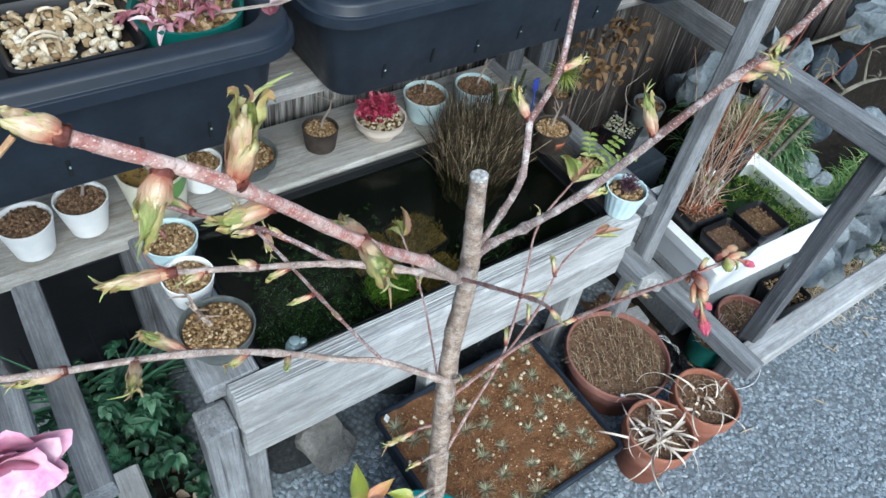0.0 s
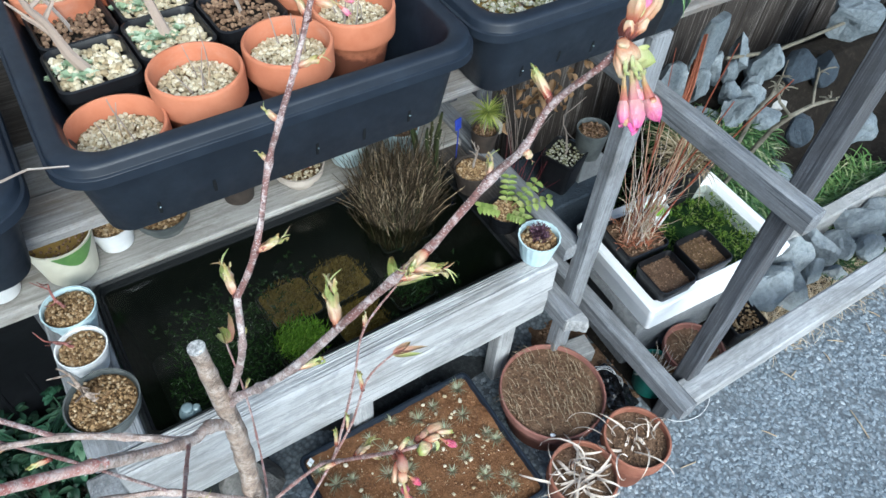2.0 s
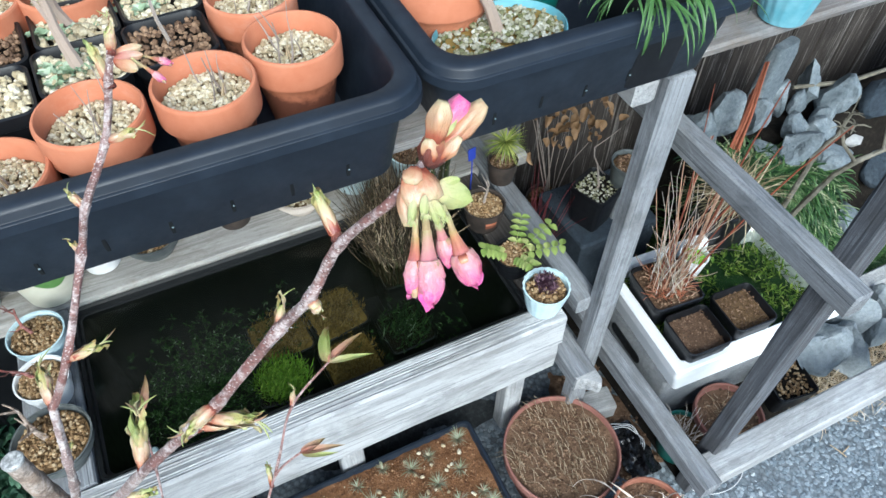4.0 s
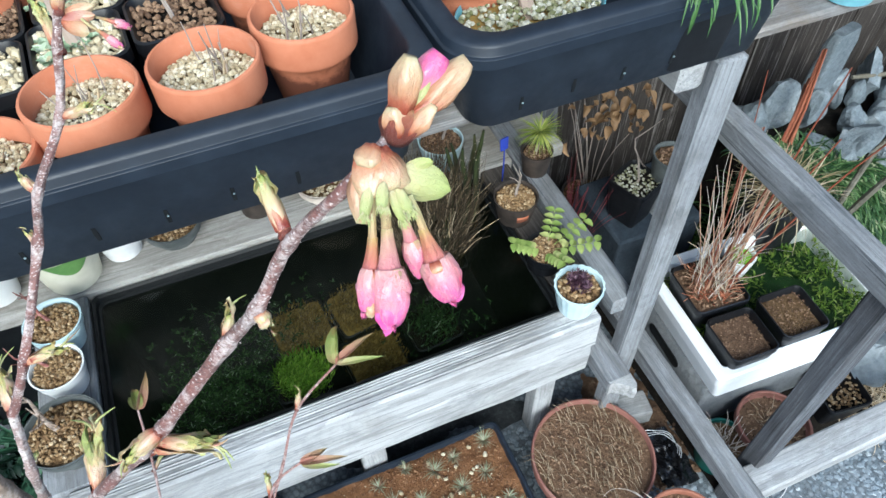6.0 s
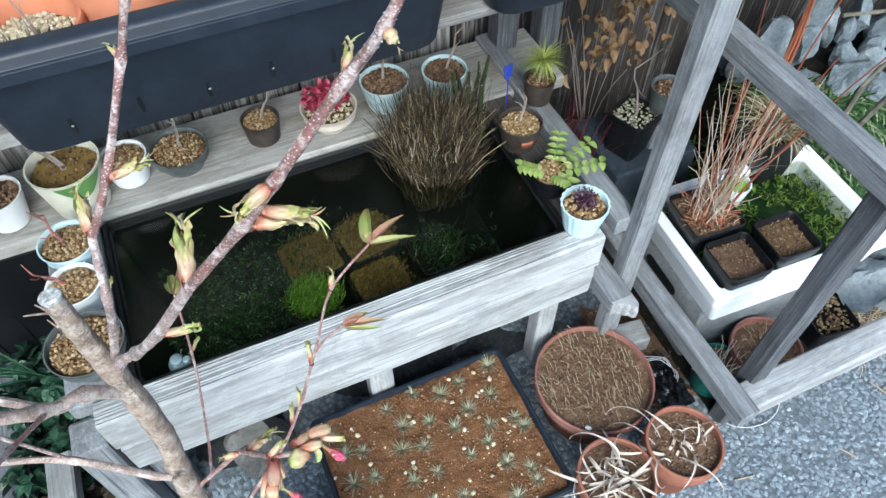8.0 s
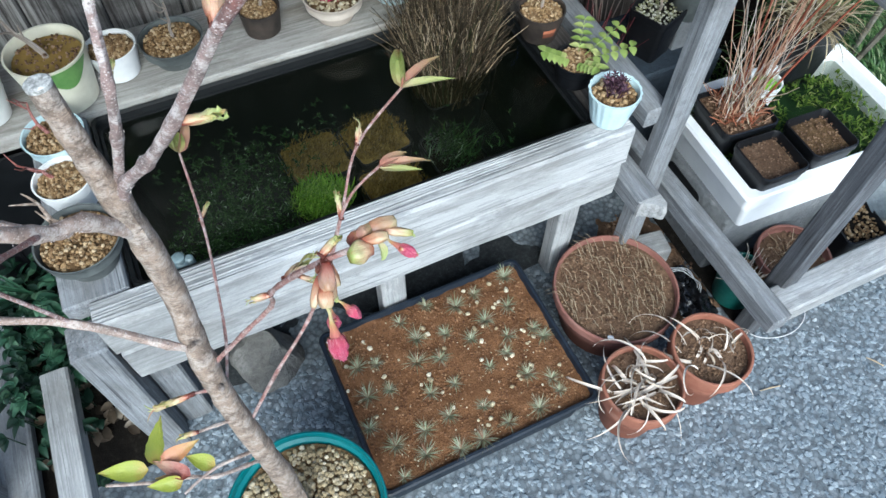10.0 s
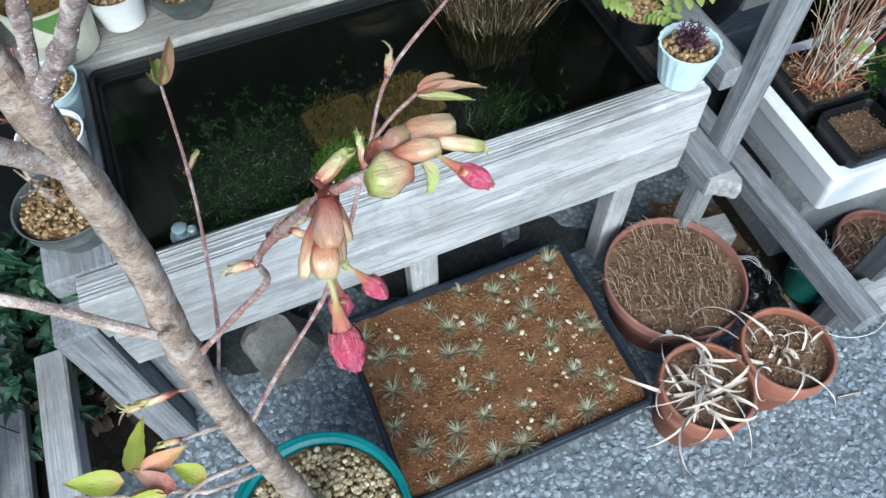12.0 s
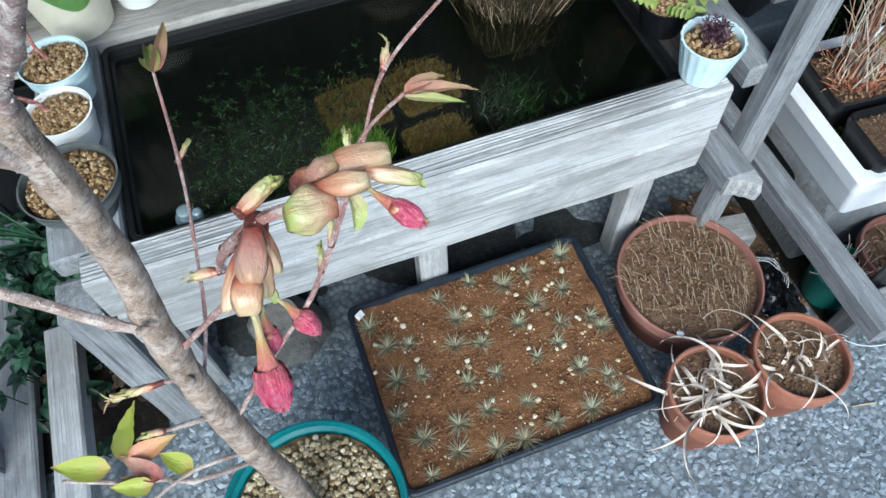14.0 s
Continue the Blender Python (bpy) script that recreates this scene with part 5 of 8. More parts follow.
t, top = round_pot("terracotta_pot", "wide terracotta pot of pale gravel in the planter", 0.638, 0.545, IN, 0.035, 0.047, 0.09, TERRACOTTA, GRAVEL_PALE, 0.007, 200, lip=0.005, lip_h=0.026)
t, top = round_pot("green_pot", "dark green plastic pot behind the bonsai", 0.735, 0.55, IN, 0.03, 0.04, 0.085, GREEN_POT, GRAVEL_BROWN, 0.007, 140)
t, top = square_pot("grass_pot", "black pot of arching bright green grass leaves", 0.80, 0.447, IN, 0.036, 0.096, BLACK_PLASTIC, GRAVEL_BROWN, 0.007, 80)
g = Geo()
for k in range(120):
    g = Geo()
    a = rnd.uniform(0, 6.28)
    g.leaf((rnd.gauss(0, 0.014), rnd.gauss(0, 0.012), top), (math.cos(a), math.sin(a), rnd.uniform(0.5, 1.6)), (0, 0, 1), rnd.uniform(0.055, 0.105), rnd.uniform(0.0036, 0.0056), rnd.uniform(1.0, 2.0), 0.35, 9, 0.6)
    part("grass_leaf", g, STRAW_PALE if k % 17 == 5 else LEAF_GREEN, t)
t, top = round_pot("sky_blue_cup", "sky blue fluted cup on the rack shelf", 1.006, 0.462, 0.792, 0.025, 0.037, 0.062, SKY_GLAZE, GRAVEL_PALE, 0.006, 140, flutes=18)
t, top = round_pot("terracotta_pot", "terracotta pot on the rack shelf", 1.075, 0.5, 0.792, 0.028, 0.038, 0.07, TERRACOTTA, GRAVEL_PALE, 0.006, 140, lip=0.004, lip_h=0.02)


# ---- on the ground before the pond ----
def seed_tray():
    t = thing("seed_tray", "navy plastic tray of red-brown soil with small seedlings", "seed tray", 0.508, 0.36, GROUND)
    hx, hy, h = 0.172, 0.134, 0.092
    g = Geo()
    g.loft([rrect(hx - 0.016, hy - 0.016, 0.012, 0), rrect(hx - 0.008, hy - 0.008, 0.014, h - 0.012), rrect(hx, hy, 0.014, h - 0.01), rrect(hx, hy, 0.014, h - 0.002), rrect(hx - 0.002, hy - 0.002, 0.013, h),
            rrect(hx - 0.006, hy - 0.006, 0.011, h), rrect(hx - 0.008, hy - 0.008, 0.01, h - 0.004), rrect(hx - 0.02, hy - 0.02, 0.01, h * 0.3)], cap1=False)
    part("tray_body", g, PLANTER, t)
    nx, ny, z = 70, 54, h - 0.008
    g = Geo()
    vs = []
    for j in range(ny):
        for i in range(nx):
            px, py = (-1 + 2 * i / (nx - 1)) * (hx - 0.0085), (-1 + 2 * j / (ny - 1)) * (hy - 0.0085)
            vs.append((px, py, z + 0.005 * noise.noise((px * 28, py * 28, 3)) + 0.0026 * noise.noise((px * 140, py * 140, 9))))
    g.add(vs, [(j * nx + i, j * nx + i + 1, (j + 1) * nx + i + 1, (j + 1) * nx + i) for j in range(ny - 1) for i in range(nx - 1)])
    part("soil", g, SOIL_RED, t)
    g = Geo()
    for _ in range(170):
        s = rnd.choice((0.002, 0.0025, 0.003, 0.003, 0.004, 0.009)) * rnd.uniform(0.7, 1.2)
        g.stone((rnd.uniform(-hx, hx) * 0.9, rnd.uniform(-hy, hy) * 0.9, z + 0.001), s * 0.5, s * 0.42, s * 0.4)
    for _ in range(34):
        s = rnd.uniform(0.0065, 0.0105)
        g.stone((rnd.gauss(0.03, 0.07), rnd.uniform(-hy, hy) * 0.85, z + 0.002), s * 0.5, s * 0.4, s * 0.36)
    part("soil_gravel", g, GRAVEL_PALE, t, smooth=False, kind="stuff")
    g = Geo()
    for _ in range(4200):
        s = rnd.uniform(0.0012, 0.0042)
        g.stone((rnd.uniform(-hx, hx) * 0.92, rnd.uniform(-hy, hy) * 0.91, z + 0.0006), s * 0.5, s * 0.5, s * 0.45)
    part("soil", g, CRUMB, t, smooth=False, kind="stuff")
    for j in range(6):
        for i in range(7):
            if (i * 7 + j * 3) % 9 == 4:
                continue
            px, py = -0.138 + i * 0.045 + rnd.uniform(-0.015, 0.015), -0.106 + j * 0.042 + rnd.uniform(-0.012, 0.012)
            g = Geo()
            n = rnd.randint(34, 60)
            big = rnd.uniform(0.85, 1.35)
            for k in range(n):
                a = 6.283 * k / n + rnd.uniform(-0.2, 0.2)
                g.leaf((0, 0, 0), (math.cos(a), math.sin(a), rnd.uniform(0.2, 1.3)), (0, 0, 1), rnd.uniform(0.011, 0.022) * big, 0.0014, rnd.uniform(0.0, 0.7), 0.2, 3)
            part("seedling", g, SEEDLING if rnd.random() < 0.97 else LEAF_GREEN, t, m=pose(px, py, z + 0.001, 0, 0, rnd.uniform(0, 360)))
    g = Geo()
    g.loft([rrect(0.007, 0.0045, 0.001, 0), rrect(0.007, 0.0045, 0.001, 0.0012)])
    part("plant_label", g, WHITE_GLAZE, t, "white plastic label", m=pose(-hx + 0.016, hy - 0.02, z + 0.012, 35, 20, 40))


seed_tray()


def bowl():
    t, top = round_pot("terracotta_bowl", "wide pinkish terracotta bowl of soil with dry stubble", 0.797, 0.372, GROUND, 0.078, 0.097, 0.099, TERRACOTTA_PINK, GRAVEL_BROWN, 0.004, 700, lip=0.003, lip_h=0.018, soil=SOIL_BOWL, level=0.012, wall_t=0.0045)
    g = Geo()
    for _ in range(190):
        a, q = rnd.uniform(0, 6.283), 0.086 * math.sqrt(rnd.random())
        px, py = q * math.cos(a), q * math.sin(a)
        L, b = rnd.uniform(0.016, 0.044), rnd.gauss(2.1, 0.35)
        dx, dy = math.cos(b) * L, math.sin(b) * L
        g = Geo()
        g.tube([(px, py, top), (px + 0.3 * dx, py + 0.3 * dy, top + 0.55 * L), (px + 0.7 * dx + rnd.uniform(-0.004, 0.004), py + 0.7 * dy, top + L * rnd.uniform(0.2, 0.75))], [0.0006, 0.0005, 0.0003], 4)
        part("dry_stubble", g, STUBBLE, t)
    g = Geo()
    g.stone((-0.053, -0.07, top + 0.003), 0.0075, 0.0045, 0.003)
    part("white_pebble", g, WHITE_GLAZE, t)


bowl()


def dead_leaf_pot(x, y, label, n, sprawl, turn, way):
    t, top = round_pot("terracotta_pot", label, x, y, GROUND, 0.041, 0.054, 0.125, TERRACOTTA_OLD, GRAVEL_BROWN, 0.004, 260, lip=0.006, lip_h=0.028, soil=SOIL_BOWL, level=0.014, group="terracotta pots of dead leaves", wall_t=0.005)
    for _ in range(n):
        a = rnd.gauss(way, 1.3)
        g = Geo()
        L = rnd.uniform(0.05, 0.15) * sprawl
        up = (rnd.uniform(-2, 2), rnd.uniform(-2, 2), 1)
        g.leaf((rnd.gauss(0, 0.02), rnd.gauss(0, 0.018), top), (math.cos(a) * rnd.uniform(0.3, 1), math.sin(a) * rnd.uniform(0.3, 1), rnd.uniform(0.2, 1.0)), up, L, rnd.uniform(0.0038, 0.0062), rnd.uniform(0.9, 3.2), 0.5, 14, 0.42, rnd.uniform(0.5, 2.0), 0.09)
        part("dead_leaf", g, STRAW_PALE, t)


dead_leaf_pot(0.733, 0.211, "terracotta pot with sprawling pale dead strap leaves", 38, 0.95, 0, 3.6)
dead_leaf_pot(0.856, 0.213, "terracotta pot with a few pale dead strap leaves", 22, 0.75, 40, 1.4)


def tree_pot():
    t, top = round_pot("teal_pot", "teal plastic pot of tan gravel holding the cherry", 0.247, 0.218, GROUND, 0.07, 0.09, 0.228, TEAL, GRAVEL_TEAL, 0.0068, 1500, soil=SOIL_GRIT, lip=0.004, lip_h=0.014, level=0.02, wall_t=0.004)


tree_pot()


def rock(name, label, x, y, z, sx, sy, sz, mat, turn=0.0, seed=0, group="", angular=0.35):
    """A broken stone: a faceted ball cut by random planes."""
    r = random.Random(seed)
    bm = bmesh.new()
    bmesh.ops.create_icosphere(bm, subdivisions=3, radius=1)
    cuts = [(Vector((r.uniform(-1, 1), r.uniform(-1, 1), r.uniform(-1, 1))).normalized(), r.uniform(0.42, 0.8)) for _ in range(9)]
    for v in bm.verts:
        for nrm, d in cuts:
            k = v.co.dot(nrm)
            if k > d:
                v.co -= nrm * (k - d) * 0.98
        v.co += v.co.normalized() * angular * 0.22 * noise.noise(v.co * 2.3 + Vector((seed, 0, 0)))
        v.co = Vector((v.co.x * sx, v.co.y * sy, v.co.z * sz))
    low = min(v.co.z for v in bm.verts)
    for v in bm.verts:
        v.co.z -= low
    me = bpy.data.meshes.new(name)
    bm.to_mesh(me)
    bm.free()
    me.materials.append(mat)
    ob = new(name, me)
    ob.matrix_basis = pose(x, y, z, 0, 0, turn)
    return tagged(ob, label, "rock", group)


rock("stone", "rough tan-grey stone under the pond frame", 0.262, 0.505, GROUND - 0.01, 0.066, 0.05, 0.07, ROCK_TAN, 20, 3, "", 0.6)


# ---- bed and pots beyond the timber frame ----
def ease(v):
    v = max(0.0, min(1.0, v))
    return v * v * (3 - 2 * v)


def bank(x, y):
    """The raised back of the garden bed, with a hollow at its far side."""
    rise = 0.225 * ease((y - 0.5) / 0.13) * ease((x - 1.24) / 0.14) * (1 - 0.75 * ease((y - 0.78) / 0.14))
    return rise * (1 - 0.95 * ease((x - 1.6) / 0.1) * (1 - ease((y - 0.64) / 0.08)))


def sheet(name, label, x0, x1, y0, y1, z, mat, nx=40, ny=24, amp=0.01, kind="structure", lift=None):
    g = Geo()
    vs = []
    for j in range(ny):
        for i in range(nx):
            px, py = x0 + (x1 - x0) * i / (nx - 1), y0 + (y1 - y0) * j / (ny - 1)
            edge = min(1, 6 * min(i / nx, j / ny, 1 - (i + 1) / nx, 1 - (j + 1) / ny))
            vs.append((px, py, z + (lift(px, py) if lift else 0) + amp * (0.4 + noise.noise((px * 7, py * 7, 1)) + 0.4 * noise.noise((px * 25, py * 25, 4))) * edge))
    g.add(vs, [(j * nx + i, j * nx + i + 1, (j + 1) * nx + i + 1, (j + 1) * nx + i) for j in range(ny - 1) for i in range(nx - 1)])
    return tagged(part(name, g, mat), label, "soil", kind=kind)


sheet("garden_bed", "dark bare soil of the garden bed", 0.985, 3.0, 0.255, 0.96, GROUND + 0.006, SOIL_DARK, 110, 60, 0.02, lift=bank)
sheet("soil_strip", "dark litter-strewn soil beside the pond", -1.3, 0.06, 0.44, 0.96, GROUND + 0.006, SOIL_DARK, 60, 24, 0.012)


# Dark sheet that puts the pond frame's shade into the ground colour.
sheet("soil_strip", "dark soil under the pond frame, with its shade in the colour", 0.06, 0.86, 0.486, 0.96, GROUND - 0.002, SOIL_SHADE, 60, 30, 0.008)


def foam_box():
    t = thing("foam_box", "white foam box holding water weed and square pots", "foam box", 1.163, 0.462, 0.122, -3)
    g = Geo()
    hx, hy, h = 0.178, 0.118, 0.098
    g.loft([rrect(hx - 0.03, hy - 0.014, 0.008, 0), rrect(hx - 0.012, hy - 0.006, 0.009, h - 0.03), rrect(hx - 0.004, hy - 0.002, 0.009, h - 0.028), rrect(hx, hy, 0.009, h - 0.004), rrect(hx - 0.003, hy - 0.003, 0.008, h),
            rrect(hx - 0.017, hy - 0.017, 0.006, h), rrect(hx - 0.02, hy - 0.02, 0.006, h - 0.004), rrect(hx - 0.035, hy - 0.03, 0.006, 0.012), rrect(0.01, 0.01, 0.004, 0.012)])
    part("box_body", g, FOAM, t)
    g = Geo()
    g.add(rrect(hx - 0.0205, hy - 0.0205, 0.006, 0.082), [tuple(range(32))])
    part("water_surface", g, WATER_CLEAR, t, "shallow clear water", smooth=False)
    g = Geo()
    for _ in range(3200):
        px, py = rnd.uniform(-hx, hx) * 0.86, rnd.uniform(-hy, hy) * 0.8
        if noise.noise((px * 26, py * 26, 8)) + 0.5 * noise.noise((px * 70, py * 70, 3)) < -0.1:
            continue
        d = (rnd.uniform(-1, 1), rnd.uniform(-1, 1), rnd.uniform(0.2, 1))
        g.leaf((px, py, 0.07 + 0.014 * noise.noise((px * 40, py * 40, 2))), d, (0, 0, 1), rnd.uniform(0.006, 0.016), 0.0045, 0.4, 0.2, 2)
    part("floating_weed", g, WEED_BRIGHT, t, "bright green floating weed", kind="stuff")
    g = Geo()
    g.add(rrect(hx - 0.034, hy - 0.03, 0.006, 0.06), [tuple(range(32))])
    part("weed_bed", g, POND_WEED, t, smooth=False)


foam_box()
t = thing("concrete_block", "grey concrete block under the white foam box", "block", 1.165, 0.47, GROUND, -3)
g = Geo()
g.loft([rrect(0.16, 0.1, 0.006, 0), rrect(0.16, 0.1, 0.006, 0.138), rrect(0.156, 0.096, 0.006, 0.1435)])
part("block_body", g, CONCRETE, t)
# Dark oval plate on the face gives the hand hole's shaded hollow by colour.
g = Geo()
g.loft([[Vector((x, 0.014 + 0.034 * (1 if math.cos(a) > 0 else -1) + q * math.cos(a), 0.118 + q * math.sin(a))) for a in (6.283 * (k + 0.5) / 20 for k in range(20))] for x, q in ((-0.158, 0.0115), (-0.1612, 0.0115), (-0.1615, 0.0105))])
part("hand_hole", g, LINER, t, "dark oval plate standing in for a hand hole")

for x, y, top, label in ((1.043, 0.397, 0.25, "black square pot of brown gravel in the foam box"), (1.14, 0.4, 0.252, "black square pot of sandy gravel in the foam box")):
    square_pot("square_pot", label, x, y, 0.165, 0.041, top - 0.165, BLACK_PLASTIC, GRAVEL_BROWN, 0.0026, 260, turn=-3, group="square pots in the foam box", level=0.016, soil=SOIL_BOWL if x < 1.1 else SOIL_TAN)
t, top = square_pot("reed_pot", "black square pot of straw and red reed stems", 1.053, 0.494, 0.172, 0.048, 0.08, BLACK_PLASTIC, GRAVEL_BROWN, 0.004, 300, turn=-5, level=0.008, soil=SOIL_BOWL)
stems(t, STRAW_PALE, top, 26, 0.27, 0.03, 0.0009, 0.03, 0.12, "straw_stem", 0.22, 6, drift=(0.05, 0.04))
stems(t, STRAW, top, 24, 0.13, 0.06, 0.001, 0.034, 0.25, "straw_stem", 0.4, 5, drift=(0.03, 0.02))
stems(t, RED_STEM, top, 22, 0.29, 0.03, 0.0012, 0.026, 0.11, "red_stem", 0.13, 5, drift=(0.06, 0.04))
stems(t, CANE, top, 7, 0.38, 0.02, 0.0019, 0.022, 0.12, "red_stem", 0.07, drift=(0.16, 0.03))
stems(t, RED_STEM, top, 160, 0.04, 0.2, 0.0012, 0.036, 0.8, "dry_stubble", 0.6, each=False)
t, top = round_pot("cup", "small white cup of moss in the foam box", 1.142, 0.528, 0.19, 0.018, 0.026, 0.055, WHITE_GLAZE, None, soil=MOSS, level=0.008)
t, top = square_pot("sedge_pot", "black pot of brown dry sedge behind the foam box", 1.245, 0.575, 0.18, 0.045, 0.12, BLACK_PLASTIC, GRAVEL_BROWN, 0.006, 120)
g = Geo()
for _ in range(200):
    a = rnd.uniform(0, 6.28)
    g.leaf((rnd.gauss(0, 0.012), rnd.gauss(0, 0.012), top), (math.cos(a), math.sin(a), rnd.uniform(0.3, 2.0)), (0, 0, 1), rnd.uniform(0.05, 0.13), 0.0028, rnd.uniform(0.3, 1.3), 0.3, 6, 0.5)
part("sedge_leaf", g, SEDGE, t)
t, top = square_pot("square_pot", "black square pot of pale gravel beside the pond frame", 1.055, 0.72, 0.19, 0.038, 0.09, BLACK_PLASTIC, GRAVEL_MOSSY, 0.0045, 240, turn=20)
bare_tree(t, top, 0.12, GREY_TWIG, 0.002, 3, (0.1, 0))
t, top = round_pot("cup", "grey clay cup of brown gravel behind the tall post", 1.115, 0.715, 0.25, 0.026, 0.034, 0.07, GREY_CLAY, GRAVEL_BROWN, 0.006, 130)
t = thing("block_shelf", "slab in dark rock colour carrying pots behind the post", "block", 1.09, 0.74, GROUND)
g = Geo()
g.loft([rrect(0.09, 0.08, 0.006, 0), rrect(0.09, 0.08, 0.006, 0.208), rrect(0.086, 0.076, 0.006, 0.212)])
part("block_body", g, ROCK, t)
t = thing("block_riser", "small grey block under the clay cup", "block", 1.12, 0.725, 0.19)
g = Geo()
g.loft([rrect(0.028, 0.028, 0.003, 0), rrect(0.028, 0.028, 0.003, 0.058), rrect(0.026, 0.026, 0.003, 0.06)])
part("block_body", g, CONCRETE, t)

# dry orange plant, yellow-green tuft and red stems before the wall
t, top = round_pot("hanging_plant_pot", "dark pot with an orange dry-leaved plant", 1.06, 0.86, GROUND, 0.04, 0.05, 0.13, BROWN_CLAY, GRAVEL_BROWN, 0.006, 120)
stems(t, GREY_TWIG, top, 9, 0.36, 0.12, 0.0014, 0.012, 0.16, "bare_stem", 0.1)
g = Geo()
for _ in range(80):
    g = Geo()
    g.leaf((rnd.gauss(0.0, 0.035), rnd.gauss(-0.06, 0.03), top + rnd.uniform(0.24, 0.37)), (rnd.uniform(-1, 1), rnd.uniform(-1, 1), rnd.uniform(-1, 0.3)), (0, 0, 1), rnd.uniform(0.015, 0.032), 0.014, rnd.uniform(0.5, 1.8), 0.6, 7, 0.6, 1.0, 0.06)
    part("dry_leaf", g, ORANGE_DRY, t)
t, top = round_pot("tuft_pot", "small pot with a yellow-green needle tuft", 0.851, 0.735, 0.368, 0.02, 0.026, 0.045, BROWN_CLAY, GRAVEL_BROWN, 0.005, 80)
stems(t, GREY_TWIG, top, 2, 0.05, 0.1, 0.0012, 0.004, 0.2, "bare_stem")
g = Geo()
for _ in range(190):
    a = rnd.uniform(0, 6.28)
    g.leaf((0.002, 0, top + 0.045), (math.cos(a), math.sin(a), rnd.uniform(-0.7, 1.0)), (0, 0, 1), rnd.uniform(0.024, 0.046), 0.0016, 0.4, 0.2, 3)
part("needle_tuft", g, NEEDLE, t)
t, top = round_pot("red_stem_pot", "dark pot of fine crimson stems before the wall", 0.945, 0.74, GROUND, 0.04, 0.05, 0.14, BROWN_CLAY, GRAVEL_BROWN, 0.006, 120)
stems(t, CRIMSON_DULL, top, 40, 0.2, 0.1, 0.0011, 0.03, 0.22, "crimson_stem", 0.16)
t = thing("plant_tag", "small blue plastic plant tag on a thin stake", "tag", 0.797, 0.742, 0.359, 20)
g = Geo()
g.tube([(0, 0, 0), (0.001, 0, 0.04), (0, 0, 0.075)], [0.0013, 0.0013, 0.0012], 6)
part("stake", g, BLUE_PLASTIC, t)
g = Geo()
g.loft([rrect(0.008, 0.0012, 0.001, 0), rrect(0.009, 0.0014, 0.001, 0.019), rrect(0.008, 0.0012, 0.001, 0.02)])
part("tag_plate", g, BLUE_PLASTIC, t, m=pose(0, 0, 0.068, -12, 8, 0))

# pots standing inside the frame
t, top = round_pot("terracotta_pot", "pinkish terracotta pot of dry soil inside the frame", 1.108, 0.305, GROUND, 0.046, 0.058, 0.085, TERRACOTTA_PINK, GRAVEL_BROWN, 0.005, 280, lip=0.004, lip_h=0.016, soil=SOIL_BOWL, level=0.015, wall_t=0.005)
stems(t, STRAW, top, 40, 0.03, 0.6, 0.0007, 0.035, 1.2, "dry_stubble", 0.4, each=False)
t, top = round_pot("green_pot", "dark green pot of dry straw inside the frame", 1.02, 0.315, GROUND, 0.034, 0.042, 0.07, GREEN_POT, GRAVEL_BROWN, 0.005, 100)
stems(t, STRAW_PALE, top, 60, 0.045, 0.6, 0.0009, 0.025, 1.0, "dry_straw", 0.4, each=False)
t, top = square_pot("square_pot", "black square pot of tan gravel by the ground beam", 1.262, 0.318, GROUND, 0.042, 0.075, BLACK_PLASTIC, GRAVEL_TAN, 0.006, 170, turn=-8)

ROCKS = [
    (1.355, 0.34, 0.085, 0.06, 0.13), (1.43, 0.318, 0.062, 0.05, 0.12), (1.475, 0.378, 0.062, 0.036, 0.13), (1.515, 0.325, 0.044, 0.04, 0.08), (1.57, 0.36, 0.056, 0.042, 0.11),
    (1.585, 0.305, 0.04, 0.034, 0.06), (1.645, 0.35, 0.05, 0.045, 0.09), (1.72, 0.362, 0.07, 0.044, 0.12), (1.7, 0.305, 0.05, 0.04, 0.08), (1.8, 0.35, 0.06, 0.05, 0.1),
    (1.88, 0.33, 0.06, 0.05, 0.09), (1.96, 0.365, 0.07, 0.045, 0.11), (2.05, 0.33, 0.065, 0.05, 0.1), (2.15, 0.36, 0.07, 0.05, 0.1), (1.3, 0.4, 0.05, 0.045, 0.05), (1.38, 0.5, 0.05, 0.05, 0.06), (1.48, 0.49, 0.06, 0.05, 0.08),
    (1.79, 0.295, 0.04, 0.03, 0.05), (1.4, 0.37, 0.05, 0.03, 0.1),
    (1.44, 0.8, 0.055, 0.045, 0.12), (1.69, 0.74, 0.056, 0.045, 0.1), (1.615, 0.77, 0.024, 0.02, 0.07), (1.515, 0.665, 0.064, 0.052, 0.085), (1.462, 0.69, 0.056, 0.04, 0.04), (1.585, 0.615, 0.06, 0.046, 0.075),
    (1.56, 0.72, 0.04, 0.035, 0.07), (1.6, 0.69, 0.045, 0.04, 0.06), (1.645, 0.72, 0.04, 0.03, 0.08), (1.655, 0.79, 0.05, 0.035, 0.12), (1.5, 0.77, 0.04, 0.04, 0.08), (1.55, 0.64, 0.03, 0.03, 0.04), (1.4, 0.83, 0.05, 0.04, 0.1), (1.36, 0.77, 0.05, 0.04, 0.11),
    (1.64, 0.56, 0.06, 0.046, 0.07), (2.05, 0.76, 0.08, 0.06, 0.12), (2.18, 0.82, 0.09, 0.07, 0.16), (1.72, 0.53, 0.05, 0.045, 0.06), (2.05, 0.6, 0.08, 0.06, 0.09), (1.58, 0.8, 0.045, 0.03, 0.09), (1.66, 0.66, 0.04, 0.03, 0.05),
]
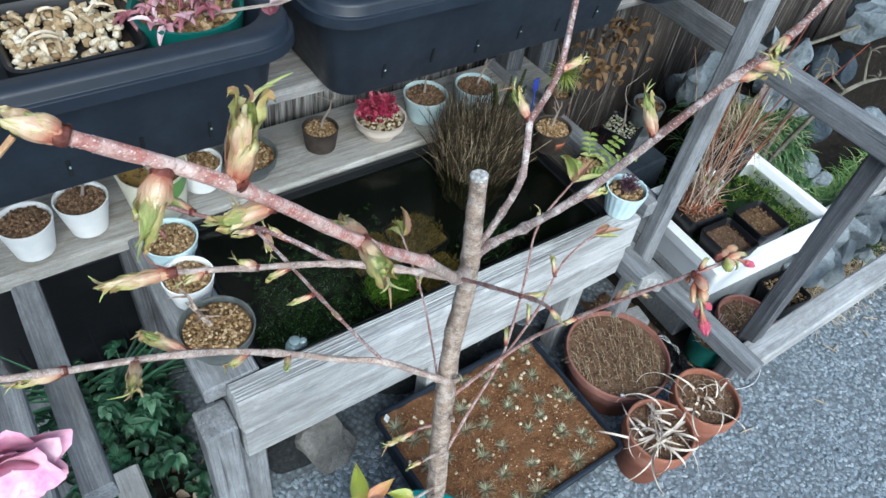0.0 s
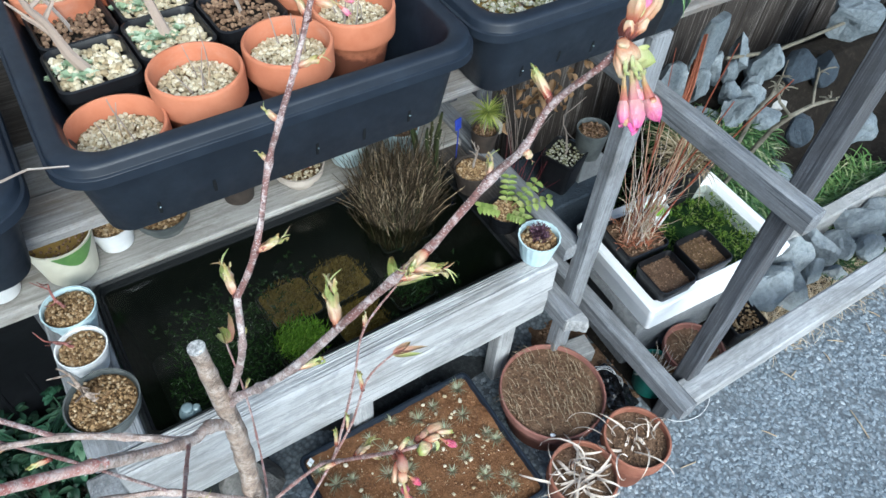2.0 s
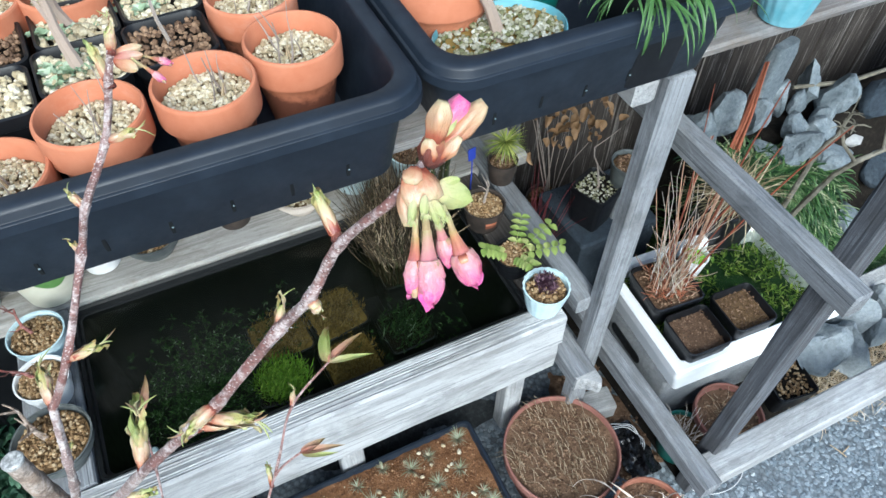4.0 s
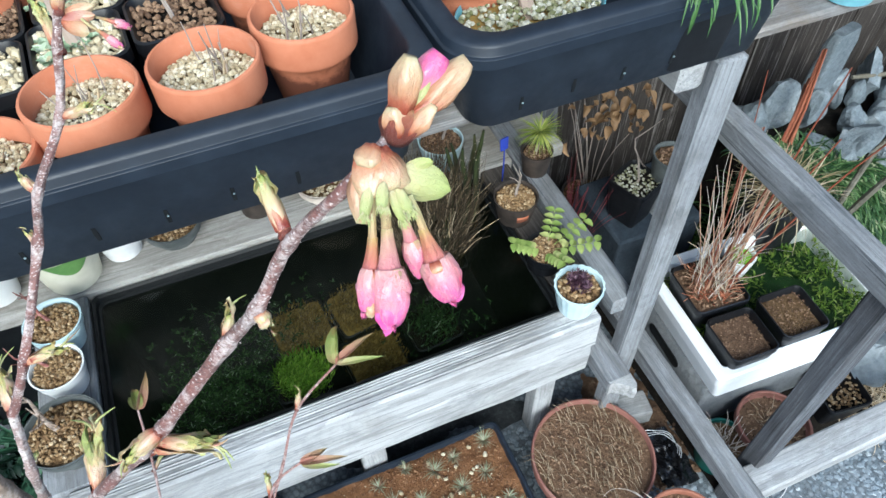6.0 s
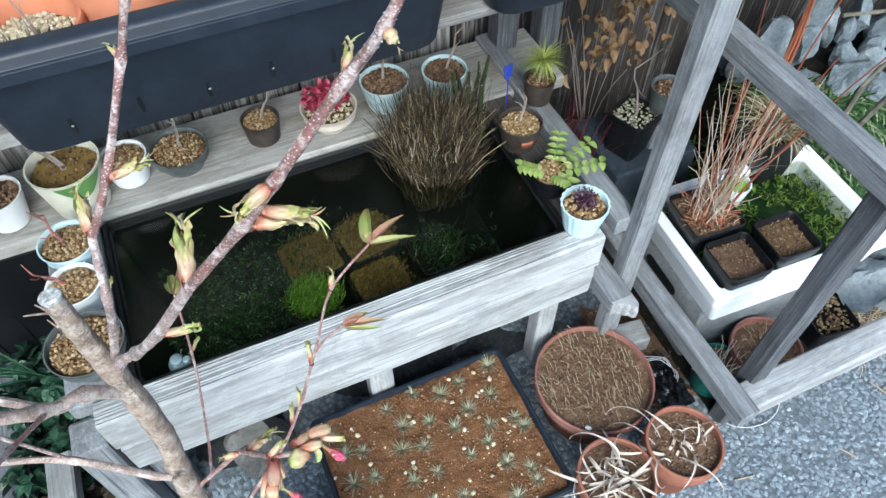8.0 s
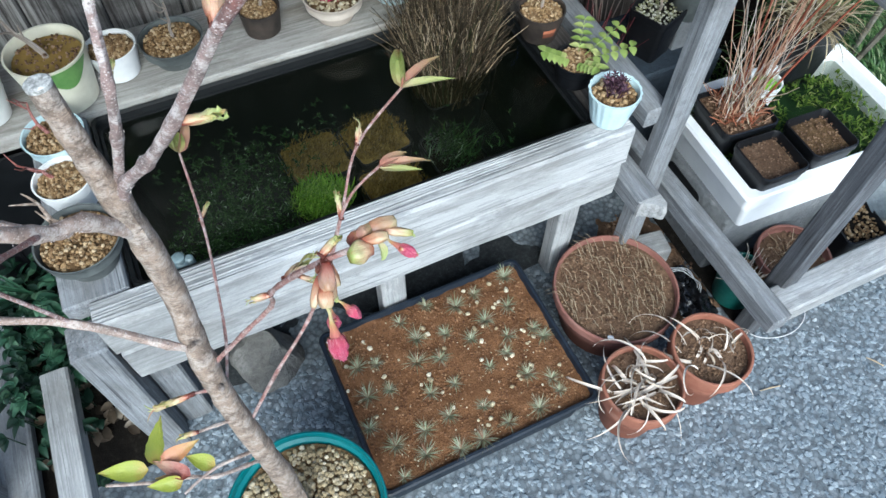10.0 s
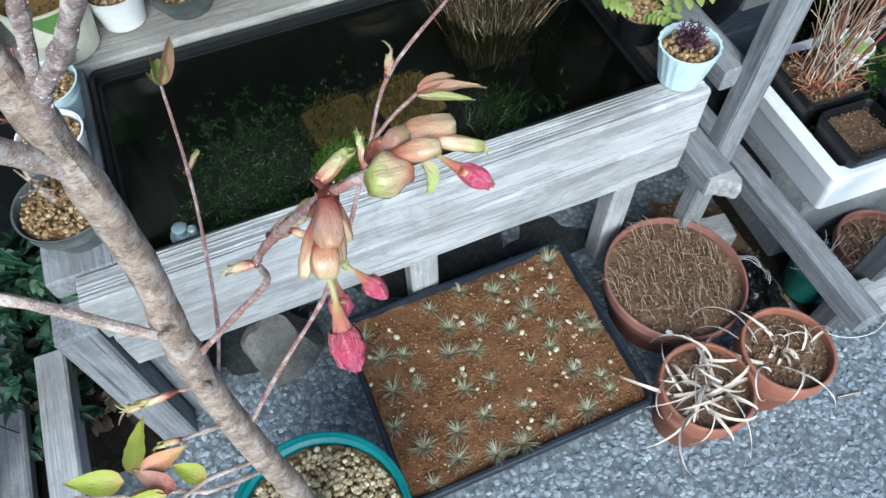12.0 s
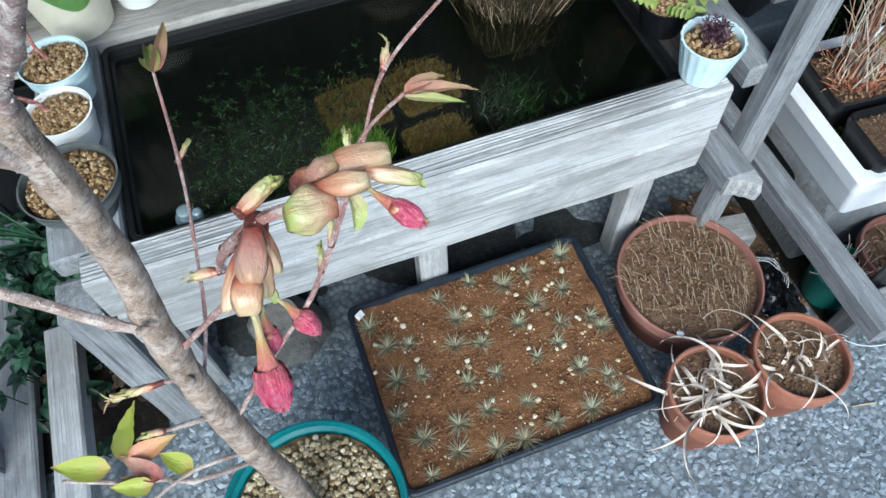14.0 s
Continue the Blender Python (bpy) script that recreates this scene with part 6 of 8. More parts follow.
for i, (x, y, sx, sy, sz) in enumerate(ROCKS):
    z = GROUND - 0.004 + bank(x, y)
    rock("rock", "angular blue-grey garden rock bordering the bed" if y < 0.52 else "broken blue-grey rock on the raised garden bank", x, y, z, sx * 0.85, sy * 0.85, sz * 0.62, ROCK_PALE if y < 0.39 else ROCK_LIGHT, (i * 67) % 360, 20 + i, "garden rocks", 0.7)
t = thing("edging_kerb", "pale weathered concrete edging between grass and rocks", "kerb", 1.45, 0.418, GROUND)
g = Geo()
rings = []
for j in range(26):
    x = 1.3 * j / 25
    w = 0.002 * noise.noise((x * 9, 0, 5))
    rings.append([Vector((x, y + w, z + 1.6 * w)) for y, z in ((-0.017, 0), (0.017, 0), (0.017, 0.082), (0.013, 0.087), (-0.013, 0.087), (-0.017, 0.082))])
g.loft(rings)
part("kerb_body", g, CONCRETE_PALE, t)
t = thing("stone_slab", "upright flat blue-grey stone slab against the wall", "rock", 1.53, 0.8, GROUND + bank(1.53, 0.8) - 0.015, 10)
g = Geo()
rings = []
for j in range(9):
    z = 0.225 * j / 8
    rings.append([p + Vector((noise.noise((p.x * 30, p.y * 30, z * 12)), noise.noise((p.x * 30, p.y * 30, z * 12 + 50)), 0)) * 0.006 for p in rrect(0.036 - 0.008 * (j == 8) + 0.004 * math.sin(j), 0.014 - 0.004 * (j == 8), 0.008, z, 4)])
g.loft(rings)
part("slab_body", g, ROCK_LIGHT, t)
t = thing("white_stone", "small white stone among the garden rocks", "rock", 1.745, 0.69, GROUND + bank(1.745, 0.69) + 0.01)
g = Geo()
g.stone((0, 0, 0.012), 0.026, 0.018, 0.014)
part("stone_body", g, CONCRETE_PALE, t)


def tuft_field(name, label, spots, n, length, mat, spread, width=0.004):
    t = thing(name, label, "grass", 0, 0, GROUND + 0.01, kind="stuff")
    g = Geo()
    for _ in range(n):
        cx, cy = rnd.choice(spots)
        p = (rnd.gauss(cx, spread), rnd.gauss(cy, spread * 0.7), 0)
        if p[0] < 1.0 and p[0] > 0.07 or p[1] > 0.95:
            continue
        a = rnd.uniform(0, 6.28)
        p = (p[0], p[1], bank(p[0], p[1]))
        g.leaf(p, (math.cos(a), math.sin(a), rnd.uniform(0.4, 1.6)), (0, 0, 1), length * rnd.uniform(0.5, 1.2), width * rnd.uniform(0.6, 1.2), rnd.uniform(0.5, 1.8), 0.25, 5, 0.5)
    part("grass_blades", g, mat, t, kind="stuff")


tuft_field("grass_patch", "low green grass and herbs on the raised bank", [(1.4, 0.6), (1.44, 0.62), (1.48, 0.58), (1.36, 0.64), (1.52, 0.56), (1.42, 0.55), (1.56, 0.53), (1.46, 0.52), (1.34, 0.58), (1.38, 0.7), (1.5, 0.6), (1.4, 0.66), (1.36, 0.61), (1.45, 0.64), (1.47, 0.6), (1.52, 0.58)], 8600, 0.062, GRASS, 0.032, 0.0062)
tuft_field("grass_patch", "dark green grass at the foot of the bank", [(1.3, 0.52), (1.36, 0.5), (1.3, 0.6), (1.26, 0.68), (1.22, 0.76), (1.4, 0.47), (1.5, 0.47)], 1500, 0.06, LEAF_DARK, 0.035, 0.005)
tuft_field("grass_patch", "fresh green grass along the timber beam", [(1.6, 0.47), (1.68, 0.475), (1.75, 0.47), (1.85, 0.48), (1.95, 0.485), (1.55, 0.465), (1.25, 0.72)], 2400, 0.07, GRASS_LIGHT, 0.032, 0.0045)
tuft_field("herb_patch", "small green herbs among the pale rocks", [(1.61, 0.31), (1.65, 0.3), (1.75, 0.3)], 260, 0.06, GRASS, 0.02)
tuft_field("dry_grass", "dry straw tufts along the ground beam", [(1.35, 0.28), (1.5, 0.285), (1.65, 0.29), (1.8, 0.3), (1.42, 0.275), (1.95, 0.29), (1.58, 0.275)], 2000, 0.045, STRAW, 0.035, 0.0022)

FORK = Vector((1.4, 0.565, GROUND + bank(1.4, 0.565)))
t = thing("dead_branch", "bare pale branch with knobby twig ends reaching out", "branch", *FORK)
g = Geo()
for pts, r in ((((1.4, 0.565, 0.1), (1.362, 0.515, 0.297), (1.334, 0.482, 0.405), (1.345, 0.467, 0.443), (1.39, 0.462, 0.452), (1.425, 0.453, 0.456)), 0.0056), (((1.4, 0.57, 0.12), (1.387, 0.557, 0.35), (1.42, 0.565, 0.372), (1.47, 0.577, 0.37), (1.515, 0.586, 0.364)), 0.0052),
               (((1.39, 0.462, 0.452), (1.4, 0.48, 0.48), (1.41, 0.49, 0.5)), 0.003), (((1.34, 0.467, 0.443), (1.345, 0.5, 0.45), (1.35, 0.52, 0.47)), 0.003), (((1.45, 0.572, 0.371), (1.47, 0.58, 0.41)), 0.003)):
    pts = [Vector(p) - FORK for p in pts]
    g.tube(pts, [r * (1 - 0.1 * i) for i in range(len(pts))], 8, 0.2)
    for _ in range(6):
        p = pts[-1]
        e = p + Vector((rnd.uniform(-0.02, 0.03), rnd.uniform(-0.02, 0.02), rnd.uniform(-0.01, 0.025)))
        g.tube([p, p.lerp(e, 0.5) + Vector((0, 0, 0.003)), e], [r * 0.36, r * 0.3, r * 0.24], 5, 0.2)
part("branch_wood", g, DEAD_WOOD, t)
t = thing("pole", "thin grey weathered pole lying along the bank", "pole", 1.6, 0.79, GROUND + bank(1.6, 0.79) + 0.03)
g = Geo()
g.tube([(0.0, 0, 0.05), (0.12, -0.04, 0.055), (0.25, -0.03, 0.04), (0.5, -0.02, 0.03)], [0.0045, 0.005, 0.0048, 0.0042], 10, 0.08)
part("pole_wood", g, DEAD_WOOD, t)
for k, (x, y, sx) in enumerate(((1.82, 0.71, 0.07), (1.9, 0.7, 0.06), (1.84, 0.66, 0.05))):
    rock("wet_rock", "smooth dark blue-grey wet rock in the hollow", x, y, GROUND + bank(x, y) - 0.006, sx, sx * 0.7, 0.05, ROCK, 40 * k, 90 + k, "wet rocks", 0.2)
t = thing("red_canes", "bundle of reddish brown canes leaning by the slab", "canes", 1.405, 0.725, GROUND + bank(1.405, 0.725) - 0.01)
for k in range(13):
    g = Geo()
    ox, oy, tx, top = rnd.uniform(-0.012, 0.012), rnd.uniform(-0.01, 0.01), rnd.uniform(-0.007, 0.007), rnd.uniform(0.13, 0.24)
    g.tube([(ox, oy, 0), (0.012 + ox * 0.7 + tx * 0.4, oy * 0.8 + 0.01, top * 0.5), (0.024 + ox * 0.4 + tx, oy * 0.5 + 0.03, top)], [0.0034, 0.003, 0.0016], 6, 0.1)
    part("cane", g, CANE, t)

# ---- greenery beside the pond ----
t = thing("leafy_plant", "low dark green lobed leaves growing beside the pond", "plant", 0, 0.68, GROUND + 0.008, kind="stuff")
g = Geo()
for _ in range(240):
    a = rnd.uniform(0, 6.28)
    p = Vector((rnd.uniform(-0.13, 0.075), rnd.gauss(0, 0.09), rnd.uniform(0.015, 0.08)))
    if -0.02 < p.x < 0.05 and p.y < -0.12 and p.z > 0.03:
        continue
    g.tube([(p.x * 0.9, p.y, 0), p], [0.001, 0.0008], 4)
    for k in (-0.8, 0, 0.8):
        g.leaf(p, (math.cos(a + k), math.sin(a + k), rnd.uniform(-0.1, 0.5)), (0, 0, 1), rnd.uniform(0.014, 0.03), rnd.uniform(0.009, 0.014), 0.6, 0.3, 5, 0.6)
part("lobed_leaf", g, LEAF_DARK, t, kind="stuff")
g = Geo()
for _ in range(34):
    a = rnd.uniform(0, 6.28)
    p = Vector((rnd.uniform(-0.1, 0.055), rnd.uniform(-0.1, 0.13), rnd.uniform(0.05, 0.115)))
    g.tube([(p.x * 0.9, p.y, 0), p], [0.0012, 0.0009], 4)
    for k in (-1.3, -0.6, 0, 0.6, 1.3):
        g.leaf(p, (math.cos(a + k), math.sin(a + k), rnd.uniform(-0.1, 0.3)), (0, 0, 1), rnd.uniform(0.026, 0.042) * (1 - 0.25 * abs(k)), rnd.uniform(0.012, 0.018), 0.7, 0.3, 6, 0.55, 1.0, 0.06)
part("lobed_leaf", g, LEAF_TEAL, t, kind="stuff")
t = thing("strap_leaf_plant", "long arching dark green strap leaves beside the pond", "plant", -0.03, 0.76, GROUND + 0.008)
for k in range(30):
    g = Geo()
    a = rnd.uniform(-0.7, 1.1) if k % 3 else rnd.uniform(2, 4.5)
    g.leaf((rnd.uniform(-0.02, 0.02), rnd.uniform(-0.02, 0.02), 0), (math.cos(a), math.sin(a) * 0.6, rnd.uniform(1.2, 2.2)), (0, 0, 1), rnd.uniform(0.18, 0.36), rnd.uniform(0.004, 0.008), rnd.uniform(0.7, 1.2), 0.35, 10, 0.55)
    part("strap_leaf", g, LEAF_DARK if k % 2 else LEAF_TEAL, t)
for x, y, a, long in ((-0.07, 0.08, 0.25, 0.3), (-0.05, 0.05, -0.1, 0.27), (-0.06, 0.02, -0.5, 0.29), (-0.03, 0.0, -0.9, 0.27), (-0.02, -0.03, -0.75, 0.24), (0.03, -0.06, -1.2, 0.2)):
    g = Geo()
    g.leaf((x, y, 0), (math.cos(a), math.sin(a), 1.5), (0, 0, 1), long, 0.0085, 1.5, 0.4, 12, 0.5)
    part("strap_leaf", g, LEAF_TEAL, t)
t = thing("leaf_litter", "dry fallen leaves and bits on the soil", "leaf litter", 0.02, 0.6, GROUND + 0.012, kind="stuff")
g = Geo()
for _ in range(90):
    a = rnd.uniform(0, 6.28)
    g.leaf((rnd.uniform(-0.12, 0.06), rnd.uniform(-0.12, 0.12), rnd.uniform(0.004, 0.012)), (math.cos(a), math.sin(a), 0.15), (0, 0, 1), rnd.uniform(0.015, 0.035), 0.014, 0.5, 0.3, 5, 0.6)
part("fallen_leaf", g, LITTER, t, kind="stuff")

t = thing("soil_patch", "grey-brown dirt and litter beside the low rail", "soil", 0.93, 0.42, GROUND, kind="stuff")
g = Geo()
nx, ny, vs = 30, 60, []
for j in range(ny):
    for i in range(nx):
        x, y = 0.13 * (i / (nx - 1) - 0.5), 0.26 * (j / (ny - 1) - 0.5)
        edge = max(abs(x) / 0.065, abs(y) / 0.13) + 0.25 * noise.noise((x * 40, y * 40, 1))
        vs.append((x, y, 0.006 * (1 - ease((edge - 0.6) / 0.4)) - 0.004 * ease((edge - 0.8) / 0.2) + 0.003 * noise.noise((x * 120, y * 120, 6))))
g.add(vs, [(j * nx + i, j * nx + i + 1, (j + 1) * nx + i + 1, (j + 1) * nx + i) for j in range(ny - 1) for i in range(nx - 1)])
part("dirt", g, SOIL_BOWL, t)
g = Geo()
for _ in range(420):
    q = rnd.uniform(0.002, 0.007)
    g.stone((rnd.gauss(0, 0.026), rnd.uniform(-0.12, 0.12), 0.006), q * 0.6, q * 0.45, q * 0.35)
part("dirt_crumb", g, GRAVEL_BROWN, t, smooth=False, kind="stuff")
t = thing("plastic_sheet", "crumpled shiny black plastic scrap behind the bowl", "plastic scrap", 0.938, 0.345, GROUND + 0.006)
g = Geo()
nx, ny, vs = 22, 26, []
for j in range(ny):
    for i in range(nx):
        x, y = 0.062 * (i / (nx - 1) - 0.5), 0.1 * (j / (ny - 1) - 0.5)
        vs.append((x + 0.006 * noise.noise((x * 30, y * 30, 4)), y + 0.008 * noise.noise((x * 30, y * 30, 9)), 0.01 + 0.016 * abs(noise.noise((x * 45, y * 30, 2))) + 0.005 * noise.noise((x * 130, y * 130, 3))))
g.add(vs, [(j * nx + i, j * nx + i + 1, (j + 1) * nx + i + 1, (j + 1) * nx + i) for j in range(ny - 1) for i in range(nx - 1)])
part("plastic_fold", g, BLACK_SHEET, t)
t = thing("white_thread", "frayed white thread over the black plastic scrap", "thread", 0.94, 0.36, GROUND + 0.03)
g = Geo()
for k in range(3):
    g.tube([Vector((0.042 * math.cos(1.9 - 0.24 * i + 0.05 * k) - 0.02, 0.034 * math.sin(1.9 - 0.24 * i) - 0.004 * k, 0.004 + 0.004 * math.sin(i * 1.3 + k))) for i in range(12)], [0.0007] * 12, 5)
part("thread_strand", g, WIRE_WHITE, t)

# white wire on the ground by the frame's corner
t = thing("thin_wire", "thin white wire curled on the asphalt", "wire", 1.06, 0.225, GROUND)
g = Geo()
pts = [Vector((-0.005 + 0.056 * math.cos(3.3 + a * 0.21), 0.018 + 0.034 * math.sin(3.3 + a * 0.21), 0.004 + 0.006 * abs(math.sin(a * 0.35)))) for a in range(17)]
g.tube(pts, [0.0008] * len(pts), 5)
part("wire_strand", g, WIRE_WHITE, t)

# straws and dry leaf bits blown onto the asphalt
for k in range(13):
    x, y = (1.33, 0.03) if k == 0 else (rnd.uniform(0.95, 1.75), 0.19 - abs(rnd.gauss(0, 0.035)))
    long, a = (0.062, 1.25) if k == 0 else (rnd.uniform(0.012, 0.04), rnd.uniform(0, 3.14))
    g = Geo()
    g.tube([(-long / 2 * math.cos(a), -long / 2 * math.sin(a), 0.0025), (0, 0, 0.004), (long / 2 * math.cos(a), long / 2 * math.sin(a), 0.0025)], [0.0012, 0.0013, 0.0008], 5)
    tagged(part("straw", g, STRAW, m=pose(x, y, GROUND)), "pale dry straw lying on the asphalt", "straw", "straws on the asphalt")

# crushed stone set in the asphalt, nearest stretch only
g = Geo()
for _ in range(43000):
    x, y = rnd.uniform(0.05, 2.2), rnd.uniform(-0.5, 0.5)
    if y > 0.25 and x > 0.98 or 0.345 < x < 0.67 and 0.235 < y < 0.485 or x < 0.5 and y < 0.0 or y < -0.42 + 0.25 * (x - 1.0):
        continue
    s = rnd.uniform(0.0065, 0.0145)
    g.stone((x, y, GROUND - 0.0012 + rnd.uniform(-0.0012, 0.0006)), s * 0.58, s * rnd.uniform(0.3, 0.5), s * 0.24)
tagged(part("asphalt_grit", g, AGGREGATE, smooth=False), "blue-grey crushed stone set in the asphalt", "grit", kind="stuff")


# ---- the potted cherry tree ----
tree = thing("cherry_tree", "young potted cherry with bare twigs, opening buds and pink blossom", "tree", 0.24, 0.22, 0.19)
ORIGIN = Vector((0.24, 0.22, 0.19))


def curve(pts, k=5):
    """A smooth line through points."""
    pts = [Vector(p) - ORIGIN for p in pts]
    out = []
    for i in range(len(pts) - 1):
        p0, p1, p2, p3 = pts[max(i - 1, 0)], pts[i], pts[i + 1], pts[min(i + 2, len(pts) - 1)]
        for j in range(k):
            t = j / k
            out.append(0.5 * (2 * p1 + (p2 - p0) * t + (2 * p0 - 5 * p1 + 4 * p2 - p3) * t * t + (3 * p1 - p0 - 3 * p2 + p3) * t ** 3))
    out.append(pts[-1])
    return out


def branch(name, pts, r0, r1, mat, k=6, n=10, knots=True, label=""):
    line = curve(pts, k)
    m = len(line)
    g = Geo()
    radii = []
    for i in range(m):
        r = r0 + (r1 - r0) * i / (m - 1)
        if knots and i % k == 0 and 0 < i < m - 1:
            r *= 1.28 if r0 < 0.01 else 1.05
        radii.append(r * rnd.uniform(0.94, 1.06))
    g.tube(line, radii, n, 0.09)
    ob = part(name, g, mat, tree, label)
    if knots and r0 < 0.01:
        dots = Geo()
        for _ in range(m * 7):
            i = rnd.randint(0, m - 2)
            d = (line[i + 1] - line[i]).normalized()
            s = d.orthogonal().normalized()
            s.rotate(Matrix.Rotation(rnd.uniform(0, 6.28), 3, d))
            p = line[i].lerp(line[i + 1], rnd.random()) + s * radii[i] * 0.97
            q = min(0.00026, radii[i] * rnd.uniform(0.04, 0.11))
            dots.stone(p, q * rnd.uniform(0.8, 2.2), q * rnd.uniform(0.8, 2.2), q)
        part("lenticel", dots, LENTICEL, ob, kind="stuff")
    return ob


branch("trunk", [(0.244, 0.22, 0.17), (0.246, 0.224, 0.3), (0.243, 0.226, 0.42), (0.24, 0.232, 0.5), (0.24, 0.24, 0.583), (0.245, 0.25, 0.649), (0.247, 0.25, 0.71), (0.246, 0.251, 0.755), (0.244, 0.254, 0.8), (0.243, 0.256, 0.833)],
       0.0115, 0.0056, BARK_TRUNK, 6, 14, True, "grey-brown trunk cut off at the top")
g = Geo()
g.loft([ring(0.0061, -0.0015, 14), ring(0.0062, 0.0006, 14), ring(0.0052, 0.0014, 14)])
part("cut_end", g, CUT_WOOD, tree, "silvery sealed cut end", m=Matrix.Translation(Vector((0.243, 0.2562, 0.833)) - ORIGIN) @ pose(0, 0, 0, -6, -3, 0))
for x, y, z in ((0.2405, 0.231, 0.622), (0.2425, 0.2275, 0.56), (0.238, 0.2235, 0.5)):
    g = Geo()
    g.stone((0, 0, 0), 0.0042, 0.003, 0.0036)
    part("knot", g, BARK_TRUNK, tree, m=Matrix.Translation(Vector((x, y, z)) - ORIGIN))

R_LINE = [(0.248, 0.251, 0.752), (0.256, 0.243, 0.774), (0.27, 0.23, 0.795), (0.29, 0.21, 0.833), (0.317, 0.191, 0.885), (0.348, 0.178, 0.928), (0.363, 0.167, 0.957), (0.393, 0.162, 0.997), (0.405, 0.155, 1.018), (0.418, 0.156, 1.038), (0.433, 0.144, 1.064), (0.446, 0.15, 1.07)]
branch("branch", R_LINE[:5], 0.0034, 0.0027, BARK_MAUVE, 6, 10)
branch("branch", R_LINE[4:], 0.0026, 0.0013, BARK_TWIG, 6, 10)
branch("branch", [(0.25, 0.251, 0.762), (0.262, 0.246, 0.8), (0.27, 0.244, 0.832), (0.277, 0.256, 0.866)], 0.0027, 0.0023, BARK_MAUVE, 6, 9)
branch("branch", [(0.277, 0.256, 0.866), (0.296, 0.26, 0.897), (0.322, 0.285, 0.94), (0.333, 0.287, 0.965), (0.352, 0.301, 0.988), (0.364, 0.303, 1.018), (0.37, 0.306, 1.032)], 0.0022, 0.0016, BARK_TWIG, 6, 9)
branch("branch", [(0.246, 0.25, 0.728), (0.23, 0.238, 0.762), (0.212, 0.226, 0.778), (0.165, 0.204, 0.842)], 0.0046, 0.0037, BARK_GREY, 6, 12)
branch("branch", [(0.17, 0.206, 0.836), (0.165, 0.204, 0.842), (0.114, 0.186, 0.9), (0.056, 0.172, 0.97), (0.012, 0.168, 1.009)], 0.0037, 0.0023, BARK_RED, 8, 12)
branch("branch", [(0.215, 0.228, 0.774), (0.18, 0.248, 0.782), (0.144, 0.264, 0.791), (0.09, 0.272, 0.808), (0.042, 0.278, 0.824)], 0.0028, 0.0016, BARK_GREY, 6, 8)
branch("branch", [(0.144, 0.264, 0.791), (0.114, 0.286, 0.812), (0.085, 0.304, 0.822), (0.05, 0.325, 0.835)], 0.0019, 0.0012, BARK_TWIG, 5, 7)
branch("twig", [(0.214, 0.222, 0.78), (0.208, 0.19, 0.81), (0.201, 0.151, 0.845), (0.198, 0.137, 0.855)], 0.0015, 0.001, BARK_THIN, 5, 8)
branch("branch", [(0.24, 0.239, 0.606), (0.227, 0.239, 0.623), (0.184, 0.258, 0.655), (0.147, 0.264, 0.679), (0.095, 0.262, 0.728), (0.041, 0.257, 0.773), (-0.026, 0.257, 0.804), (-0.05, 0.258, 0.815)], 0.003, 0.0018, BARK_GREY, 6, 9)
branch("twig", [(0.184, 0.258, 0.655), (0.16, 0.266, 0.7), (0.135, 0.272, 0.752), (0.113, 0.274, 0.8), (0.098, 0.28, 0.83)], 0.0014, 0.001, BARK_TWIG, 5, 7)
branch("twig", [(0.241, 0.239, 0.57), (0.25, 0.237, 0.583), (0.275, 0.228, 0.62), (0.298, 0.214, 0.663), (0.301, 0.184, 0.725), (0.313, 0.155, 0.778), (0.325, 0.133, 0.815), (0.337, 0.123, 0.831)], 0.0018, 0.0012, BARK_THIN, 6, 8)
branch("twig", [(0.241, 0.236, 0.525), (0.256, 0.269, 0.552), (0.266, 0.305, 0.586), (0.272, 0.336, 0.613), (0.275, 0.378, 0.645)], 0.0012, 0.0009, BARK_THIN, 5, 7)
branch("twig", [(0.243, 0.228, 0.472), (0.28, 0.242, 0.515), (0.319, 0.255, 0.556), (0.342, 0.271, 0.583), (0.37, 0.296, 0.62), (0.395, 0.32, 0.656), (0.435, 0.327, 0.691)], 0.0016, 0.001, BARK_THIN, 6, 7)
branch("twig", [(0.319, 0.255, 0.556), (0.345, 0.252, 0.625), (0.366, 0.257, 0.68), (0.389, 0.252, 0.71)], 0.0012, 0.0009, BARK_THIN, 6, 7)
branch("twig", [(0.243, 0.222, 0.405), (0.226, 0.213, 0.43), (0.203, 0.21, 0.443), (0.185, 0.218, 0.443), (0.157, 0.226, 0.443), (0.118, 0.241, 0.443)], 0.002, 0.0013, BARK_GREY, 5, 7)
branch("twig", [(0.242, 0.226, 0.42), (0.227, 0.219, 0.44), (0.202, 0.2155, 0.446), (0.177, 0.205, 0.448)], 0.0018, 0.0012, BARK_GREY, 5, 7)
branch("twig", [(0.24, 0.235, 0.54), (0.229, 0.242, 0.534), (0.2195, 0.246, 0.53)], 0.0016, 0.0011, BARK_THIN, 4, 7)
branch("twig", [(0.24, 0.226, 0.5), (0.225, 0.224, 0.508), (0.212, 0.222, 0.514)], 0.0016, 0.0012, BARK_GREY, 4, 7)


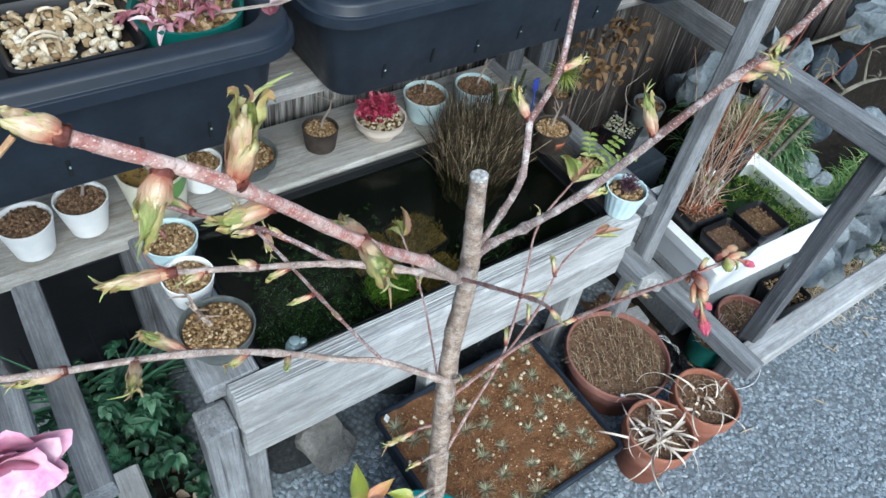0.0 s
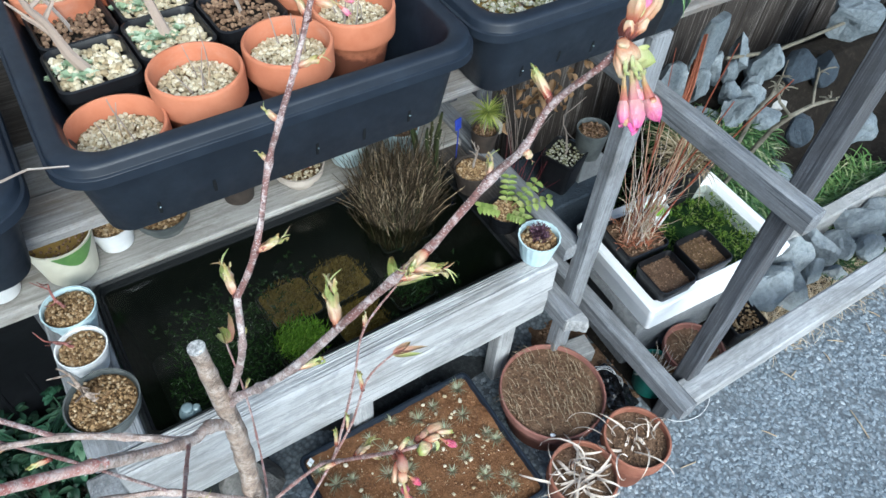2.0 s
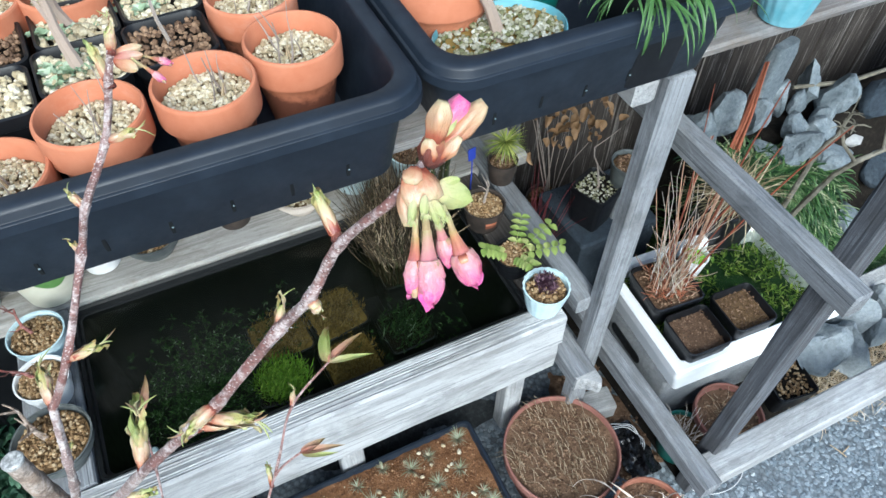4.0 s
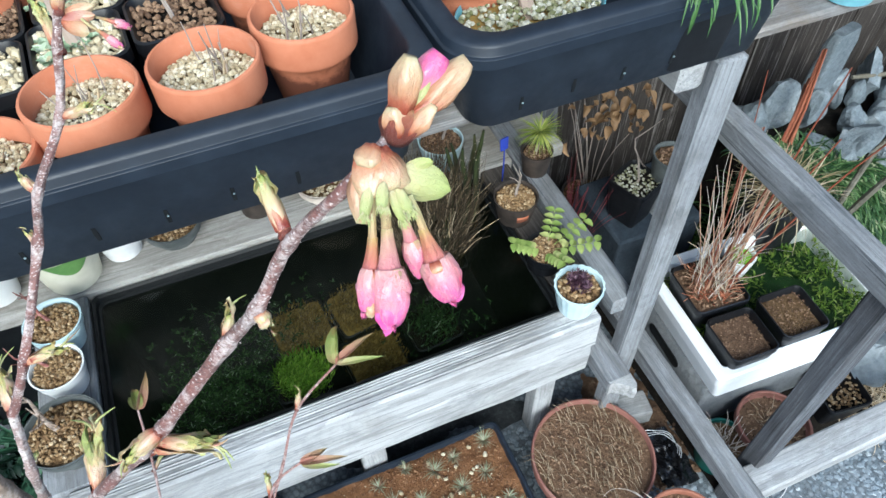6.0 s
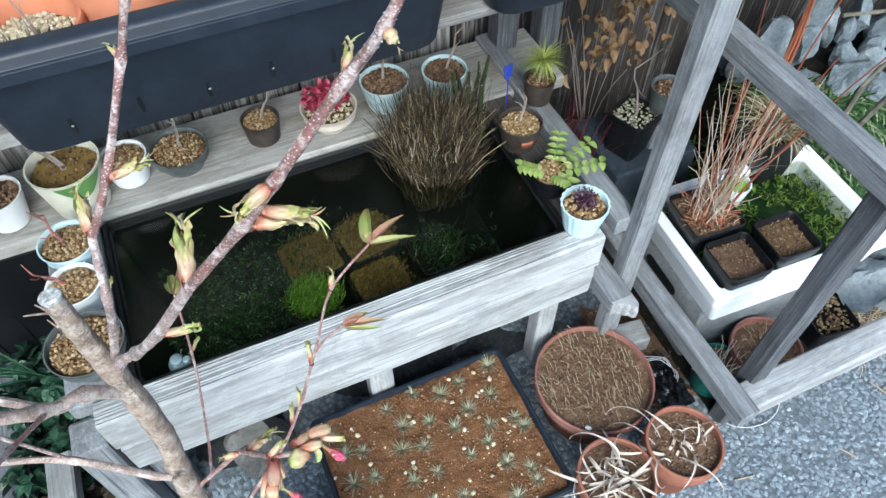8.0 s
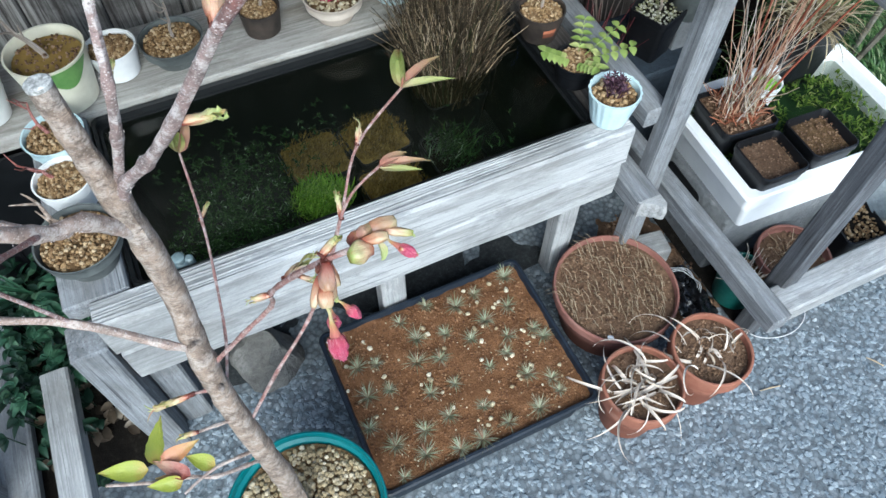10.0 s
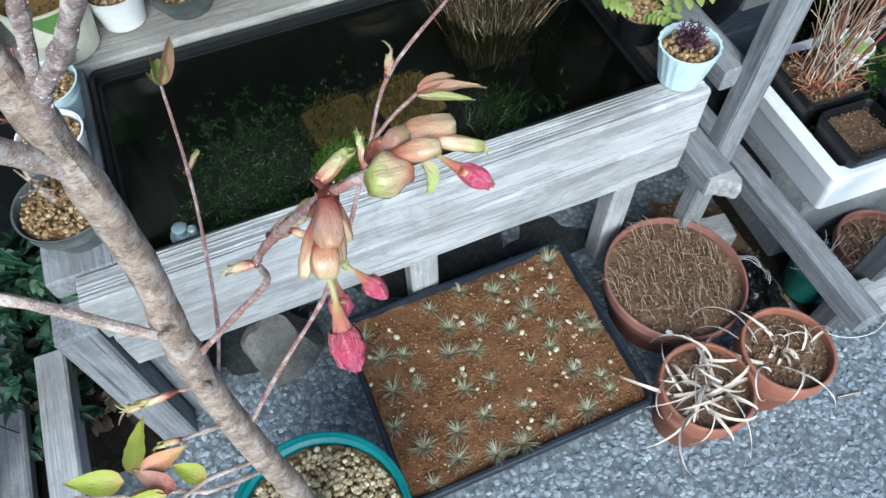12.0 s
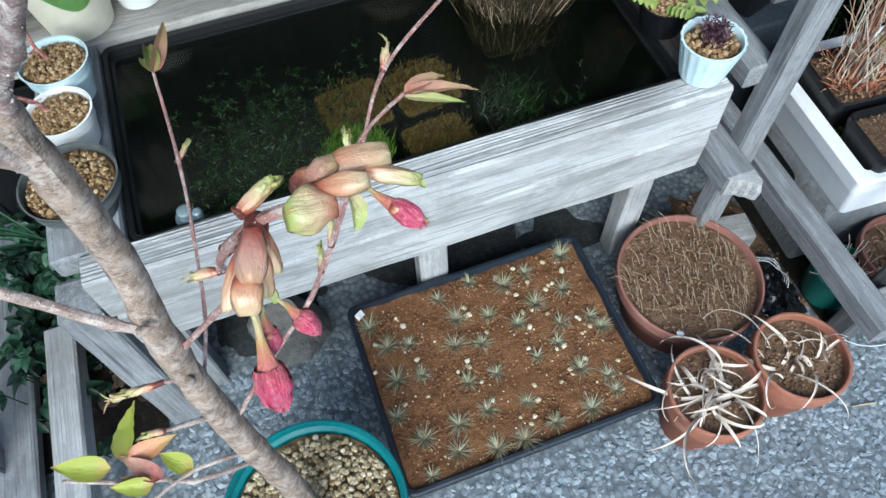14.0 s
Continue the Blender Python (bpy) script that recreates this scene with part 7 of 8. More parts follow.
def spindle(length, radius, n=12, tip=0.25, fat=0.45, rough=0.05, bend=0.0):
    """A closed spindle along z: a bud scale, calyx or folded petal."""
    g = Geo()
    g.soft = True
    n = max(n, 18)
    rings, o = [], rnd.uniform(0, 99)
    for i in range(15):
        t = i / 14
        if t < fat:
            r = radius * (0.55 + 0.45 * math.sin(math.pi / 2 * t / fat))
        else:
            r = radius * (tip + (1 - tip) * math.cos(math.pi / 2 * (t - fat) / (1 - fat)) ** 0.9)
        c = bend * length * t * t
        ringpts = []
        for k in range(n):
            a = 2 * math.pi * k / n
            q = r * (1 + 0.11 * math.cos(4 * a + o + 3 * t) + 3.2 * rough * noise.noise((2.2 * math.cos(a) + o, 2.2 * math.sin(a), t * 2.6)) + rnd.uniform(-rough, rough) * 0.12)
            ringpts.append(Vector((c + q * math.cos(a), q * math.sin(a), length * t)))
        rings.append(ringpts)
    g.loft(rings)
    return g


def facing(base, tip, spin=0.0):
    """A pose with z from base to tip."""
    b, e = Vector(base) - ORIGIN, Vector(tip) - ORIGIN
    return Matrix.Translation(b) @ (e - b).to_track_quat("Z", "Y").to_matrix().to_4x4() @ pose(0, 0, 0, 0, 0, spin), (e - b).length


def scales(radius, length, n, start, lean):
    """Overlapping bud scales round the z axis."""
    g = Geo()
    for k in range(n):
        a = 6.283 * k / n + rnd.uniform(-0.2, 0.2)
        out = Vector((math.cos(a), math.sin(a), 0))
        base = out * radius * 0.55 + Vector((0, 0, start * rnd.uniform(0.6, 1.2)))
        g.leaf(base, Vector((0, 0, 1)) + out * lean, out, length * rnd.uniform(0.85, 1.15), radius * 2.1, 0.12, -0.55, 6, 0.5)
    return g


def finger(way, start, length, radius, bend):
    """A thin curled green tip."""
    g = Geo()
    way = Vector(way).normalized()
    side = way.orthogonal().normalized()
    side.rotate(Matrix.Rotation(rnd.uniform(0, 6.28), 3, way))
    pts = [Vector(start) + way * (length * t) + side * (bend * length * t * t) for t in (0, 0.3, 0.6, 0.85, 1.0)]
    g.tube(pts, [radius, radius * 1.15, radius, radius * 0.7, radius * 0.25], 6, 0.1)
    return g


def sheath(g, r, z0, length, a0, span, belly=0.2, flare=0.0, curl=0.0, frill=0.0, point=2.5, rows=12):
    """A thin scale or folded leaf wrapped part of the way round the z axis, with a frayed, curling tip."""
    out, side, up = Vector((math.cos(a0), math.sin(a0), 0)), Vector((-math.sin(a0), math.cos(a0), 0)), Vector((0, 0, 1))
    axis, o, verts, cols = Vector((0, 0, z0)), rnd.uniform(0, 99), [], 7
    for j in range(rows + 1):
        t = j / rows
        phi = flare * t + curl * max(0.0, (t - 0.5) / 0.5) ** 1.6
        w = 1 - 0.93 * t ** point
        rr = r * (0.8 + belly * math.sin(math.pi * min(1, t * 1.1))) * (1 - 0.3 * t)
        far = out * math.cos(phi) - up * math.sin(phi)
        for k in range(cols):
            u = -1 + 2 * k / (cols - 1)
            a = u * span * 0.5 * w
            p = axis + far * (rr * math.cos(a)) + side * (rr * math.sin(a))
            p += far * (frill * length * (0.2 + t) * noise.noise((u * 1.7 + o, t * 4.0, 3.3)))
            p += up * (frill * 0.8 * length * t * noise.noise((u * 3.1 + o, t * 2.0, 8.1)))
            verts.append(p)
        axis = axis + (out * math.sin(phi) + up * math.cos(phi)) * (length / rows)
    g.soft = True
    g.add(verts, [(j * cols + k, j * cols + k + 1, (j + 1) * cols + k + 1, (j + 1) * cols + k) for j in range(rows) for k in range(cols - 1)])
    return g


def leaf_bud(base, tip, fat=1.0, green=3, brown=0.16):
    """An opening leaf bud: brown scales, cream sheaths and folded leaves with curled tips."""
    m, L = facing(base, tip, rnd.uniform(0, 360))
    closed = green <= 1
    r = L * (0.105 if closed else 0.088) * fat
    ob = part("leaf_bud", spindle(L * (0.9 if closed else 0.6), r * 0.86, 14, 0.3, 0.45, 0.1, rnd.uniform(-0.1, 0.1)), BUD_SKIN, tree, m=m)
    g = Geo()
    for k in range(4):
        sheath(g, r * rnd.uniform(0.82, 0.98), -L * 0.015, L * (brown + rnd.uniform(-0.06, 0.1)), 1.571 * k + rnd.uniform(-0.3, 0.3), 2.0, 0.3, rnd.uniform(-0.05, 0.1), 0.0, 0.03, 3.0, 8)
    part("bud_scale", g, BUD_BROWN, ob)
    if closed:
        for k in range(2):
            part("bud_scale", sheath(Geo(), r * 1.02, L * 0.12, L * rnd.uniform(0.55, 0.75), 3.14 * k + rnd.uniform(-0.4, 0.4), 2.6, 0.22, -0.08, -0.2, 0.03, 2.5), (BUD_ORANGE, BUD_SKIN)[k], ob)
        for k in range(4):
            part("bud_tip", sheath(Geo(), r * rnd.uniform(0.55, 0.85), L * rnd.uniform(0.45, 0.55), L * rnd.uniform(0.42, 0.56), 1.571 * k + rnd.uniform(-0.4, 0.4), 2.0, 0.4, rnd.uniform(0.0, 0.25), rnd.uniform(-1.2, 0.8), 0.3, 4.0, 14), (BUD_GREEN, LEAF_FRESH)[k % 2], ob)
        return ob
    turn = rnd.uniform(0, 6.28)
    for k in range(3):
        part("bud_scale", sheath(Geo(), r * rnd.uniform(1.0, 1.15), L * rnd.uniform(0.08, 0.18), L * rnd.uniform(0.42, 0.6), turn + 2.094 * k + rnd.uniform(-0.4, 0.4), 2.3, 0.4, rnd.uniform(0.0, 0.2), rnd.uniform(-0.4, 1.3), 0.12, 2.4), (SHEATH, BUD_SKIN, SHEATH)[k], ob)
    for k in range(green):
        long = L * rnd.uniform(0.44, 0.68)
        part("young_leaf", sheath(Geo(), r * rnd.uniform(0.7, 1.0), L * rnd.uniform(0.2, 0.3), long, turn + 6.283 * k / green + rnd.uniform(-0.5, 0.5), 2.4, 0.5, rnd.uniform(-0.05, 0.28), rnd.uniform(-0.9, 2.4), 0.17, rnd.uniform(1.5, 2.8), 16), (LEAF_FRESH, SHEATH, LEAF_FRESH, LEAF_YOUNG, BUD_GREEN)[k % 5], ob)
    for k in range(3):
        part("bud_tip", finger((rnd.uniform(-0.2, 0.2), rnd.uniform(-0.2, 0.2), 1), (0, 0, L * 0.72), L * rnd.uniform(0.16, 0.28), L * 0.014, rnd.uniform(0.4, 1.4)), (BUD_GREEN, LEAF_COPPER, BUD_GREEN)[k], ob)
    return ob


BUDS = [
    ((0.317, 0.191, 0.885), (0.325, 0.219, 0.907), 1.0, 4), ((0.348, 0.179, 0.926), (0.379, 0.171, 0.929), 1.0, 3), ((0.363, 0.167, 0.957), (0.342, 0.163, 0.949), 1.3, 3),
    ((0.353, 0.176, 0.937), (0.381, 0.163, 0.933), 1.0, 4), ((0.393, 0.162, 0.997), (0.399, 0.172, 1.006), 1.4, 2), ((0.405, 0.155, 1.018), (0.4075, 0.148, 1.012), 2.4, 2),
    ((0.418, 0.157, 1.039), (0.4165, 0.172, 1.05), 1.3, 1), ((0.27, 0.243, 0.832), (0.275, 0.25, 0.84), 1.4, 1), ((0.277, 0.256, 0.866), (0.277, 0.283, 0.882), 1.0, 4),
    ((0.296, 0.259, 0.897), (0.32, 0.258, 0.904), 1.0, 4), ((0.322, 0.285, 0.94), (0.318, 0.295, 0.945), 1.5, 2), ((0.333, 0.287, 0.965), (0.327, 0.299, 0.972), 1.5, 2),
    ((0.352, 0.301, 0.988), (0.372, 0.297, 0.994), 1.0, 3), ((0.364, 0.302, 1.014), (0.361, 0.316, 1.029), 1.1, 1), ((0.27, 0.338, 0.611), (0.281, 0.348, 0.617), 1.2, 1),
    ((0.395, 0.32, 0.656), (0.404, 0.333, 0.669), 1.3, 2), ((0.301, 0.182, 0.727), (0.286, 0.185, 0.725), 1.3, 3), ((0.309, 0.165, 0.762), (0.33, 0.168, 0.77), 1.2, 3),
    ((0.315, 0.153, 0.78), (0.323, 0.148, 0.776), 1.3, 2), ((0.29, 0.21, 0.833), (0.311, 0.205, 0.834), 1.1, 1), ((0.198, 0.137, 0.855), (0.2005, 0.128, 0.85), 1.5, 2), ((0.2, 0.16, 0.838), (0.216, 0.152, 0.84), 1.0, 3),
    ((0.055, 0.172, 0.971), (0.068, 0.175, 1.012), 1.25, 4), ((0.034, 0.17, 0.989), (0.017, 0.155, 0.971), 1.6, 4), ((0.07, 0.176, 0.952), (0.043, 0.18, 0.948), 1.4, 4),
    ((0.113, 0.186, 0.902), (0.108, 0.147, 0.907), 1.3, 5), ((0.118, 0.187, 0.896), (0.119, 0.224, 0.883), 1.1, 4), ((0.012, 0.168, 1.009), (-0.006, 0.177, 1.018), 1.9, 2),
    ((0.049, 0.277, 0.822), (0.004, 0.284, 0.824), 1.0, 5), ((0.094, 0.271, 0.807), (0.08, 0.28, 0.815), 1.7, 2), ((0.065, 0.275, 0.816), (0.045, 0.273, 0.816), 1.3, 3),
    ((0.101, 0.294, 0.816), (0.096, 0.312, 0.832), 1.3, 3), ((0.073, 0.311, 0.827), (0.063, 0.335, 0.825), 1.3, 4), ((0.119, 0.282, 0.808), (0.105, 0.296, 0.819), 1.0, 3),
    ((0.108, 0.29, 0.814), (0.105, 0.276, 0.801), 1.4, 3), ((0.013, 0.257, 0.786), (0.003, 0.225, 0.797), 1.1, 3), ((0.042, 0.257, 0.772), (0.017, 0.287, 0.778), 1.0, 4),
    ((-0.019, 0.257, 0.801), (-0.051, 0.259, 0.806), 1.2, 3), ((0.077, 0.26, 0.743), (0.054, 0.25, 0.75), 1.0, 3), ((0.105, 0.262, 0.718), (0.097, 0.249, 0.723), 1.5, 1),
    ((0.13, 0.272, 0.759), (0.114, 0.275, 0.755), 1.3, 1), ((0.15, 0.268, 0.721), (0.146, 0.278, 0.725), 1.7, 1), ((0.116, 0.274, 0.793), (0.1, 0.275, 0.789), 1.4, 1), ((0.099, 0.28, 0.828), (0.083, 0.284, 0.827), 1.4, 2),
    ((0.2195, 0.246, 0.53), (0.178, 0.246, 0.53), 0.62, 4), ((0.212, 0.222, 0.514), (0.194, 0.224, 0.516), 1.2, 3), ((0.33, 0.262, 0.57), (0.335, 0.272, 0.585), 1.2, 1), ((0.36, 0.256, 0.665), (0.363, 0.268, 0.68), 1.1, 1), ((0.34, 0.252, 0.61), (0.345, 0.262, 0.625), 1.1, 1),
]
for base, tip, fat, green in BUDS:
    leaf_bud(base, tip, fat, green)


def open_leaf(base, tip, width, mat, curl=0.3, up=(0, -0.4, 1), name="young_leaf", fold=0.6, shape=0.7, blunt=0.75, wave=0.035):
    m, L = facing(base, tip)
    up = m.to_3x3().inverted() @ Vector(up)
    g = Geo()
    g.leaf((0, 0, 0), (0, 0, 1), up, L * 1.05, width, curl, fold, 12, shape, 1.6, wave, blunt)
    return part(name, g, mat, tree, m=m)


for base, tip, w, mat in (((0.435, 0.327, 0.691), (0.444, 0.359, 0.717), 0.0095, LEAF_YOUNG), ((0.435, 0.327, 0.691), (0.477, 0.337, 0.712), 0.006, LEAF_COPPER), ((0.435, 0.327, 0.691), (0.481, 0.313, 0.699), 0.005, BUD_GREEN),
                          ((0.389, 0.252, 0.71), (0.428, 0.24, 0.716), 0.005, LEAF_COPPER), ((0.389, 0.252, 0.71), (0.414, 0.252, 0.719), 0.0055, LEAF_COPPER), ((0.389, 0.252, 0.708), (0.42, 0.237, 0.708), 0.004, BUD_GREEN),
                          ((0.275, 0.378, 0.645), (0.278, 0.399, 0.66), 0.008, LEAF_YOUNG), ((0.275, 0.378, 0.645), (0.296, 0.404, 0.668), 0.007, LEAF_COPPER), ((0.275, 0.378, 0.645), (0.268, 0.4, 0.65), 0.006, BUD_GREEN)):
    open_leaf(base, Vector(base).lerp(Vector(tip), 0.76), w * 1.1, mat, rnd.uniform(0.2, 1.1), (rnd.uniform(-0.6, 0.6), -0.5, 1), fold=rnd.uniform(1.1, 2.0), shape=0.58, blunt=1.0, wave=0.1)
SPROUT = [
    ((0.161, 0.239, 0.446), (0.173, 0.277, 0.452), 0.019, LEAF_SPROUT, (-0.5, -0.3, 1)), ((0.158, 0.231, 0.463), (0.121, 0.243, 0.468), 0.017, LEAF_SPROUT, (0, -0.4, 1)), ((0.165, 0.238, 0.448), (0.198, 0.243, 0.452), 0.015, LEAF_AMBER, (-0.2, -0.5, 1)),
    ((0.206, 0.217, 0.448), (0.186, 0.234, 0.452), 0.014, LEAF_SPROUT, (0.3, -0.5, 1)), ((0.185, 0.218, 0.447), (0.159, 0.242, 0.452), 0.013, BRACT_PINK, (0.3, -0.5, 1)), ((0.178, 0.217, 0.446), (0.151, 0.221, 0.452), 0.013, LEAF_SPROUT, (0, -0.6, 1)),
    ((0.178, 0.218, 0.444), (0.157, 0.228, 0.447), 0.011, LEAF_AMBER, (0.2, -0.5, 1)),
]
# the low sprout with yellow-green and amber leaves
for base, tip, w, mat, up in SPROUT:
    open_leaf(base, tip, w, mat, rnd.uniform(0.1, 0.4), up, fold=rnd.uniform(0.3, 0.6), shape=0.55, blunt=1.0, wave=0.04)


def flower_bud(base, tip, fat, petal, tipmat, calyx=CALYX, neck=0.4, name="flower"):
    """A hanging blossom bud: stalk, calyx tube and crumpled closed petals."""
    m, L = facing(base, tip, rnd.uniform(0, 360))
    g = Geo()
    joint = L * neck
    g.tube([(0, 0, 0), (L * 0.02, L * 0.01, joint * 0.5), (0, 0, joint + L * 0.06)], [L * 0.034, L * 0.032, L * 0.04], 8)
    ob = part("flower_stalk", g, STALK, tree, m=m)
    cup = Geo()
    rr = L * 0.122 * fat
    z0 = joint + (L - joint) * 0.42
    n, o, rings = 24, rnd.uniform(0, 99), []
    for i in range(9):
        t = i / 8
        r = L * 0.042 + (rr * 0.72 - L * 0.042) * t ** 1.5
        rings.append([Vector((r * w * math.cos(a), r * w * math.sin(a), joint + (z0 + L * 0.03 - joint) * t)) for a, w in ((2 * math.pi * k / n, 1 + 0.05 * math.cos(5 * 2 * math.pi * k / n) + 0.08 * noise.noise((2 * math.cos(6.283 * k / n) + o, 2 * math.sin(6.283 * k / n), t * 2))) for k in range(n))])
    cup.loft(rings)
    part("calyx", cup, calyx, ob)
    part("closed_petal", spindle((L - z0) * 0.94, rr * 0.94, 18, 0.5, 0.5, 0.13), petal, ob, m=pose(0, 0, z0))
    turn = rnd.uniform(0, 6.28)
    for k in range(5):
        part("closed_petal", sheath(Geo(), rr * rnd.uniform(0.86, 1.04), z0 - (L - z0) * 0.04, (L - z0) * rnd.uniform(0.86, 1.06), turn + 1.2566 * k + rnd.uniform(-0.25, 0.25), 2.0, 0.42, rnd.uniform(-0.06, 0.06), rnd.uniform(-1.6, -1.0), 0.13, 5.0, 18), petal, ob)
    for k in range(2):
        part("sepal", sheath(Geo(), rr * 0.98, z0 - (L - z0) * 0.05, (L - z0) * rnd.uniform(0.4, 0.75), turn + 0.6 + 2.6 * k, 0.8, 0.4, rnd.uniform(-0.05, 0.15), 0.2, 0.05, 1.6), (calyx, BUD_ORANGE)[k], ob)
    part("petal_tip", spindle((L - z0) * 0.5, rr * 0.5, 10, 0.4, 0.5, 0.14), tipmat, ob, m=pose(rr * 0.22, -rr * 0.22, L * 1.0 - (L - z0) * 0.45))
    return ob


def bract(base, tip, width, mat, curl=0.2, fringe=False):
    ob = open_leaf(base, tip, width, mat, curl, (0, -1, 0.4), "bract", -0.6, 0.9, 0.5)
    if fringe:
        m, L = facing(base, tip)
        s = (m.to_3x3().inverted() @ Vector((0, -1, 0.4))).cross(Vector((0, 0, 1))).normalized()
        g = Geo()
        for k in range(14):
            o = (k - 6.5) / 13
            p = Vector((0, 0, L * rnd.uniform(0.8, 0.98) - L * 0.35 * o * o)) + s * width * o * 0.9
            g.tube([p, p + Vector((0, 0, 0.0015)) + s * 0.0009 * o], [0.00016, 0.00007], 4)
        part("fringe_hair", g, BUD_GREEN, ob, kind="stuff")
    return ob


def scale_bud(base, tip, radius, mat, fat=0.55, tipr=0.45, flat=0.7, name="bract"):
    """A closed, slightly flattened scale."""
    m, L = facing(base, tip, rnd.uniform(-30, 30))
    return part(name, spindle(L, radius, 14, tipr, fat, 0.09, rnd.uniform(-0.06, 0.1)), mat, tree, m=m @ Matrix.Diagonal((1, flat, 1, 1)))


# the blossom on the long branch
for base, tip, fat, petal, tipmat, cal, neck in (((0.439, 0.137, 1.0679), (0.432, 0.118, 1.0458), 1.08, PETAL_PINK, PETAL_HOT, CALYX_PINK, 0.3), ((0.4371, 0.138, 1.0654), (0.4282, 0.122, 1.0472), 0.9, PETAL_PINK, BUD_ORANGE, CALYX, 0.36),
                                                 ((0.4415, 0.1375, 1.0654), (0.4423, 0.1275, 1.0471), 0.95, PETAL_PINK, PETAL_PINK, CALYX_PINK, 0.3), ((0.4437, 0.136, 1.0639), (0.447, 0.12, 1.0439), 1.25, PETAL_PINK, PETAL_HOT, CALYX, 0.3)):
    flower_bud(base, tip, fat, petal, tipmat, cal, neck)
for base, tip, w, mat, curl, fr in (((0.442, 0.138, 1.0676), (0.4522, 0.134, 1.0634), 0.009, BUD_GREEN, 0.1, False), ((0.4441, 0.14, 1.0668), (0.4501, 0.138, 1.0693), 0.0034, BUD_GREEN, 0.1, False), ((0.4363, 0.137, 1.0696), (0.4325, 0.131, 1.0658), 0.0028, BUD_GREEN, 0.2, True),
                                    ((0.4388, 0.136, 1.0703), (0.4365, 0.131, 1.0668), 0.0028, BUD_GREEN, 0.2, True), ((0.4412, 0.137, 1.0671), (0.4428, 0.131, 1.0631), 0.0026, BUD_GREEN, 0.2, True), ((0.44, 0.137, 1.067), (0.441, 0.131, 1.061), 0.0024, BUD_GREEN, 0.2, True)):
    bract(base, tip, w, mat, curl, fr)
for base, tip, r in (((0.4365, 0.1435, 1.071), (0.4312, 0.134, 1.0628), 0.0026), ((0.4375, 0.1435, 1.0725), (0.4355, 0.136, 1.0665), 0.0034), ((0.439, 0.1435, 1.0725), (0.4395, 0.136, 1.067), 0.0036), ((0.4405, 0.1435, 1.072), (0.4435, 0.1365, 1.0665), 0.0034), ((0.4395, 0.144, 1.073), (0.436, 0.14, 1.0715), 0.003)):
    scale_bud(base, tip, r, BUD_ORANGE, 0.6, 0.5)
# the large unopened bud at its end
scale_bud((0.4445, 0.148, 1.0685), (0.4495, 0.15, 1.0755), 0.0042, BUD_BROWN, 0.6, 0.6, 0.9, "bud_scale")
scale_bud((0.4455, 0.147, 1.0705), (0.4465, 0.149, 1.077), 0.0026, BUD_ORANGE, 0.5, 0.5, 0.7, "bud_scale")
scale_bud((0.4475, 0.147, 1.07), (0.4545, 0.1475, 1.0765), 0.0028, BUD_ORANGE, 0.5, 0.5, 0.7, "bud_scale")
scale_bud((0.4472, 0.149, 1.0745), (0.4515, 0.152, 1.0863), 0.0033, BUD_ORANGE, 0.6, 0.5, 0.8, "bud_scale")
scale_bud((0.4495, 0.149, 1.0735), (0.4644, 0.15, 1.0816), 0.0034, BUD_ORANGE, 0.6, 0.5, 0.8, "bud_scale")
scale_bud((0.4485, 0.1505, 1.0745), (0.457, 0.1525, 1.081), 0.0028, BUD_GREEN, 0.6, 0.5, 0.8, "bud_scale")
scale_bud((0.4485, 0.1515, 1.0745), (0.459, 0.154, 1.0835), 0.0036, PETAL_PINK, 0.7, 0.6, 0.9, "closed_petal")

# the blossom on the upright branch
T0 = (0.368, 0.304, 1.026)
leaf_bud((0.369, 0.305, 1.028), (0.374, 0.311, 1.046), 1.3, 2)
for tip, w, mat in (((0.381, 0.304, 1.029), 0.006, BUD_ORANGE), ((0.38, 0.299, 1.028), 0.005, BRACT_PINK), ((0.376, 0.296, 1.024), 0.006, BUD_ORANGE), ((0.379, 0.3, 1.022), 0.005, BUD_ORANGE)):
    bract(T0, tip, w, mat)
flower_bud((0.376, 0.301, 1.027), (0.386, 0.294, 1.016), 0.85, PETAL_PINK, BUD_ORANGE)
flower_bud((0.378, 0.302, 1.028), (0.391, 0.3, 1.02), 0.85, PETAL_PINK, BRACT_PINK)

# the two blossoms on the low twig
scale_bud((0.3262, 0.1335, 0.8175), (0.3241, 0.1278, 0.8163), 0.0025, BUD_BROWN, 0.6, 0.7, 0.95, "bud_scale")
scale_bud((0.3236, 0.1322, 0.8147), (0.3206, 0.1312, 0.8116), 0.0014, BUD_BROWN, 0.6, 0.6, 0.9, "bud_scale")
for base, tip, r, mat in (((0.3248, 0.129, 0.819), (0.3209, 0.1184, 0.817), 0.0033, BRACT_PINK), ((0.3214, 0.122, 0.8165), (0.3191, 0.1143, 0.8121), 0.0033, BUD_ORANGE), ((0.321, 0.127, 0.8155), (0.3141, 0.1192, 0.8086), 0.002, BUD_ORANGE),
                          ((0.3258, 0.13, 0.8173), (0.3256, 0.1229, 0.8101), 0.0019, BUD_ORANGE), ((0.324, 0.128, 0.8155), (0.3225, 0.119, 0.8085), 0.0026, BUD_ORANGE), ((0.3236, 0.1225, 0.8085), (0.3242, 0.1195, 0.8045), 0.001, BUD_GREEN)):
    scale_bud(base, tip, r, mat, 0.62, 0.55, 0.8)
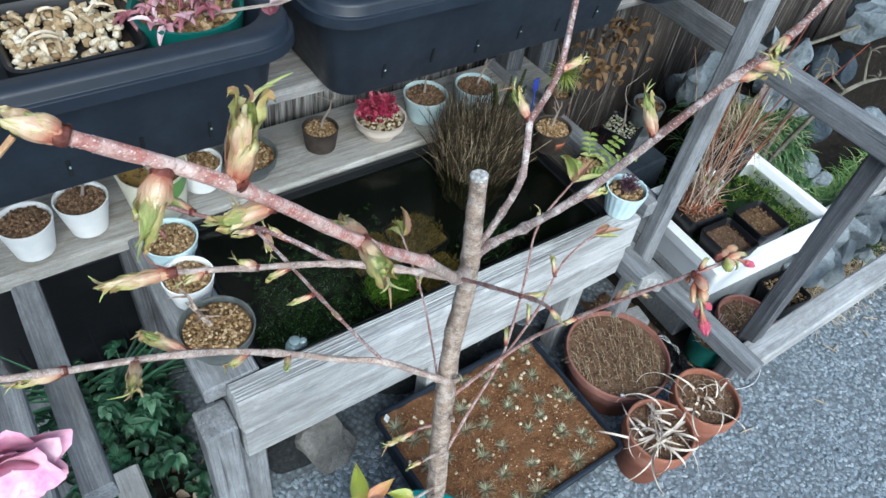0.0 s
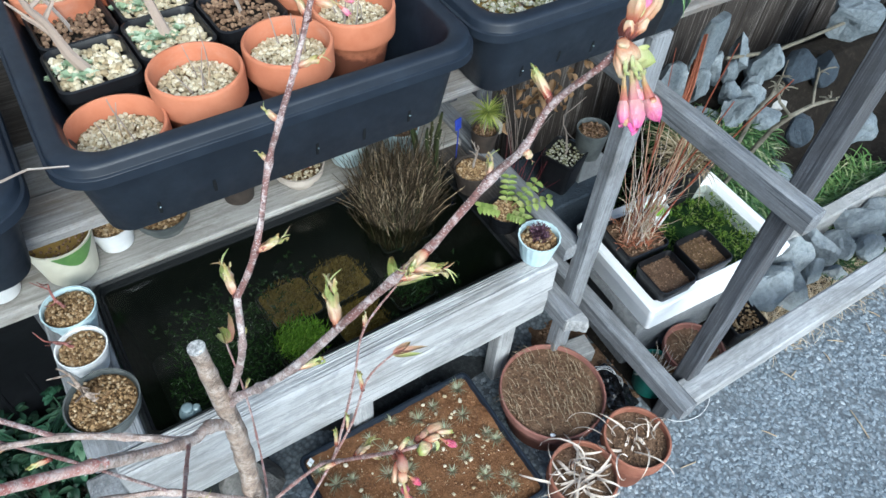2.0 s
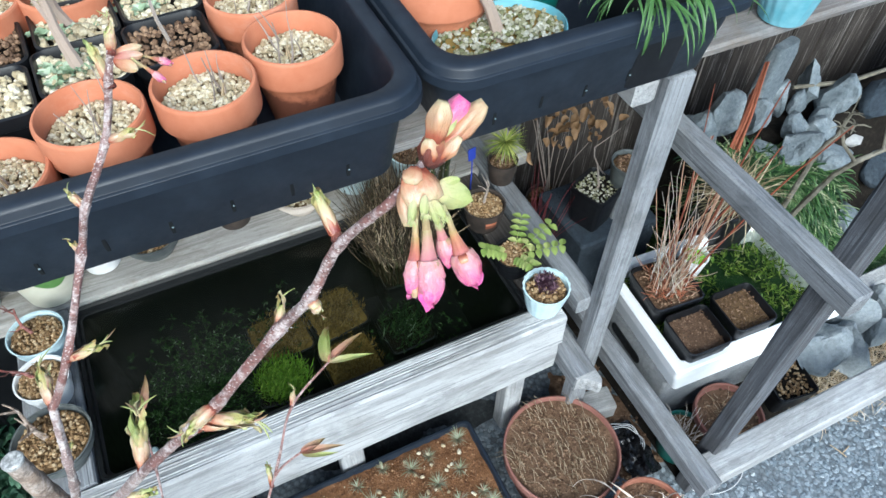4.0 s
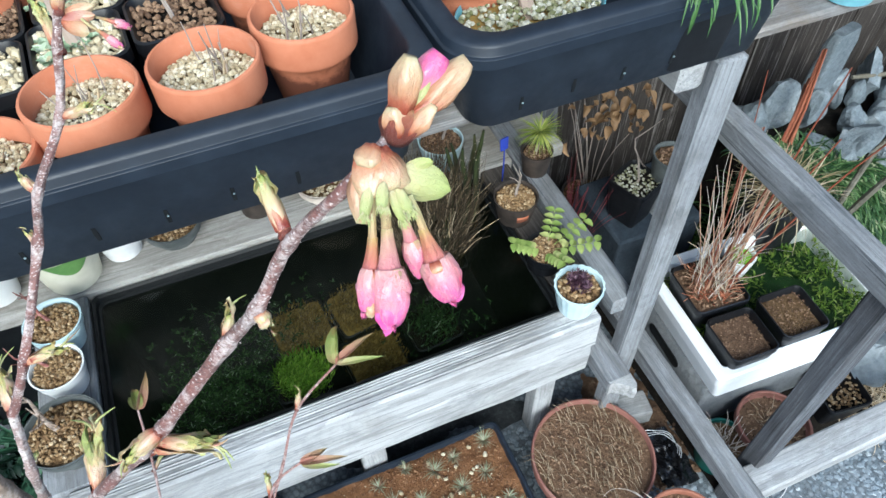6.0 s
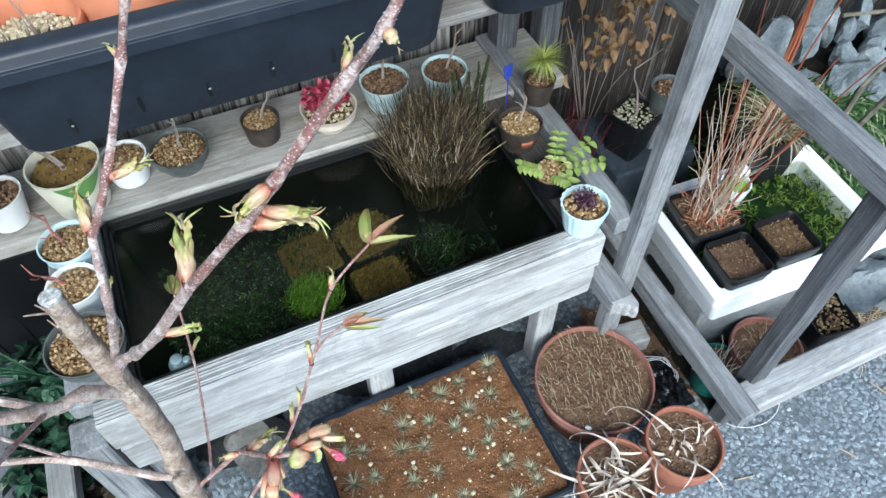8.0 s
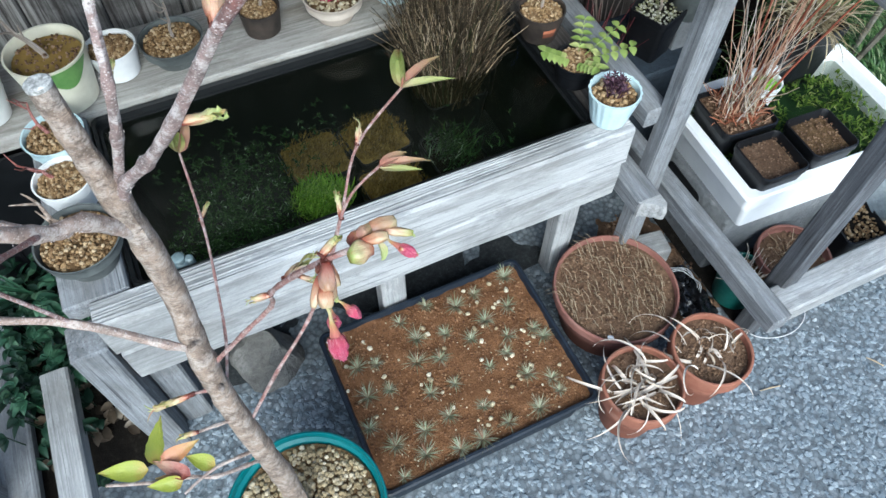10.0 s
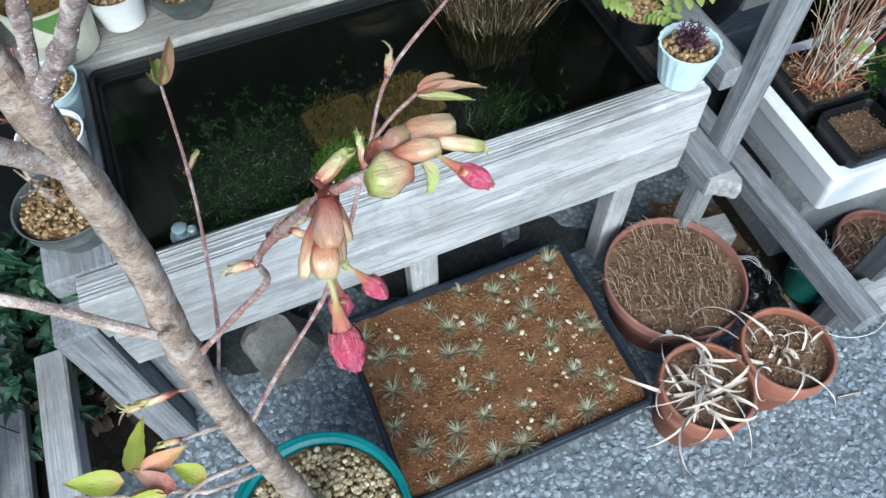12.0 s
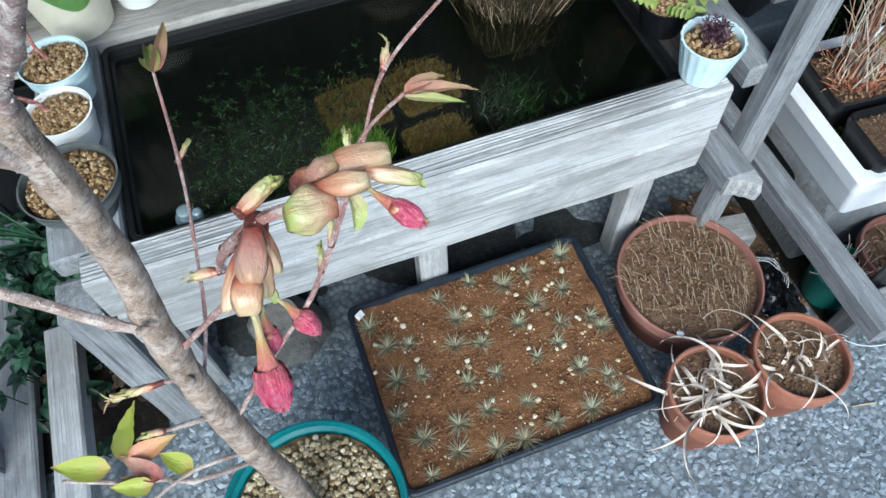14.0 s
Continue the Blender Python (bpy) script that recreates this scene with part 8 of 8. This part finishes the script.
for base, tip, fat, neck in (((0.3195, 0.1175, 0.8093), (0.3181, 0.1022, 0.7922), 1.32, 0.3), ((0.3237, 0.1212, 0.8066), (0.3302, 0.1128, 0.7991), 1.5, 0.3), ((0.321, 0.1192, 0.8055), (0.3198, 0.1126, 0.7967), 1.9, 0.15)):
    flower_bud(base, tip, fat, PETAL_DEEP, PETAL_DEEP, CALYX, neck)
scale_bud((0.335, 0.1285, 0.8275), (0.3392, 0.1275, 0.8315), 0.0027, BUD_BROWN, 0.6, 0.7, 0.95, "bud_scale")
for base, tip, r, mat in (((0.3379, 0.1271, 0.8315), (0.344, 0.1278, 0.8328), 0.0023, LEAF_COPPER), ((0.339, 0.1285, 0.831), (0.3539, 0.1287, 0.8302), 0.0033, BUD_ORANGE), ((0.338, 0.1245, 0.831), (0.3482, 0.1216, 0.8335), 0.0026, BUD_ORANGE),
                          ((0.3479, 0.1268, 0.8304), (0.3579, 0.1214, 0.8278), 0.0019, BUD_SKIN), ((0.3412, 0.1205, 0.8305), (0.3322, 0.1199, 0.8329), 0.004, BUD_SKIN)):
    scale_bud(base, tip, r, mat, 0.6, 0.6, 0.9)
open_leaf((0.3443, 0.1222, 0.8294), (0.3448, 0.1157, 0.8282), 0.0036, BUD_GREEN, 1.0, (0.6, -0.5, 1), "bract", 0.9, 0.7, 0.7, 0.06)
open_leaf((0.3565, 0.1222, 0.828), (0.359, 0.1205, 0.8275), 0.0014, BUD_GREEN, 1.0, (0.6, -0.5, 1), "bract", 0.9)
flower_bud((0.3468, 0.1238, 0.8296), (0.3556, 0.1129, 0.8271), 1.3, PETAL_DEEP, BUD_GREEN, CALYX, 0.2)
leaf_bud((0.3232, 0.1289, 0.825), (0.3332, 0.1326, 0.828), 1.6, 1)

# an open pale blossom hanging from the long left branch
BLOSSOM = Vector((-0.0348, 0.1422, 0.9223)) - ORIGIN
ob = part("flower_stalk", Geo(), STALK, tree)
g = Geo()
g.tube([Vector((0.0, 0.17, 1.012)) - ORIGIN, Vector((-0.035, 0.163, 0.985)) - ORIGIN, BLOSSOM + Vector((0, 0.006, 0.006))], [0.0009, 0.0008, 0.0012], 7)
ob.data = g.mesh("flower_stalk")
ob.data.materials.append(STALK)
for k in range(16):
    a = 6.283 * k / 5 + 0.45 * (k // 5) + rnd.uniform(-0.15, 0.15)
    g = Geo()
    d = Vector((math.cos(a), -0.3 - 0.45 * (k // 5), math.sin(a)))
    g.leaf((0, 0, 0), d, (0, -1, 0.2), rnd.uniform(0.016, 0.02), 0.0145, rnd.uniform(0.1, 0.6), 0.35, 9, 0.9, 1.3, 0.03, 0.55)
    part("petal", g, PETAL_PALE, ob, m=Matrix.Translation(BLOSSOM))
